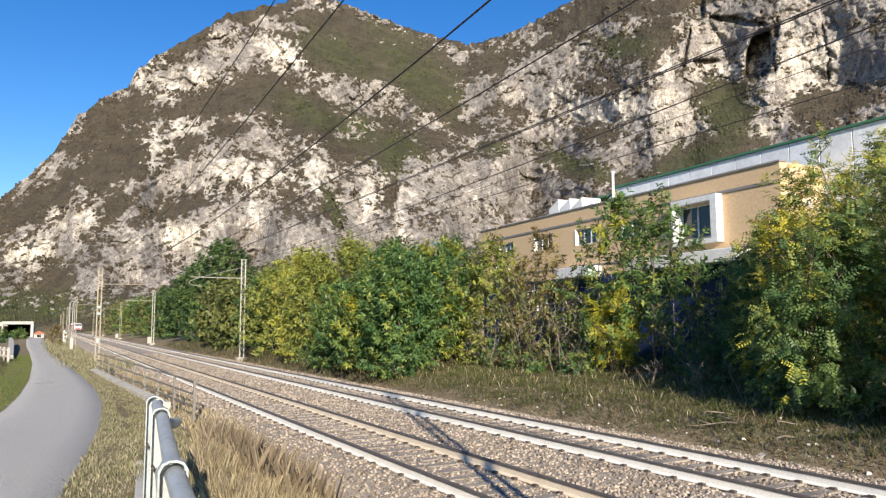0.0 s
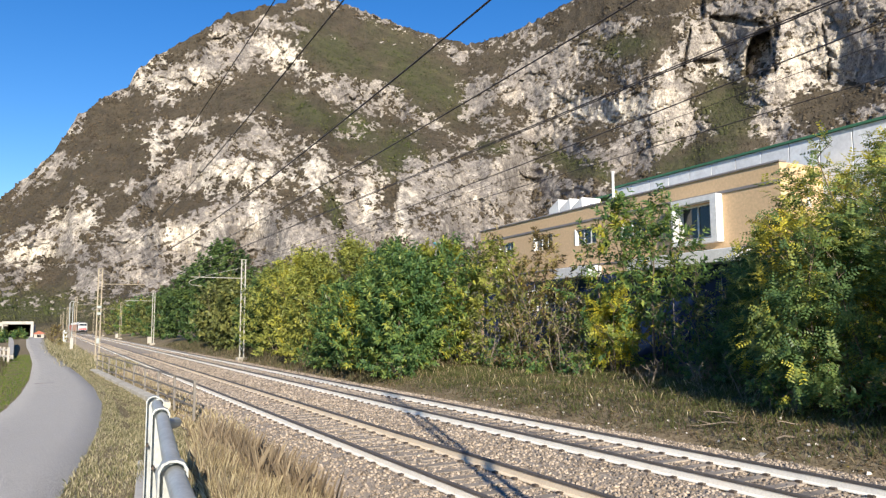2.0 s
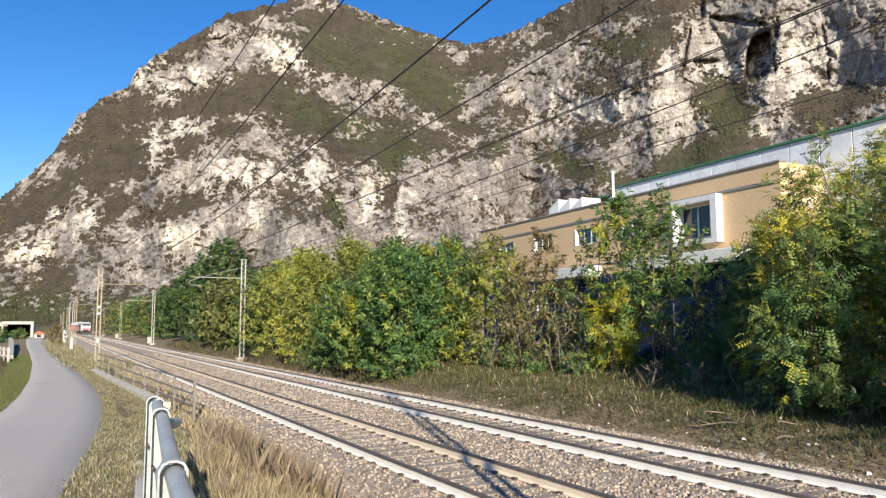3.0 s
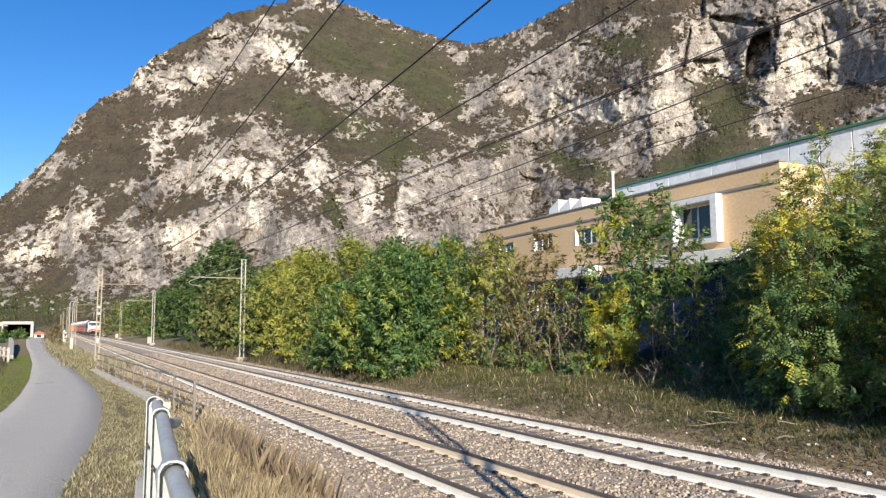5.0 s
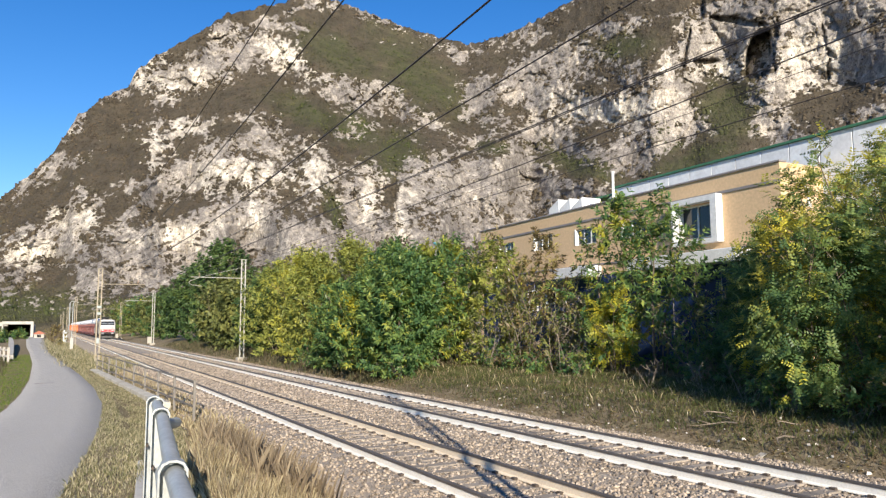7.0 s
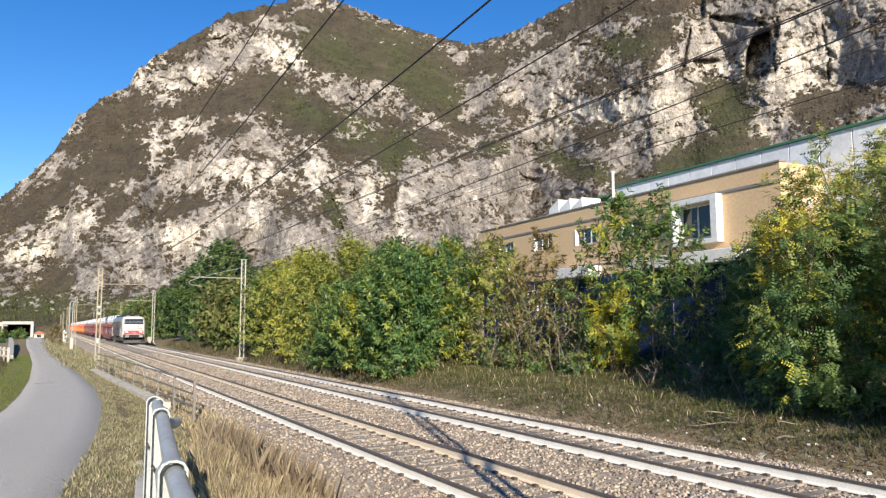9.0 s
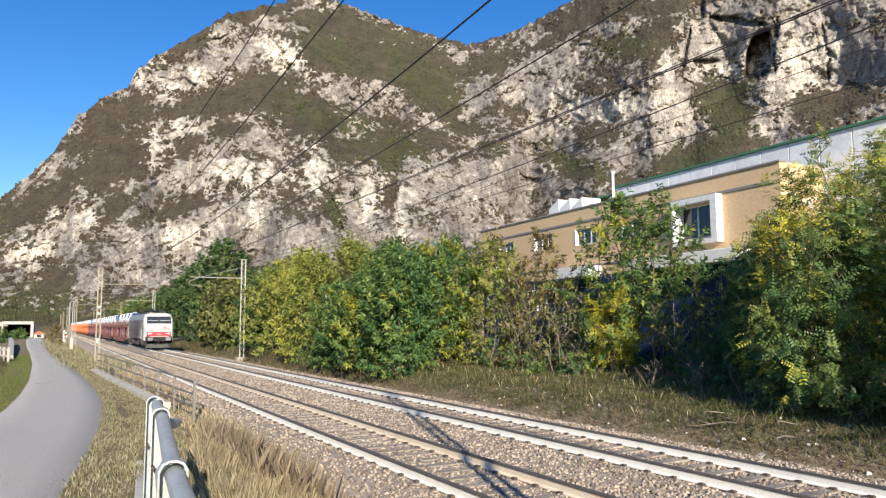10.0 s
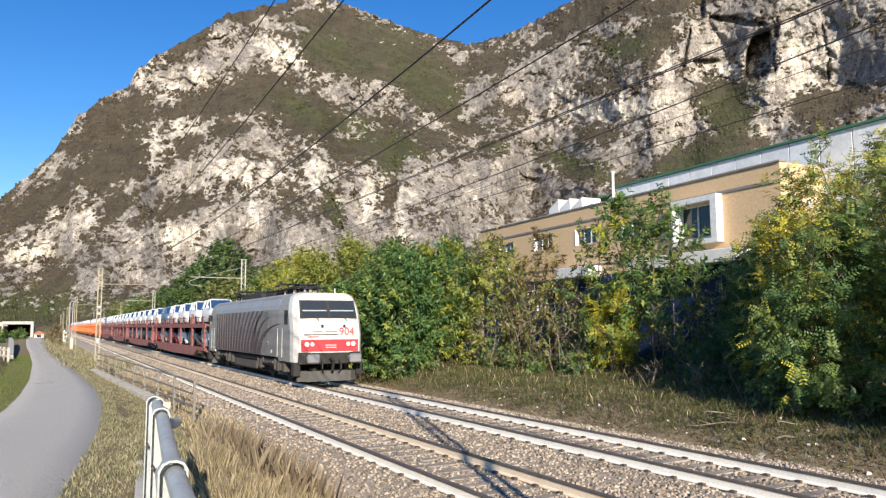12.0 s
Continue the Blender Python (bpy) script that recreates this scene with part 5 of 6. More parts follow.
def build_grass():
    def band(x0, x1, y0, y1, p=1.0):
        return lambda n: np.column_stack([x0 + (x1 - x0) * RNG.random(n), y0 + (y1 - y0) * RNG.random(n) ** p])

    def beside(table, a, b, y0, y1, p):
        def at(n):
            y = y0 + (y1 - y0) * RNG.random(n) ** p
            e = np.interp(y, *zip(*table))
            return np.column_stack([e + a + (b - a) * RNG.random(n), y])
        return at
    
    def slope(n):
        y = 5.5 + 13.5 * RNG.random(n) ** 1.3
        e = np.interp(y, [5.5, 11, 14, 19], [1.5, 1.9, 2.5, 3.3])
        return np.column_stack([e + (3.85 - e) * RNG.random(n) ** 1.25, y])
    blades("dry_grass", 52000, slope, 0.20, 0.0022, M["straw"], "tall straw-coloured dry grass on the embankment", "dry grass", 0.7, 0.09)
    blades("dry_grass", 22000, slope, 0.34, 0.0017, M["straw"], "thin straw-coloured dry grass on the embankment", "dry grass", 0.35, 0.06)
    blades("dead_weeds", 5000, slope, 0.36, 0.0022, M["dead_weed"], "thin brown dead weeds in the dry grass", "weeds", 0.5, 0.06)
    blades("verge_weeds", 5000, slope, 0.16, 0.004, M["verge"], "green-brown weeds in the dry grass", "weeds", 0.8, 0.1)
    blades("dry_grass", 9000, band(3.4, 4.4, 18, 80, 1.3), 0.22, 0.012, M["straw"], "tall straw-coloured dry grass on the embankment", "dry grass", 0.6, 0.15)
    blades("dead_weeds", 2200, band(2.7, 3.6, 10, 16), 0.62, 0.0025, M["dead_weed"], "clump of dark brown dead weeds in the dry grass", "weeds", 0.5, 0.12)
    blades("verge_grass", 60000, beside(PATH_R, -0.05, 1.9, 5, 50, 1.8), 0.085, 0.006, M["verge"], "short dry grass on the verge of the path", "grass", 0.8)
    blades("embankment_grass", 16000, beside(PATH_R, 0.3, 3.6, 50, 170, 1.5), 0.3, 0.022, M["verge"], "dry olive grass between the path and the track", "grass", 0.6, 0.4)
    blades("dry_stalks", 1500, band(14.6, 20.5, 12, 40, 1.0), 0.34, 0.003, M["straw"], "thin dry stalks standing on the bank", "weeds", 0.5)
    n = 26000
    xy = band(13.9, 22.0, 5, 40, 1.1)(n)
    p = np.column_stack([xy, [ground_z(a, b) + 0.015 for a, b in xy]])
    up = unit(np.array([0, 0, 1.0]) + RNG.normal(0, 0.35, (n, 3)))
    litter = new("leaf_litter", leaf_mesh(p, unit(np.cross(up, RNG.normal(0, 1, (n, 3)))), up, 0.085, M["leaf_litter"]))
    tagged(litter, "fallen brown leaves lying on the bank", "leaf litter", kind="stuff")
    blades("green_weeds", 20000, band(14.4, 20.0, 7, 36, 1.2), 0.2, 0.010, M["olive_weed"], "small green weeds on the bank", "weeds", 0.8, 0.22)
    blades("green_grass", 26000, beside(PATH_L, -2.2, -0.02, 12, 75, 1.5), 0.09, 0.012, M["grass"], "short green grass beside the path", "grass", 0.6)
    blades("roadside_weeds", 14000, beside(PATH_L, -6.0, -1.6, 12, 70, 1.3), 0.5, 0.012, M["bank"], "tall brown roadside weeds", "weeds", 0.5, 0.2)
    blades("bank_weeds", 30000, band(14.0, 20.5, 5, 36, 1.2), 0.15, 0.006, M["bank"], "low brown and olive weeds on the bank beyond the track", "weeds", 0.8, 0.3)
    blades("bank_weeds", 22000, band(14.0, 19, 34, 110, 1.4), 0.4, 0.016, M["bank"], "low brown and olive weeds on the bank beyond the track", "weeds", 0.6, 0.25)


build_trees()
# ---- the train: electric locomotive and double-deck car carriers, running towards the camera ----
NOSE = 28.0  # where the buffers stand at the end
M["loco_white"] = surf("loco_white", (0.47, 0.455, 0.44), (0.54, 0.525, 0.505), 1.0, 0.35, bump=0.02, dirt=(0.38, 0.35, 0.32))
M["loco_grey"] = surf("loco_grey", (0.20, 0.19, 0.187), (0.25, 0.238, 0.233), 0.8, 0.5, bump=0.02, dirt=(0.13, 0.118, 0.11))
M["loco_silver"] = surf("loco_silver", (0.23, 0.225, 0.22), (0.28, 0.273, 0.267), 0.8, 0.45, bump=0.02, dirt=(0.25, 0.235, 0.22))
M["bogie"] = surf("bogie_dirt", (0.045, 0.039, 0.035), (0.09, 0.078, 0.068), 2.0, 0.85, bump=0.2)
M["loco_roof"] = surf("loco_roof", (0.22, 0.25, 0.285), (0.28, 0.31, 0.34), 0.8, 0.5, bump=0.05, dirt=(0.3, 0.29, 0.28))
M["loco_stripe"] = surf("loco_stripe", (0.052, 0.034, 0.04), (0.075, 0.052, 0.058), 1.5, 0.45, bump=0.02)
M["loco_red"] = surf("loco_red", (0.44, 0.04, 0.05), (0.54, 0.06, 0.07), 1.5, 0.35, bump=0.02)
M["number_red"] = surf("number_red", (0.42, 0.07, 0.07), (0.5, 0.1, 0.1), 2, 0.5, bump=0)
M["under"] = surf("underframe_dirt", (0.014, 0.013, 0.012), (0.035, 0.031, 0.028), 2.0, 0.85, bump=0.2)
M["plow"] = surf("plow_grey", (0.06, 0.056, 0.053), (0.10, 0.094, 0.088), 2.0, 0.8)
M["rubber"] = surf("black_rubber", (0.012, 0.012, 0.013), (0.025, 0.025, 0.026), 3.0, 0.7)
M["shield"] = glass("windscreen", (0.03, 0.035, 0.042), 0.06)
M["blind"] = surf("sun_blind", (0.30, 0.32, 0.34), (0.36, 0.38, 0.40), 3.0, 0.6)
M["buffer"] = surf("buffer_plate", (0.20, 0.20, 0.21), (0.28, 0.28, 0.29), 3.0, 0.5, metal=0.4)
M["lamp"] = surf("headlamp", (0.85, 0.84, 0.80), (0.9, 0.9, 0.86), 3.0, 0.2, bump=0)
M["wag_red"] = surf("wagon_dark_red", (0.19, 0.06, 0.055), (0.28, 0.105, 0.092), 1.2, 0.7, dirt=(0.2, 0.11, 0.09))
M["wag_orange"] = surf("wagon_orange", (0.68, 0.16, 0.03), (0.78, 0.22, 0.05), 1.2, 0.65, dirt=(0.5, 0.17, 0.07))
M["wag_scarlet"] = surf("wagon_scarlet", (0.42, 0.06, 0.04), (0.52, 0.09, 0.06), 1.2, 0.65, dirt=(0.35, 0.12, 0.09))
M["car_white"] = surf("car_white_film", (0.76, 0.77, 0.79), (0.82, 0.83, 0.84), 1.5, 0.3, bump=0.0, vary=0.06)
M["car_blue"] = surf("car_steel_blue", (0.10, 0.15, 0.24), (0.14, 0.2, 0.3), 1.5, 0.3, bump=0.0)
M["car_red"] = surf("car_red", (0.42, 0.02, 0.02), (0.5, 0.03, 0.03), 1.5, 0.3, bump=0.0)
M["car_grey"] = surf("car_dark_grey", (0.06, 0.065, 0.075), (0.1, 0.105, 0.115), 1.5, 0.3, bump=0.0)
M["car_glass"] = glass("car_glass", (0.03, 0.07, 0.16), 0.12)
TRAIN, WHEELS = [], []


def face_y(z):
    """How far the cab front leans back at the height z."""
    return lerp_table([(0.9, 0.66), (1.25, 0.62), (1.95, 0.62), (2.5, 0.74), (3.35, 1.08), (3.6, 1.2), (3.72, 1.34)], z)


def half_w(z):
    return lerp_table([(0.9, 1.46), (1.2, 1.49), (2.9, 1.49), (3.25, 1.44), (3.5, 1.36), (3.64, 1.27), (3.72, 1.1)], z)


def build_loco():
    t = thing("locomotive", Matrix.Translation((FAR_X, NOSE, 0)), "white and grey electric locomotive with red front band and dark stripes", "locomotive")
    zs = [0.9, 1.2, 1.95, 2.5, 2.9, 3.1, 3.25, 3.38, 3.5, 3.6, 3.72]
    # machine room between the cabs
    ring = [(-half_w(z), max(z, 1.04)) for z in zs] + [(-0.5, 3.8), (0.5, 3.8)] + [(half_w(z), z) for z in reversed(zs)]
    ring[-1] = (half_w(1.0), 1.04)
    g = Geo()
    g.loft([[(x, y, z) for x, z in ring] for y in (3.0, 16.6)])
    body = part("body", g, M["loco_grey"], t, "grey machine-room body", smooth=True)
    # sloping roof shoulders, a shade bluer
    for s in (-1, 1):
        q = Geo()
        a, b = [(s * (half_w(3.06) + 0.004), 3.06), (s * (half_w(3.26) + 0.006), 3.26), (s * (half_w(3.5) + 0.006), 3.5), (s * (half_w(3.7) + 0.004), 3.71)], None
        q.loft([[(x, y, z) for x, z in a] + [(x - s * 0.03, y, z - 0.03) for x, z in reversed(a)] for y in (3.02, 16.58)])
        part("roof_shoulder", q, M["loco_roof"], body)
    for flip in (False, True):
        fix = (lambda p: (p[0], 19.58 - p[1], p[2])) if flip else (lambda p: p)
        g = Geo()
        rings = []
        for z in zs:
            w, yf = half_w(z), face_y(z)
            nw = w - 0.2
            rings.append([fix(p) for p in [(-w, 3.0, z), (-w, yf + 0.62, z), (-w + 0.05, yf + 0.3, z), (-nw, yf + 0.06, z), (-nw * 0.6, yf, z), (nw * 0.6, yf, z),
                                           (nw, yf + 0.06, z), (w - 0.05, yf + 0.3, z), (w, yf + 0.62, z), (w, 3.0, z)]])
        g.loft(rings)
        g.mi = [1 if f % 10 in (0, 8) and f < 100 else 0 for f in range(len(g.f))]
        cab = part("cab", g, [M["loco_white"], M["loco_silver"]], t, "driver's cab with white nose and silver sides")
        for s in (-1, 1):
            x = s * 1.502
            part("side_window", Geo().add([fix(p) for p in [(x, 1.6, 2.42), (x, 2.1, 2.42), (x, 2.1, 3.0), (x, 1.6, 3.0),
                                                            (x - s * 0.06, 1.6, 2.42), (x - s * 0.06, 2.1, 2.42), (x - s * 0.06, 2.1, 3.0), (x - s * 0.06, 1.6, 3.0)]],
                                          [(0, 1, 2, 3), (4, 5, 6, 7), (0, 1, 5, 4), (2, 3, 7, 6), (1, 2, 6, 5), (0, 3, 7, 4)]), M["shield"], cab)
            hy = [fix((s * 1.53, yy, 1.1))[1] for yy in (2.25, 2.95)]
            for yy in hy:
                part("handrail", Geo().tube((s * 1.53, yy, 1.05), (s * 1.53, yy, 2.25), 0.016, n=6), M["galv"], cab)
        # everything on the face is laid on the lean of the front
        def slab(x0, x1, z0, z1, out, thick=0.03, inset=0.0):
            q = Geo()
            y0, y1 = face_y(z0) - out, face_y(z1) - out
            pts = [(x0 + inset, y0, z0), (x1 - inset, y0, z0), (x1, y1, z1), (x0, y1, z1)]
            q.add([fix(p) for p in pts] + [fix((p[0], p[1] + thick, p[2])) for p in pts], [(0, 1, 2, 3), (4, 5, 6, 7), (0, 1, 5, 4), (2, 3, 7, 6), (1, 2, 6, 5), (0, 3, 7, 4)])
            return q
        part("windscreen_surround", slab(-1.17, 1.17, 2.66, 3.40, 0.012, 0.05, -0.04), M["rubber"], cab)
        for a, b in ((-1.12, -0.05), (0.05, 1.12)):
            ws = part("windscreen", slab(a, b, 2.72, 3.36, 0.022), M["shield"], cab)
            part("sun_blind", slab(a + 0.03, b - 0.03, 2.95, 3.00, 0.03, 0.01), M["blind"], ws)
        part("windscreen_pillar", slab(-0.06, 0.06, 2.67, 3.39, 0.035, 0.05), M["rubber"], cab)
        for a in (-0.45, 0.75):
            p0, p1 = (a, face_y(2.62) - 0.06, 2.55), (a - 0.18, face_y(2.8) - 0.06, 2.82)
            part("wiper", Geo().bar(fix(p0), fix(p1), 0.03, 0.03), M["rubber"], cab)
        for a in (-0.32, 0.62):
            part("wiper_pivot", Geo().box(a - 0.05, a + 0.05, *sorted((fix((0, face_y(2.35) - 0.03, 0))[1], fix((0, face_y(2.35) + 0.06, 0))[1])), 2.28, 2.4), M["rubber"], cab)
        part("red_band", slab(-1.2, 1.2, 1.33, 1.80, 0.012, 0.05), M["loco_red"], cab, "red front band")
        for s in (-1, 1):
            for dx, r in ((0.98, 0.10), (0.76, 0.085)):
                yy = face_y(1.6) - 0.02
                part("headlamp", Geo().tube(fix((s * dx, yy + 0.04, 1.62)), fix((s * dx, yy - 0.02, 1.62)), r, r * 0.9, 14), M["lamp"], cab)
        for z in (1.47, 1.56):
            part("vent_bar", slab(-0.2, 0.25, z, z + 0.035, 0.03, 0.03), M["loco_white"], cab)
        part("light_strip", slab(-1.1, 0.35, 1.98, 2.02, 0.008, 0.02), M["loco_stripe"], cab)
        # buffer beam, buffers, hook, plough
        y0, y1 = sorted((fix((0, 0.62, 0))[1], fix((0, 1.3, 0))[1]))
        beam = part("buffer_beam", Geo().rounded(-1.3, 1.3, y0, y1, 0.82, 1.3, 0.03), M["under"], t)
        for s in (-1, 1):
            x = s * 0.875
            part("buffer", Geo().tube(fix((x, 0.64, 1.06)), fix((x, 0.14, 1.06)), 0.13, 0.12, 12).rounded(x - 0.26, x + 0.26, *sorted((fix((0, 0.0, 0))[1], fix((0, 0.1, 0))[1])), 0.88, 1.24, 0.05),
                 M["buffer"], beam)
            part("brake_hose", Geo().pipe([fix(p) for p in [(s * 0.36, 0.62, 1.0), (s * 0.38, 0.42, 0.85), (s * 0.4, 0.4, 0.65), (s * 0.33, 0.5, 0.5)]], 0.03, 6), M["rubber"], beam)
            part("cab_step", Geo().rounded(s * 1.32 - 0.14, s * 1.32 + 0.14, *sorted((fix((0, 0.75, 0))[1], fix((0, 1.15, 0))[1])), 0.35, 0.9, 0.03), M["under"], beam)
        part("coupling_hook", Geo().pipe([fix(p) for p in [(0, 0.62, 1.03), (0, 0.3, 1.03), (0, 0.18, 0.95), (0, 0.24, 0.78), (0, 0.32, 0.6)]], 0.06, 8), M["under"], beam)
        g = Geo()
        g.loft([[fix(p) for p in [(-1.25, 0.95, z), (-0.9, 0.62, z), (0.9, 0.62, z), (1.25, 0.95, z), (1.25, 1.1, z), (-1.25, 1.1, z)]] for z in (0.14, 0.55)])
        part("snow_plough", g, M["plow"], beam)
    me = text_mesh("904", 0.44, M["number_red"])
    part("number", me, None, t, "red running number", at=pose(0.70, face_y(2.12) - 0.045, 2.12, 83, 0, 0))
    # dark lettering bars low on the nose
    for x0, x1, z in ((-0.72, -0.3, 2.1), (-0.2, 0.3, 2.1), (-0.95, -0.5, 1.9)):
        part("lettering_bar", Geo().box(x0, x1, face_y(z) - 0.012, face_y(z) + 0.02, z, z + 0.035), M["number_red"], t)
    # sides: ribs and the fan of stripes
    for s in (-1, 1):
        for k in range(9):
            z = 1.62 + k * 0.165
            part("rib", Geo().box(*sorted((s * 1.488, s * 1.512)), 4.6, 15.6, z, z + 0.05), M["loco_grey"], body)
        def ribbon(pts, w0, w1):
            g = Geo()
            n = len(pts)
            for i in range(n - 1):
                (ya, za), (yb, zb) = pts[i], pts[i + 1]
                wa, wb = w0 + (w1 - w0) * i / (n - 1), w0 + (w1 - w0) * (i + 1) / (n - 1)
                x0, x1 = s * 1.49, s * 1.516
                g.add([(x1, ya - wa, za), (x1, ya + wa, za), (x1, yb + wb, zb), (x1, yb - wb, zb), (x0, ya - wa, za), (x0, ya + wa, za), (x0, yb + wb, zb), (x0, yb - wb, zb)],
                      [(0, 1, 2, 3), (4, 5, 6, 7), (0, 3, 7, 4), (1, 2, 6, 5)])
            return g
        for k in range(14):
            yb = 15.8 - k * 0.62
            lean = max(0.0, (k - 5)) * 0.12
            pts = [(yb - lean * (q / 5) ** 2 * 2.2, 1.05 + q * 0.4) for q in range(6)]
            part("stripe", ribbon(pts, 0.235, 0.10), M["loco_stripe"], body)
        for k, (y0, reach, top, w) in enumerate(((7.2, 1.5, 2.95, 0.2), (6.8, 2.5, 2.75, 0.26), (6.2, 3.6, 2.45, 0.34))):
            pts = [(y0 - reach * (1 - math.cos(q / 6 * 1.5)), 1.05 + (top - 1.05) * math.sin(q / 6 * 1.5)) for q in range(7)]
            part("stripe", ribbon(pts, w, w * 0.45), M["loco_stripe"], body)
        part("works_plate", Geo().tube((s * 1.5, 4.0, 1.25), (s * 1.52, 4.0, 1.25), 0.1, 0.1, 12), M["loco_white"], body)
    # underframe and bogies
    part("underframe", Geo().rounded(-1.35, 1.35, 1.2, 18.4, 0.78, 0.95, 0.03), M["under"], t)
    part("transformer_tank", Geo().rounded(-1.28, 1.28, 7.4, 12.2, 0.3, 0.8, 0.08), M["bogie"], t)
    for yc in (4.85, 14.75):
        bg = part("bogie", Geo().rounded(-1.36, -1.12, yc - 2.0, yc + 2.0, 0.62, 0.85, 0.04).rounded(1.12, 1.36, yc - 2.0, yc + 2.0, 0.62, 0.85, 0.04)
                  .rounded(-1.1, 1.1, yc - 0.35, yc + 0.35, 0.55, 0.85, 0.04), M["bogie"], t)
        for s in (-1, 1):
            for dy in (-1.45, 1.45):
                part("axle_box", Geo().rounded(s * 1.3 - 0.12, s * 1.3 + 0.12, yc + dy - 0.22, yc + dy + 0.22, 0.42, 0.86, 0.05), M["bogie"], bg)
                part("spring", Geo().tube((s * 1.32, yc + dy + 0.42, 0.5), (s * 1.32, yc + dy + 0.42, 0.95), 0.11, n=10).tube((s * 1.32, yc + dy - 0.42, 0.5), (s * 1.32, yc + dy - 0.42, 0.95), 0.11, n=10), M["bogie"], bg)
            part("damper", Geo().tube((s * 1.42, yc - 0.9, 0.8), (s * 1.42, yc + 0.9, 0.72), 0.06, n=8), M["bogie"], bg)
            part("sand_box", Geo().rounded(s * 1.28 - 0.14, s * 1.28 + 0.14, yc - 2.6, yc - 2.15, 0.45, 0.85, 0.03), M["bogie"], bg)
        for dy in (-1.45, 1.45):
            g = Geo()
            for s in (-1, 1):
                g.tube((s * 0.69, 0, 0), (s * 0.815, 0, 0), 0.625, 0.61, 22)
                for q in range(6):
                    a = q * math.pi / 3
                    g.box(s * 0.815, s * 0.83, 0.3, 0.42, -0.05, 0.05, 0, Matrix.Rotation(a, 4, "X"))
            g.tube((-0.69, 0, 0), (0.69, 0, 0), 0.1, n=8)
            w = part("wheelset", g, M["under"], t, at=Matrix.Translation((0, yc + dy, 0.625)))
            WHEELS.append((w, yc + dy))
    # roof gear: cowls, rails and two lowered pantographs
    for y0, y1, w, h in ((6.6, 8.0, 0.75, 0.14), (8.4, 11.4, 0.9, 0.18), (11.8, 13.2, 0.75, 0.14)):
        part("roof_cowl", Geo().rounded(-w, w, y0, y1, 3.74, 3.8 + h, 0.04), M["under"], t)
    for yc, d in ((4.3, 1), (15.2, -1)):
        pf = part("pantograph", Geo().rounded(-0.6, 0.6, yc - 0.9 + d * 0.4, yc + 0.9 + d * 0.4, 3.98, 4.04, 0.02), M["rubber"], t)
        g = Geo()
        for s in (-1, 1):
            g.tube((s * 0.3, yc + d * 1.6, 4.08), (s * 0.35, yc - d * 0.6, 4.2), 0.035, n=6)
            g.tube((s * 0.35, yc - d * 0.6, 4.2), (s * 0.5, yc + d * 1.4, 4.26), 0.025, n=6)
        part("pantograph_arm", g, M["rubber"], pf)
        part("collector_strip", Geo().pipe([(-0.95, yc + d * 1.4, 4.16), (-0.7, yc + d * 1.4, 4.28), (0.7, yc + d * 1.4, 4.28), (0.95, yc + d * 1.4, 4.16)], 0.04, 6)
             .pipe([(-0.95, yc + d * 1.1, 4.16), (-0.7, yc + d * 1.1, 4.28), (0.7, yc + d * 1.1, 4.28), (0.95, yc + d * 1.1, 4.16)], 0.04, 6), M["rubber"], pf)
        for s in (-0.5, 0.5):
            for e in (-0.7, 0.7):
                part("roof_insulator", Geo().tube((s, yc + e + d * 0.4, 3.76), (s, yc + e + d * 0.4, 3.99), 0.09, 0.06, 8), M["insul"], pf)
    for x in (-0.62, -0.3, 0.3, 0.62):
        part("roof_rail", Geo().tube((x, 2.9, 4.02), (x, 16.4, 4.02), 0.028, n=6), M["rubber"], t)
    for k in range(17):
        y = 3.1 + k * 0.82
        part("roof_tie", Geo().tube((-0.7, y, 4.05), (0.7, y, 4.05), 0.022, n=6).tube((0.3 * (-1) ** k, y, 3.74), (0.3 * (-1) ** k, y + 0.2, 4.26), 0.035, n=6), M["rubber"], t)
    part("roof_busbar", Geo().pipe([(0.25, 5.5, 4.05), (0.25, 9.5, 4.12), (0.25, 14.2, 4.05)], 0.03, 6), M["rubber"], t)
    part("aerial", Geo().tube((0.7, 2.1, 3.72), (0.7, 2.1, 3.95), 0.02, n=6), M["white_trim"], t)
    part("horn", Geo().tube((-0.55, 2.0, 3.76), (-0.55, 1.6, 3.8), 0.03, 0.06, 8).tube((-0.75, 2.0, 3.76), (-0.75, 1.7, 3.8), 0.03, 0.06, 8), M["buffer"], t)
    TRAIN.append((t, 0.0))


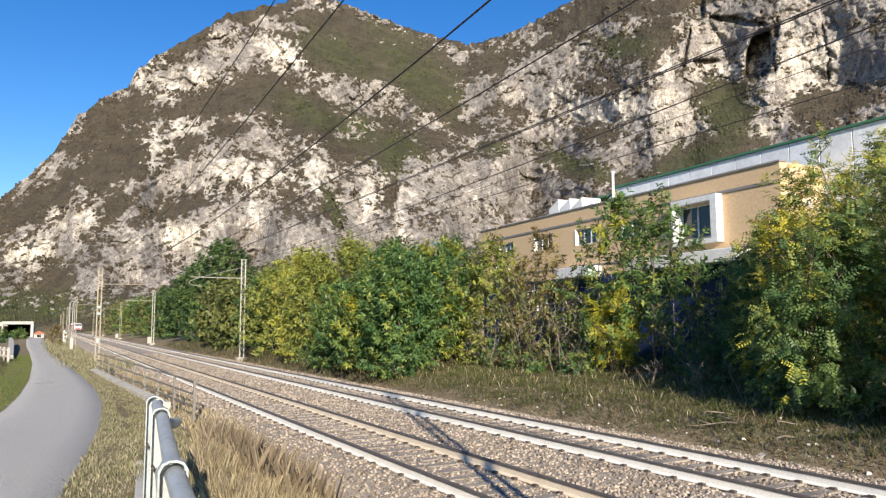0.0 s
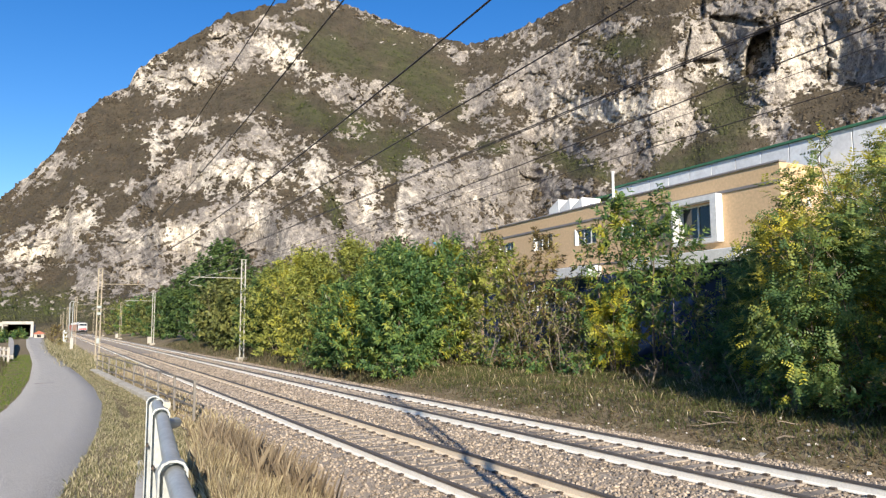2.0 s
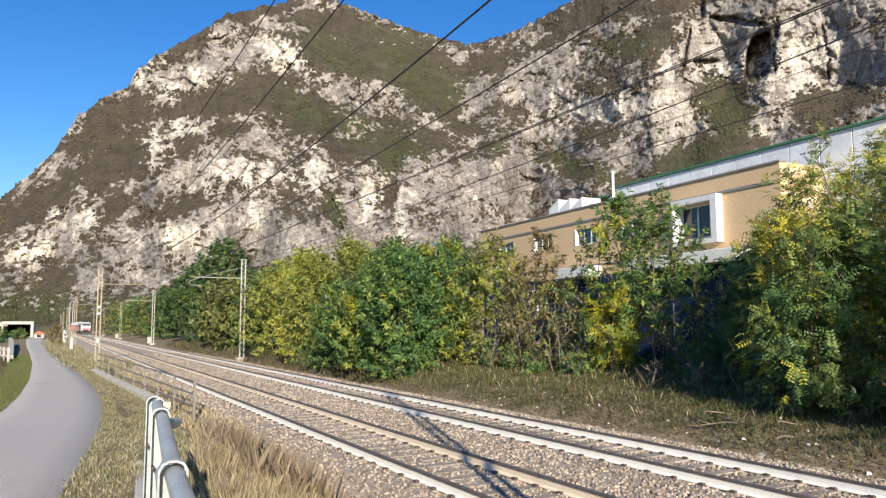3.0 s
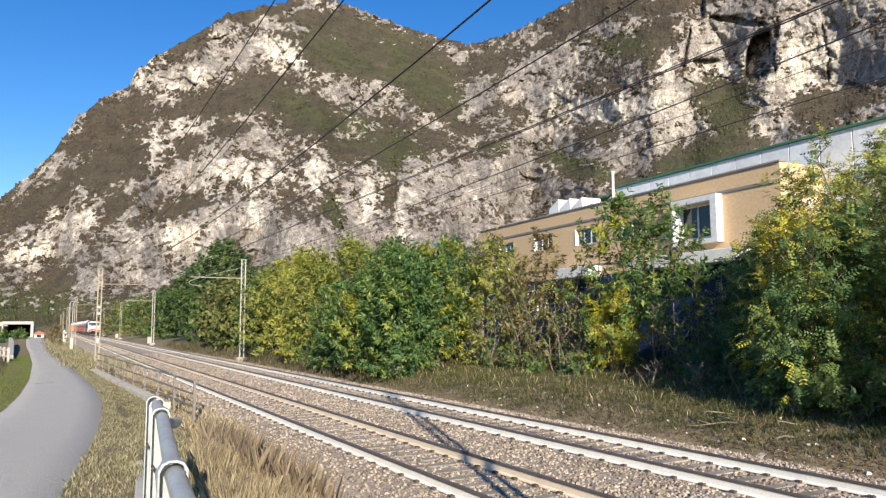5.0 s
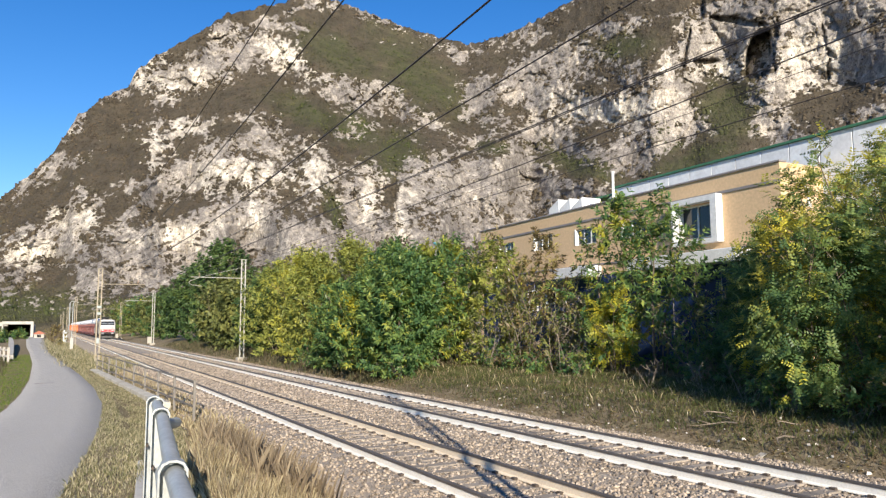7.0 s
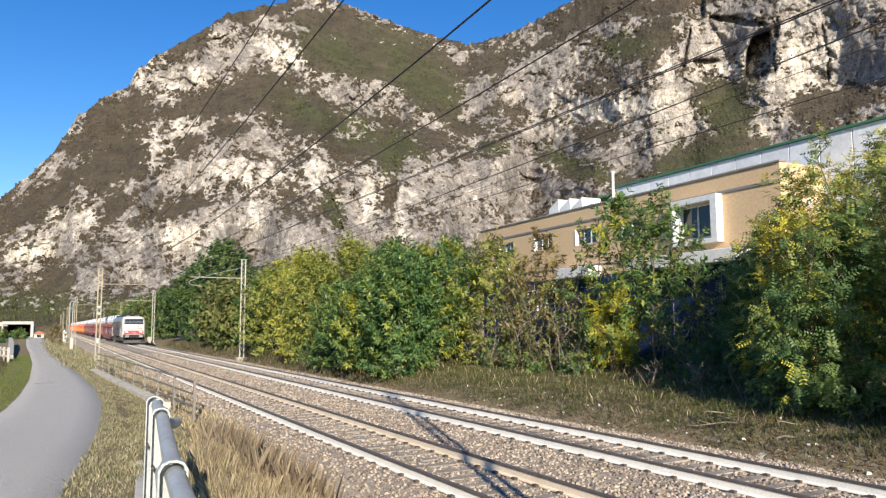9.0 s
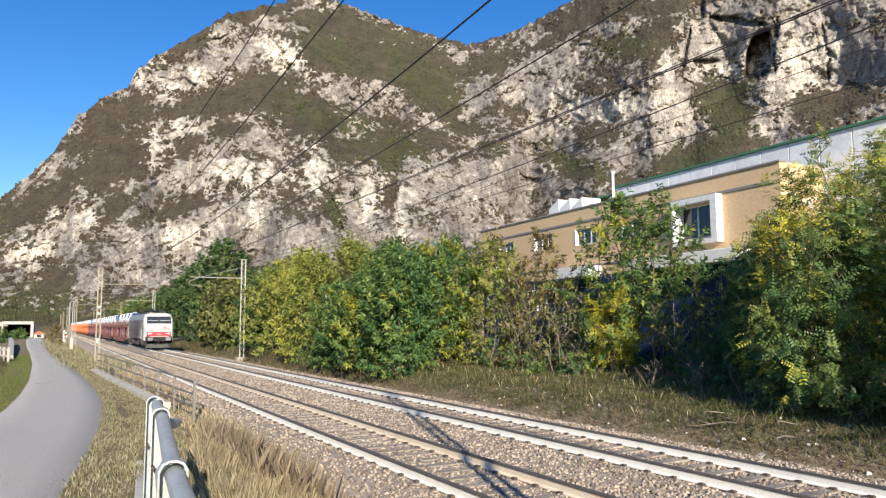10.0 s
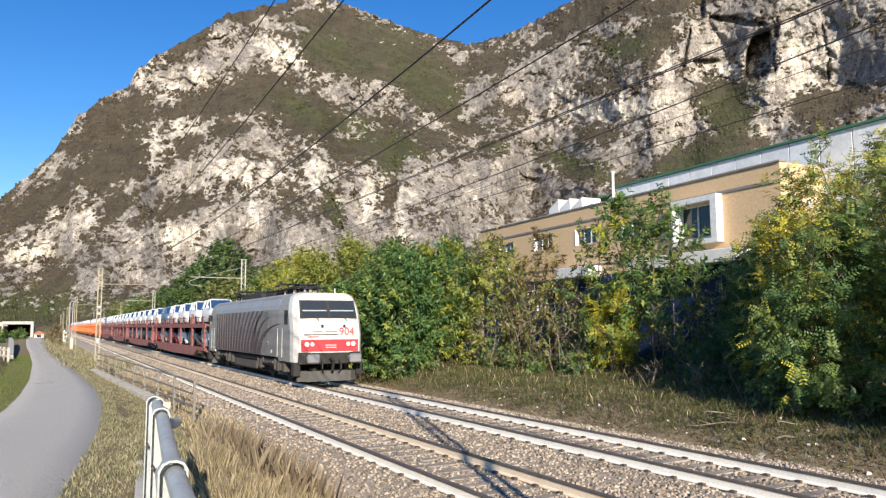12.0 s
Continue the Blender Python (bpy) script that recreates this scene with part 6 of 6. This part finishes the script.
def car_proto(paint, label):
    """A tall new hatchback, nose towards -y; the origin is on the ground under its middle."""
    t = thing("transported_car", Matrix.Translation((0, 0, -60)), label, "car", "new cars on the train")
    # lower body: nose, bonnet, belt line and tail as cross-sections along the length
    g = Geo()
    rings = []
    for y, z0, z1, w in ((-2.16, 0.42, 0.68, 0.6), (-2.08, 0.26, 0.86, 0.78), (-1.7, 0.22, 1.02, 0.87), (-1.05, 0.22, 1.12, 0.9), (0.3, 0.22, 1.14, 0.91), (1.6, 0.22, 1.16, 0.9),
                         (2.02, 0.26, 1.14, 0.84), (2.12, 0.42, 0.95, 0.72)):
        rings.append([(-w * 0.92, y, z0), (-w, y, z0 + 0.3 * (z1 - z0)), (-w, y, z0 + 0.75 * (z1 - z0)), (-w * 0.88, y, z1 - 0.02), (0, y, z1 + 0.02),
                      (w * 0.88, y, z1 - 0.02), (w, y, z0 + 0.75 * (z1 - z0)), (w, y, z0 + 0.3 * (z1 - z0)), (w * 0.92, y, z0)])
    g.loft(rings)
    part("car_body", g, paint, t, smooth=True)
    # glasshouse, with the roof and its pillars over it
    lo = [(-0.82, -1.15, 1.1), (0.82, -1.15, 1.1), (0.82, 2.0, 1.12), (-0.82, 2.0, 1.12)]
    hi = [(-0.64, 0.05, 1.68), (0.64, 0.05, 1.68), (0.64, 1.6, 1.66), (-0.64, 1.6, 1.66)]
    part("glasshouse", Geo().loft([lo, hi]), M["car_glass"], t)
    part("car_roof", Geo().loft([[(-0.68, -0.06, 1.62), (0.68, -0.06, 1.62), (0.68, 1.72, 1.6), (-0.68, 1.72, 1.6)], [(-0.62, 0.1, 1.71), (0.62, 0.1, 1.71), (0.62, 1.6, 1.69), (-0.62, 1.6, 1.69)],
                                 [(-0.48, 0.35, 1.77), (0.48, 0.35, 1.77), (0.48, 1.35, 1.75), (-0.48, 1.35, 1.75)]]), paint, t, smooth=True)
    for s in (-1, 1):
        part("pillar", Geo().bar((s * 0.83, -1.18, 1.1), (s * 0.65, 0.03, 1.69), 0.06, 0.06).bar((s * 0.84, 0.45, 1.1), (s * 0.68, 0.5, 1.68), 0.09, 0.03)
             .loft([[(s * 0.85, 1.35, 1.1), (s * 0.85, 2.03, 1.1), (s * 0.8, 2.03, 1.1), (s * 0.8, 1.35, 1.1)], [(s * 0.69, 1.5, 1.68), (s * 0.69, 1.78, 1.68), (s * 0.64, 1.78, 1.68), (s * 0.64, 1.5, 1.68)]]), paint, t)
        part("headlamp", Geo().rounded(s * 0.62 - 0.16, s * 0.62 + 0.16, -2.13, -1.95, 0.68, 0.82, 0.03), M["lamp"], t)
        part("mirror", Geo().rounded(s * 0.97 - 0.09, s * 0.97 + 0.09, -0.85, -0.7, 1.1, 1.24, 0.03), paint, t)
    part("grille", Geo().box(-0.5, 0.5, -2.17, -2.1, 0.42, 0.6), M["rubber"], t)
    me = Geo().tube((-0.1, 0, 0), (0.1, 0, 0), 0.33, 0.33, 12).mesh("car_wheel", M["rubber"])
    for sx in (-0.82, 0.82):
        for wy in (-1.32, 1.32):
            part("car_wheel", me, None, t, at=Matrix.Translation((sx, wy, 0.33)))
    return t


def wagon_proto(mat, label):
    t = thing("car_wagon", Matrix.Translation((0, 0, -80)), label, "wagon", "double-deck car carriers")
    L = 27.2
    g = Geo()
    # fish-bellied side sills and the lower floor
    for s in (-1, 1):
        x0, x1 = sorted((s * 1.28, s * 1.42))
        g.loft([[(x0, y, zb), (x1, y, zb), (x1, y, 1.02), (x0, y, 1.02)] for y, zb in ((0.3, 0.82), (3.2, 0.78), (4.4, 0.42), (13.6, 0.34), (22.8, 0.42), (24.0, 0.78), (L - 0.3, 0.82))])
    g.box(-1.3, 1.3, 0.3, L - 0.3, 0.72, 0.82)
    fr = part("frame", g, mat, t)
    dk = part("upper_deck", Geo().box(-1.38, 1.38, 0.5, L - 0.5, 2.36, 2.44).box(-1.44, -1.34, 0.3, L - 0.3, 2.26, 2.54).box(1.34, 1.44, 0.3, L - 0.3, 2.26, 2.54), mat, t)
    for s in (-1, 1):
        for y, w in ((0.6, 0.1), (5.2, 0.22), (10.3, 0.1), (15.4, 0.26), (20.0, 0.1), (24.8, 0.18), (L - 0.6, 0.1)):
            g = Geo()
            x0, x1 = sorted((s * 1.33, s * 1.45))
            tall = w > 0.15
            g.loft([[(x0, y - w, 1.0), (x1, y - w, 1.0), (x1, y + w, 1.0), (x0, y + w, 1.0)], [(x0, y - w * 0.6, 2.3), (x1, y - w * 0.6, 2.3), (x1, y + w * 0.6, 2.3), (x0, y + w * 0.6, 2.3)]])
            if tall:
                g.box(x0, x1, y - w * 0.6, y + w * 0.6, 2.54, 3.2)
            part("post", g, mat, t)
        g = Geo()
        for y in np.arange(1.2, L - 1, 1.55):
            g.box(*sorted((s * 1.38, s * 1.42)), y - 0.03, y + 0.03, 2.54, 2.95)
        g.box(*sorted((s * 1.385, s * 1.415)), 0.5, L - 0.5, 2.92, 2.97)
        part("deck_rail", g, mat, dk)
        g = Geo()
        for y0, y1 in ((0.6, 5.2), (15.4, 20.0), (20.0, 24.8)):
            g.bar((s * 1.39, y0, 1.05), (s * 1.39, y1, 1.75), 0.06, 0.06)
        part("brace", g, mat, t)
    wm = Geo()
    for s in (-1, 1):
        wm.tube((s * 0.69, 0, 0), (s * 0.82, 0, 0), 0.42, 0.41, 16)
    wm.tube((-0.69, 0, 0), (0.69, 0, 0), 0.08, n=6)
    wme = wm.mesh("wheelset", M["under"])
    for y in (1.9, L - 1.9):
        part("wheelset", wme, None, t, at=Matrix.Translation((0, y, 0.42)))
        for s in (-1, 1):
            part("axle_guard", Geo().box(s * 1.1 - 0.1, s * 1.1 + 0.1, y - 0.35, y + 0.35, 0.3, 0.75), M["under"], fr)
    part("coupler", Geo().tube((0, -0.25, 0.95), (0, 0.4, 0.95), 0.12, n=8), M["under"], fr)
    return t


def build_wagons():
    protos = [(wagon_proto(M["wag_red"], "dark red double-deck car carrier wagon with slanted posts"), 4),
              (wagon_proto(M["wag_orange"], "orange double-deck car carrier wagon"), 7),
              (wagon_proto(M["wag_scarlet"], "red double-deck car carrier wagon"), 8)]
    cars = [car_proto(M["car_white"], "new white car under protective film on the wagon deck"), car_proto(M["car_blue"], "new steel blue car on the wagon deck"),
            car_proto(M["car_grey"], "new dark grey car on the wagon deck"), car_proto(M["car_red"], "new red car on the wagon deck")]
    used = set()

    def place(ob, x, y, z, back):
        if ob not in used:
            used.add(ob)
            ob.matrix_basis = Matrix.Translation((x, y, z))
            c = ob
        else:
            c = copy_thing(ob, Matrix.Translation((x, y, z)))
        TRAIN.append((c, back))

    rnd = random.Random(4)
    back, k = 19.9, 0
    for proto, n in protos:
        for i in range(n):
            place(proto, FAR_X, NOSE + back, 0, back)
            for q in range(5):
                dy = 3.0 + q * 5.3
                place(cars[0] if rnd.random() < 0.86 else cars[1], FAR_X, NOSE + back + dy, 2.44, back + dy)
                if k < 9:
                    place(rnd.choice([cars[0], cars[1], cars[2], cars[2], cars[3]]), FAR_X, NOSE + back + dy, 0.82, back + dy)
            back += 27.3
            k += 1
# ---- beside the path ----
M["post_steel"] = surf("fence_steel", (0.15, 0.135, 0.12), (0.23, 0.21, 0.185), 3.0, 0.7, metal=0.2, dirt=(0.2, 0.13, 0.08))
M["white_stone"] = surf("pale_concrete", (0.40, 0.375, 0.335), (0.48, 0.455, 0.41), 1.2, 0.9, dirt=(0.3, 0.27, 0.22))
M["kerb"] = surf("weathered_kerb", (0.40, 0.365, 0.30), (0.60, 0.56, 0.48), 1.6, 0.9, bump=0.5, bscale=22, bdist=0.03, dirt=(0.26, 0.22, 0.16))
M["roof_tile"] = surf("red_roof", (0.32, 0.10, 0.06), (0.42, 0.15, 0.09), 3.0, 0.8)
M["wood"] = surf("weathered_wood", (0.34, 0.31, 0.27), (0.46, 0.42, 0.37), 3.0, 0.85, stretch=(1, 1, 0.2))


def build_parapet():
    """Galvanised barrier: channel posts with rounded heads, two tubes run through them."""
    t = thing("steel_parapet", Matrix.Identity(4), "galvanised steel barrier with rounded channel posts and thick tubes", "railing")
    pts = [(0.33, 0.6), (0.46, 2.4), (0.60, 4.15), (0.87, 6.8)]

    def post(x, y, z1, mt):
        a = pose(x, y, 0, 0, 0, -6)
        g = Geo()
        out = [(-0.075, 0.35), (-0.075, z1 - 0.05), (-0.055, z1 - 0.015), (-0.02, z1), (0.02, z1), (0.055, z1 - 0.015), (0.075, z1 - 0.05), (0.075, 0.35)]
        inn = [(u * 0.86, z if z < 0.5 else z - 0.012) for u, z in out]
        # a channel: rim and web
        for i in range(len(out) - 1):
            o0, o1, i0, i1 = out[i], out[i + 1], inn[i], inn[i + 1]
            q = [(o0[0], -0.05, o0[1]), (o1[0], -0.05, o1[1]), (i1[0], -0.05, i1[1]), (i0[0], -0.05, i0[1]), (o0[0], 0.05, o0[1]), (o1[0], 0.05, o1[1]), (i1[0], 0.05, i1[1]), (i0[0], 0.05, i0[1])]
            g.add([a @ Vector(p) for p in q], [(0, 1, 2, 3), (4, 5, 6, 7), (0, 1, 5, 4), (2, 3, 7, 6)])
        web = [(u, 0.045, z) for u, z in inn] + [(u, 0.052, z) for u, z in inn]
        n = len(inn)
        g.add([a @ Vector(p) for p in web], [tuple(range(n)), tuple(range(n, 2 * n))])
        p = part("post", g, mt, t)
        part("bolt", Geo().tube(a @ Vector((-0.05, -0.06, z1 - 0.5)), a @ Vector((-0.05, 0.06, z1 - 0.5)), 0.014, n=6), M["clip"], p)
        part("base_plate", Geo().rounded(-0.13, 0.13, -0.11, 0.11, 0.40, 0.47, 0.01, 0, a), mt, p)

    for x, y in pts:
        post(x, y, 1.67, M["galv"])
    post(0.99, 8.3, 1.64, M["galv"])
    for z, r in ((1.58, 0.052), (1.13, 0.045)):
        g = Geo()
        way = [Vector((x + 0.012, y, z)) for x, y in pts] + [Vector((0.97, 7.9, z))]
        for a, b in zip(way, way[1:]):
            g.tube(a, b, r, r, 18)
        part("tube", g, M["galv"], t, smooth=True)
    part("open_tube_end", Geo().tube((1.03, 8.2, 1.57), (1.03, 8.6, 1.57), 0.052, n=16), M["galv"], t)
    # black disc on the capped end paints the shaded hollow of the tube
    part("dark_bore_disc", Geo().tube((1.03, 8.19, 1.57), (1.03, 8.21, 1.57), 0.035, n=16), M["rubber"], t)
    part("side_tube", Geo().tube((0.92, 6.9, 1.5), (1.1, 7.5, 1.45), 0.05, n=14), M["galv"], t)
    # concrete strip that carries it
    k = thing("parapet_footing", Matrix.Identity(4), "weathered concrete strip under the steel barrier", "kerb")
    g = Geo()
    g.loft([[(x - 0.2, y, 0.1), (x + 0.2, y, 0.1), (x + 0.2, y, 0.5), (x - 0.2, y, 0.5)] for x, y in ((0.3, 0), (0.87, 6.8), (1.1, 8.97), (1.36, 11.3))])
    part("strip", g, M["white_stone"], k, bevel=0.02)


def build_fence():
    t = thing("trackside_fence", Matrix.Identity(4), "weathered steel fence with angle posts and three rails by the track", "fence")

    def at(k):
        y = 22.6 + k * 26.5
        return Vector((3.80 - 1.23 * k, y, -0.28))
    n = 10
    for i in range(n):
        p = at(i / (n - 1))
        g = Geo()
        g.box(-0.035, 0.035, -0.004, 0.004, -0.1, 1.06).box(-0.035, -0.027, 0, 0.06, -0.1, 1.06)
        part("post", g, M["post_steel"], t, at=Matrix.Translation(p))
    for z in (1.03, 0.66, 0.3):
        part("rail", Geo().bar(at(0) + Vector((0, 0, z)), at(1) + Vector((0, 0, z)), 0.03, 0.05), M["post_steel"], t)
    k = thing("concrete_kerb", Matrix.Identity(4), "pale concrete kerb under the trackside fence", "kerb")
    g = Geo()
    g.loft([[(at(q).x - 0.34, at(q).y, -0.6), (at(q).x + 0.05, at(q).y, -0.6), (at(q).x + 0.05, at(q).y, -0.16), (at(q).x - 0.34, at(q).y, -0.16)] for q in (0.14, 0.3, 0.5, 0.7, 1)])
    part("strip", g, M["kerb"], k, bevel=0.02)


def build_far_left():
    # concrete overpass
    t = thing("overpass", Matrix.Translation((-9, 205, 0)), "pale concrete overpass on columns above the path", "bridge")
    part("deck", Geo().box(-26, 0, -1.5, 5, 2.6, 3.1), M["white_stone"], t)
    part("portal", Geo().box(-1.2, 5.4, -2, 5, 3.0, 3.7).box(4.8, 5.4, -2, 5, -0.5, 3.0), M["white_stone"], t)
    # sides, roof and dark brown back added only to keep the opening dark
    part("shading_side", Geo().box(-1.2, -0.9, -1.9, 26, -0.6, 3.0).box(4.8, 5.38, 5.0, 26, -0.6, 3.0), M["white_stone"], t)
    part("shading_roof", Geo().box(-0.9, 4.8, 5.0, 26, 3.0, 3.5), M["white_stone"], t)
    part("dark_backdrop", Geo().box(-0.9, 4.8, 25.6, 26, -0.6, 3.0), M["bark"], t)
    for x in (-22, -18.4, -15, -11.8, -8.6, -6.4, -5.0, -3.6, -2.3, -1.0):
        part("column", Geo().box(x - 0.2, x + 0.2, -1.2, 1.0, -1.0, 2.6), M["white_stone"], t)
    part("parapet", Geo().box(-26, -1.2, -1.6, -1.4, 3.1, 3.5), M["white_stone"], t)
    h = thing("house", Matrix.Translation((-2.2, 190, -0.2)), "small house with a red tiled roof", "house")
    part("wall", Geo().box(-1.0, 1.0, -1, 3, 0, 1.0), M["white_stone"], h)
    part("roof", Geo().loft([[(-1.3, y, 1.0), (1.3, y, 1.0), (0, y, 1.7)] for y in (-1.3, 3.3)]), M["roof_tile"], h)
    part("window", Geo().box(-0.4, 0.4, -1.03, -1.0, 0.3, 0.8), M["pane"], h)
    # parapet wall and rail left of the path
    w = thing("path_wall", Matrix.Identity(4), "pale concrete wall at the edge of the path", "wall")
    g = Geo()
    g.loft([[(x - 0.3, y, -0.5), (x + 0.1, y, -0.5), (x + 0.1, y, z), (x - 0.3, y, z)] for x, y, z in ((-2.6, 68, 0.15), (-3.6, 95, 0.7), (-4.8, 120, 0.9))])
    part("wall", g, M["white_stone"], w)
    f = thing("wooden_barrier", Matrix.Translation((-2.6, 62, -0.2)), "grey wooden barrier beside the path", "fence")
    for k in range(6):
        part("post", Geo().box(-0.08, 0.08, -0.08, 0.08, 0, 1.1), M["wood"], f, at=Matrix.Translation((-0.35 * k, k * 1.6, 0)))
    for z in (0.45, 0.9):
        part("rail", Geo().bar((0, 0, z), (-1.75, 8, z), 0.08, 0.14), M["wood"], f)
    # concrete and open ground as one slab, sunlit brightness put into its pale colour
    s = thing("pale_slab", Matrix.Translation((-5.2, 66, -0.5)), "pale slab for concrete and sunlit ground in the field", "slab")
    part("slab", Geo().rounded(-6, 1.6, -5, 9, -0.2, 0.25, 0.05), M["white_stone"], s)
    for x, y, hh in ((2.9, 146, 7.0), (3.9, 168, 7.6)):
        p = thing("lamp_pole", Matrix.Translation((x, y, -0.2)), "grey pole with a bent top beside the railway", "pole", "poles by the railway")
        part("pole", Geo().tube((0, 0, 0), (0, 0, hh - 0.3), 0.09, 0.07, 8), M["galv"], p)
        part("bent_top", Geo().pipe([(0, 0, hh - 0.3), (0.15, 0, hh), (0.6, 0, hh + 0.1), (0.95, 0, hh - 0.1)], 0.06, 6), M["galv"], p)
    c = thing("equipment_cabinet", Matrix.Translation((2.5, 138, -0.3)), "silver grey trackside equipment cabinet", "cabinet")
    part("casing", Geo().rounded(-0.6, 0.6, -0.4, 0.4, 0, 2.2, 0.05), M["post_steel"], c)
    part("door", Geo().box(-0.6, -0.02, -0.43, -0.4, 0.15, 2.1), M["galv"], c)
    m = thing("marker_post", Matrix.Translation((2.25, 96, -0.3)), "white kilometre marker post by the track", "marker post")
    part("post", Geo().rounded(-0.18, 0.18, -0.1, 0.1, 0, 1.4, 0.04), M["white_stone"], m)
    # thin dark strip laid slantwise just above the asphalt
    k = thing("tar_seam", Matrix.Translation((-0.13, 35.4, lerp_table(PATH_Z, 35.4) + 0.048)), "short dark strip across the path", "road mark")
    part("strip_box", Geo().box(-0.36, 0.36, -0.09, 0.09, -0.03, 0.006, 0, pose(0, 0, 0, 0, 0, 20)), M["band"], k)
    for x, y in ((14.2, 128), (13.9, 190)):
        b = thing("signal_box", Matrix.Translation((x, y, -0.4)), "pale trackside signal box", "cabinet", "trackside boxes")
        part("casing", Geo().rounded(-0.3, 0.3, -0.25, 0.25, 0, 1.1, 0.05), M["concrete"], b)
    r = thing("stone_slab", Matrix.Translation((3.65, 12.5, -0.5)), "broken pale concrete slab in the dry grass", "slab")
    part("slab", Geo().rounded(-0.38, 0.38, -0.3, 0.35, 0, 0.14, 0.05, 0, pose(0, 0, 0, 4, -6, 20)), M["white_stone"], r)
    r = thing("cable_cover", Matrix.Translation((14.2, 12.4, -0.92)), "flat concrete cable cover beside the ballast", "slab")
    part("slab", Geo().rounded(-0.28, 0.28, -1.2, 1.2, 0.28, 0.44, 0.03, 0, pose(0, 0, 0, 0, -16, -4)), M["concrete"], r)
    tree(0.8, 116, 2.6, 1.3, M["leaf_dry"], 1500, "dark brown bush beside the path", 41, 4, 0.2, True, category="bush", name="bush", group="")
    tree(-8.5, 150, 1.7, 2.6, M["leaf_green"], 2500, "green bush below the overpass", 42, 4, 0.3, category="bush", name="bush", group="")
    tree(-5.6, 176, 1.8, 1.8, M["leaf_green"], 1600, "olive bush below the overpass", 43, 4, 0.3, category="bush", name="bush", group="")


build_parapet()
build_fence()
build_far_left()
# ---- the running order: pieces of the permanent way last ----
build_bed()
build_stones()
build_debris()
build_grass()
build_track(NEAR_X, M["rail"], M["rail_rust"], "railway track with white-washed and tan rails on concrete sleepers")
build_track(FAR_X, M["rail"], M["rail"], "railway track with white-washed rails on concrete sleepers")
build_loco()
build_wagons()


def to_go(t):
    """Metres still to run at the time t: 24.4 m/s at the start, slowly gathering speed."""
    return 24.4 * (12.0 - t) + 0.1075 * (144.0 - t * t)


def motions():
    """The train runs down the far track; the locomotive's wheels roll."""
    times = [0.0, 0.1] + [float(k) for k in range(1, 12)] + [11.9, 12.0]
    for ob, back in TRAIN:
        z = ob.matrix_basis.translation.z
        walk(ob, [(t, Matrix.Translation((FAR_X, NOSE + back + to_go(t), z))) for t in times])
    for ob, y in WHEELS:
        walk(ob, [(k / 30, Matrix.Translation((0, y, 0.625)) @ Matrix.Rotation((to_go(0) - to_go(k / 30)) / 0.625, 4, "X")) for k in range(361)])


motions()
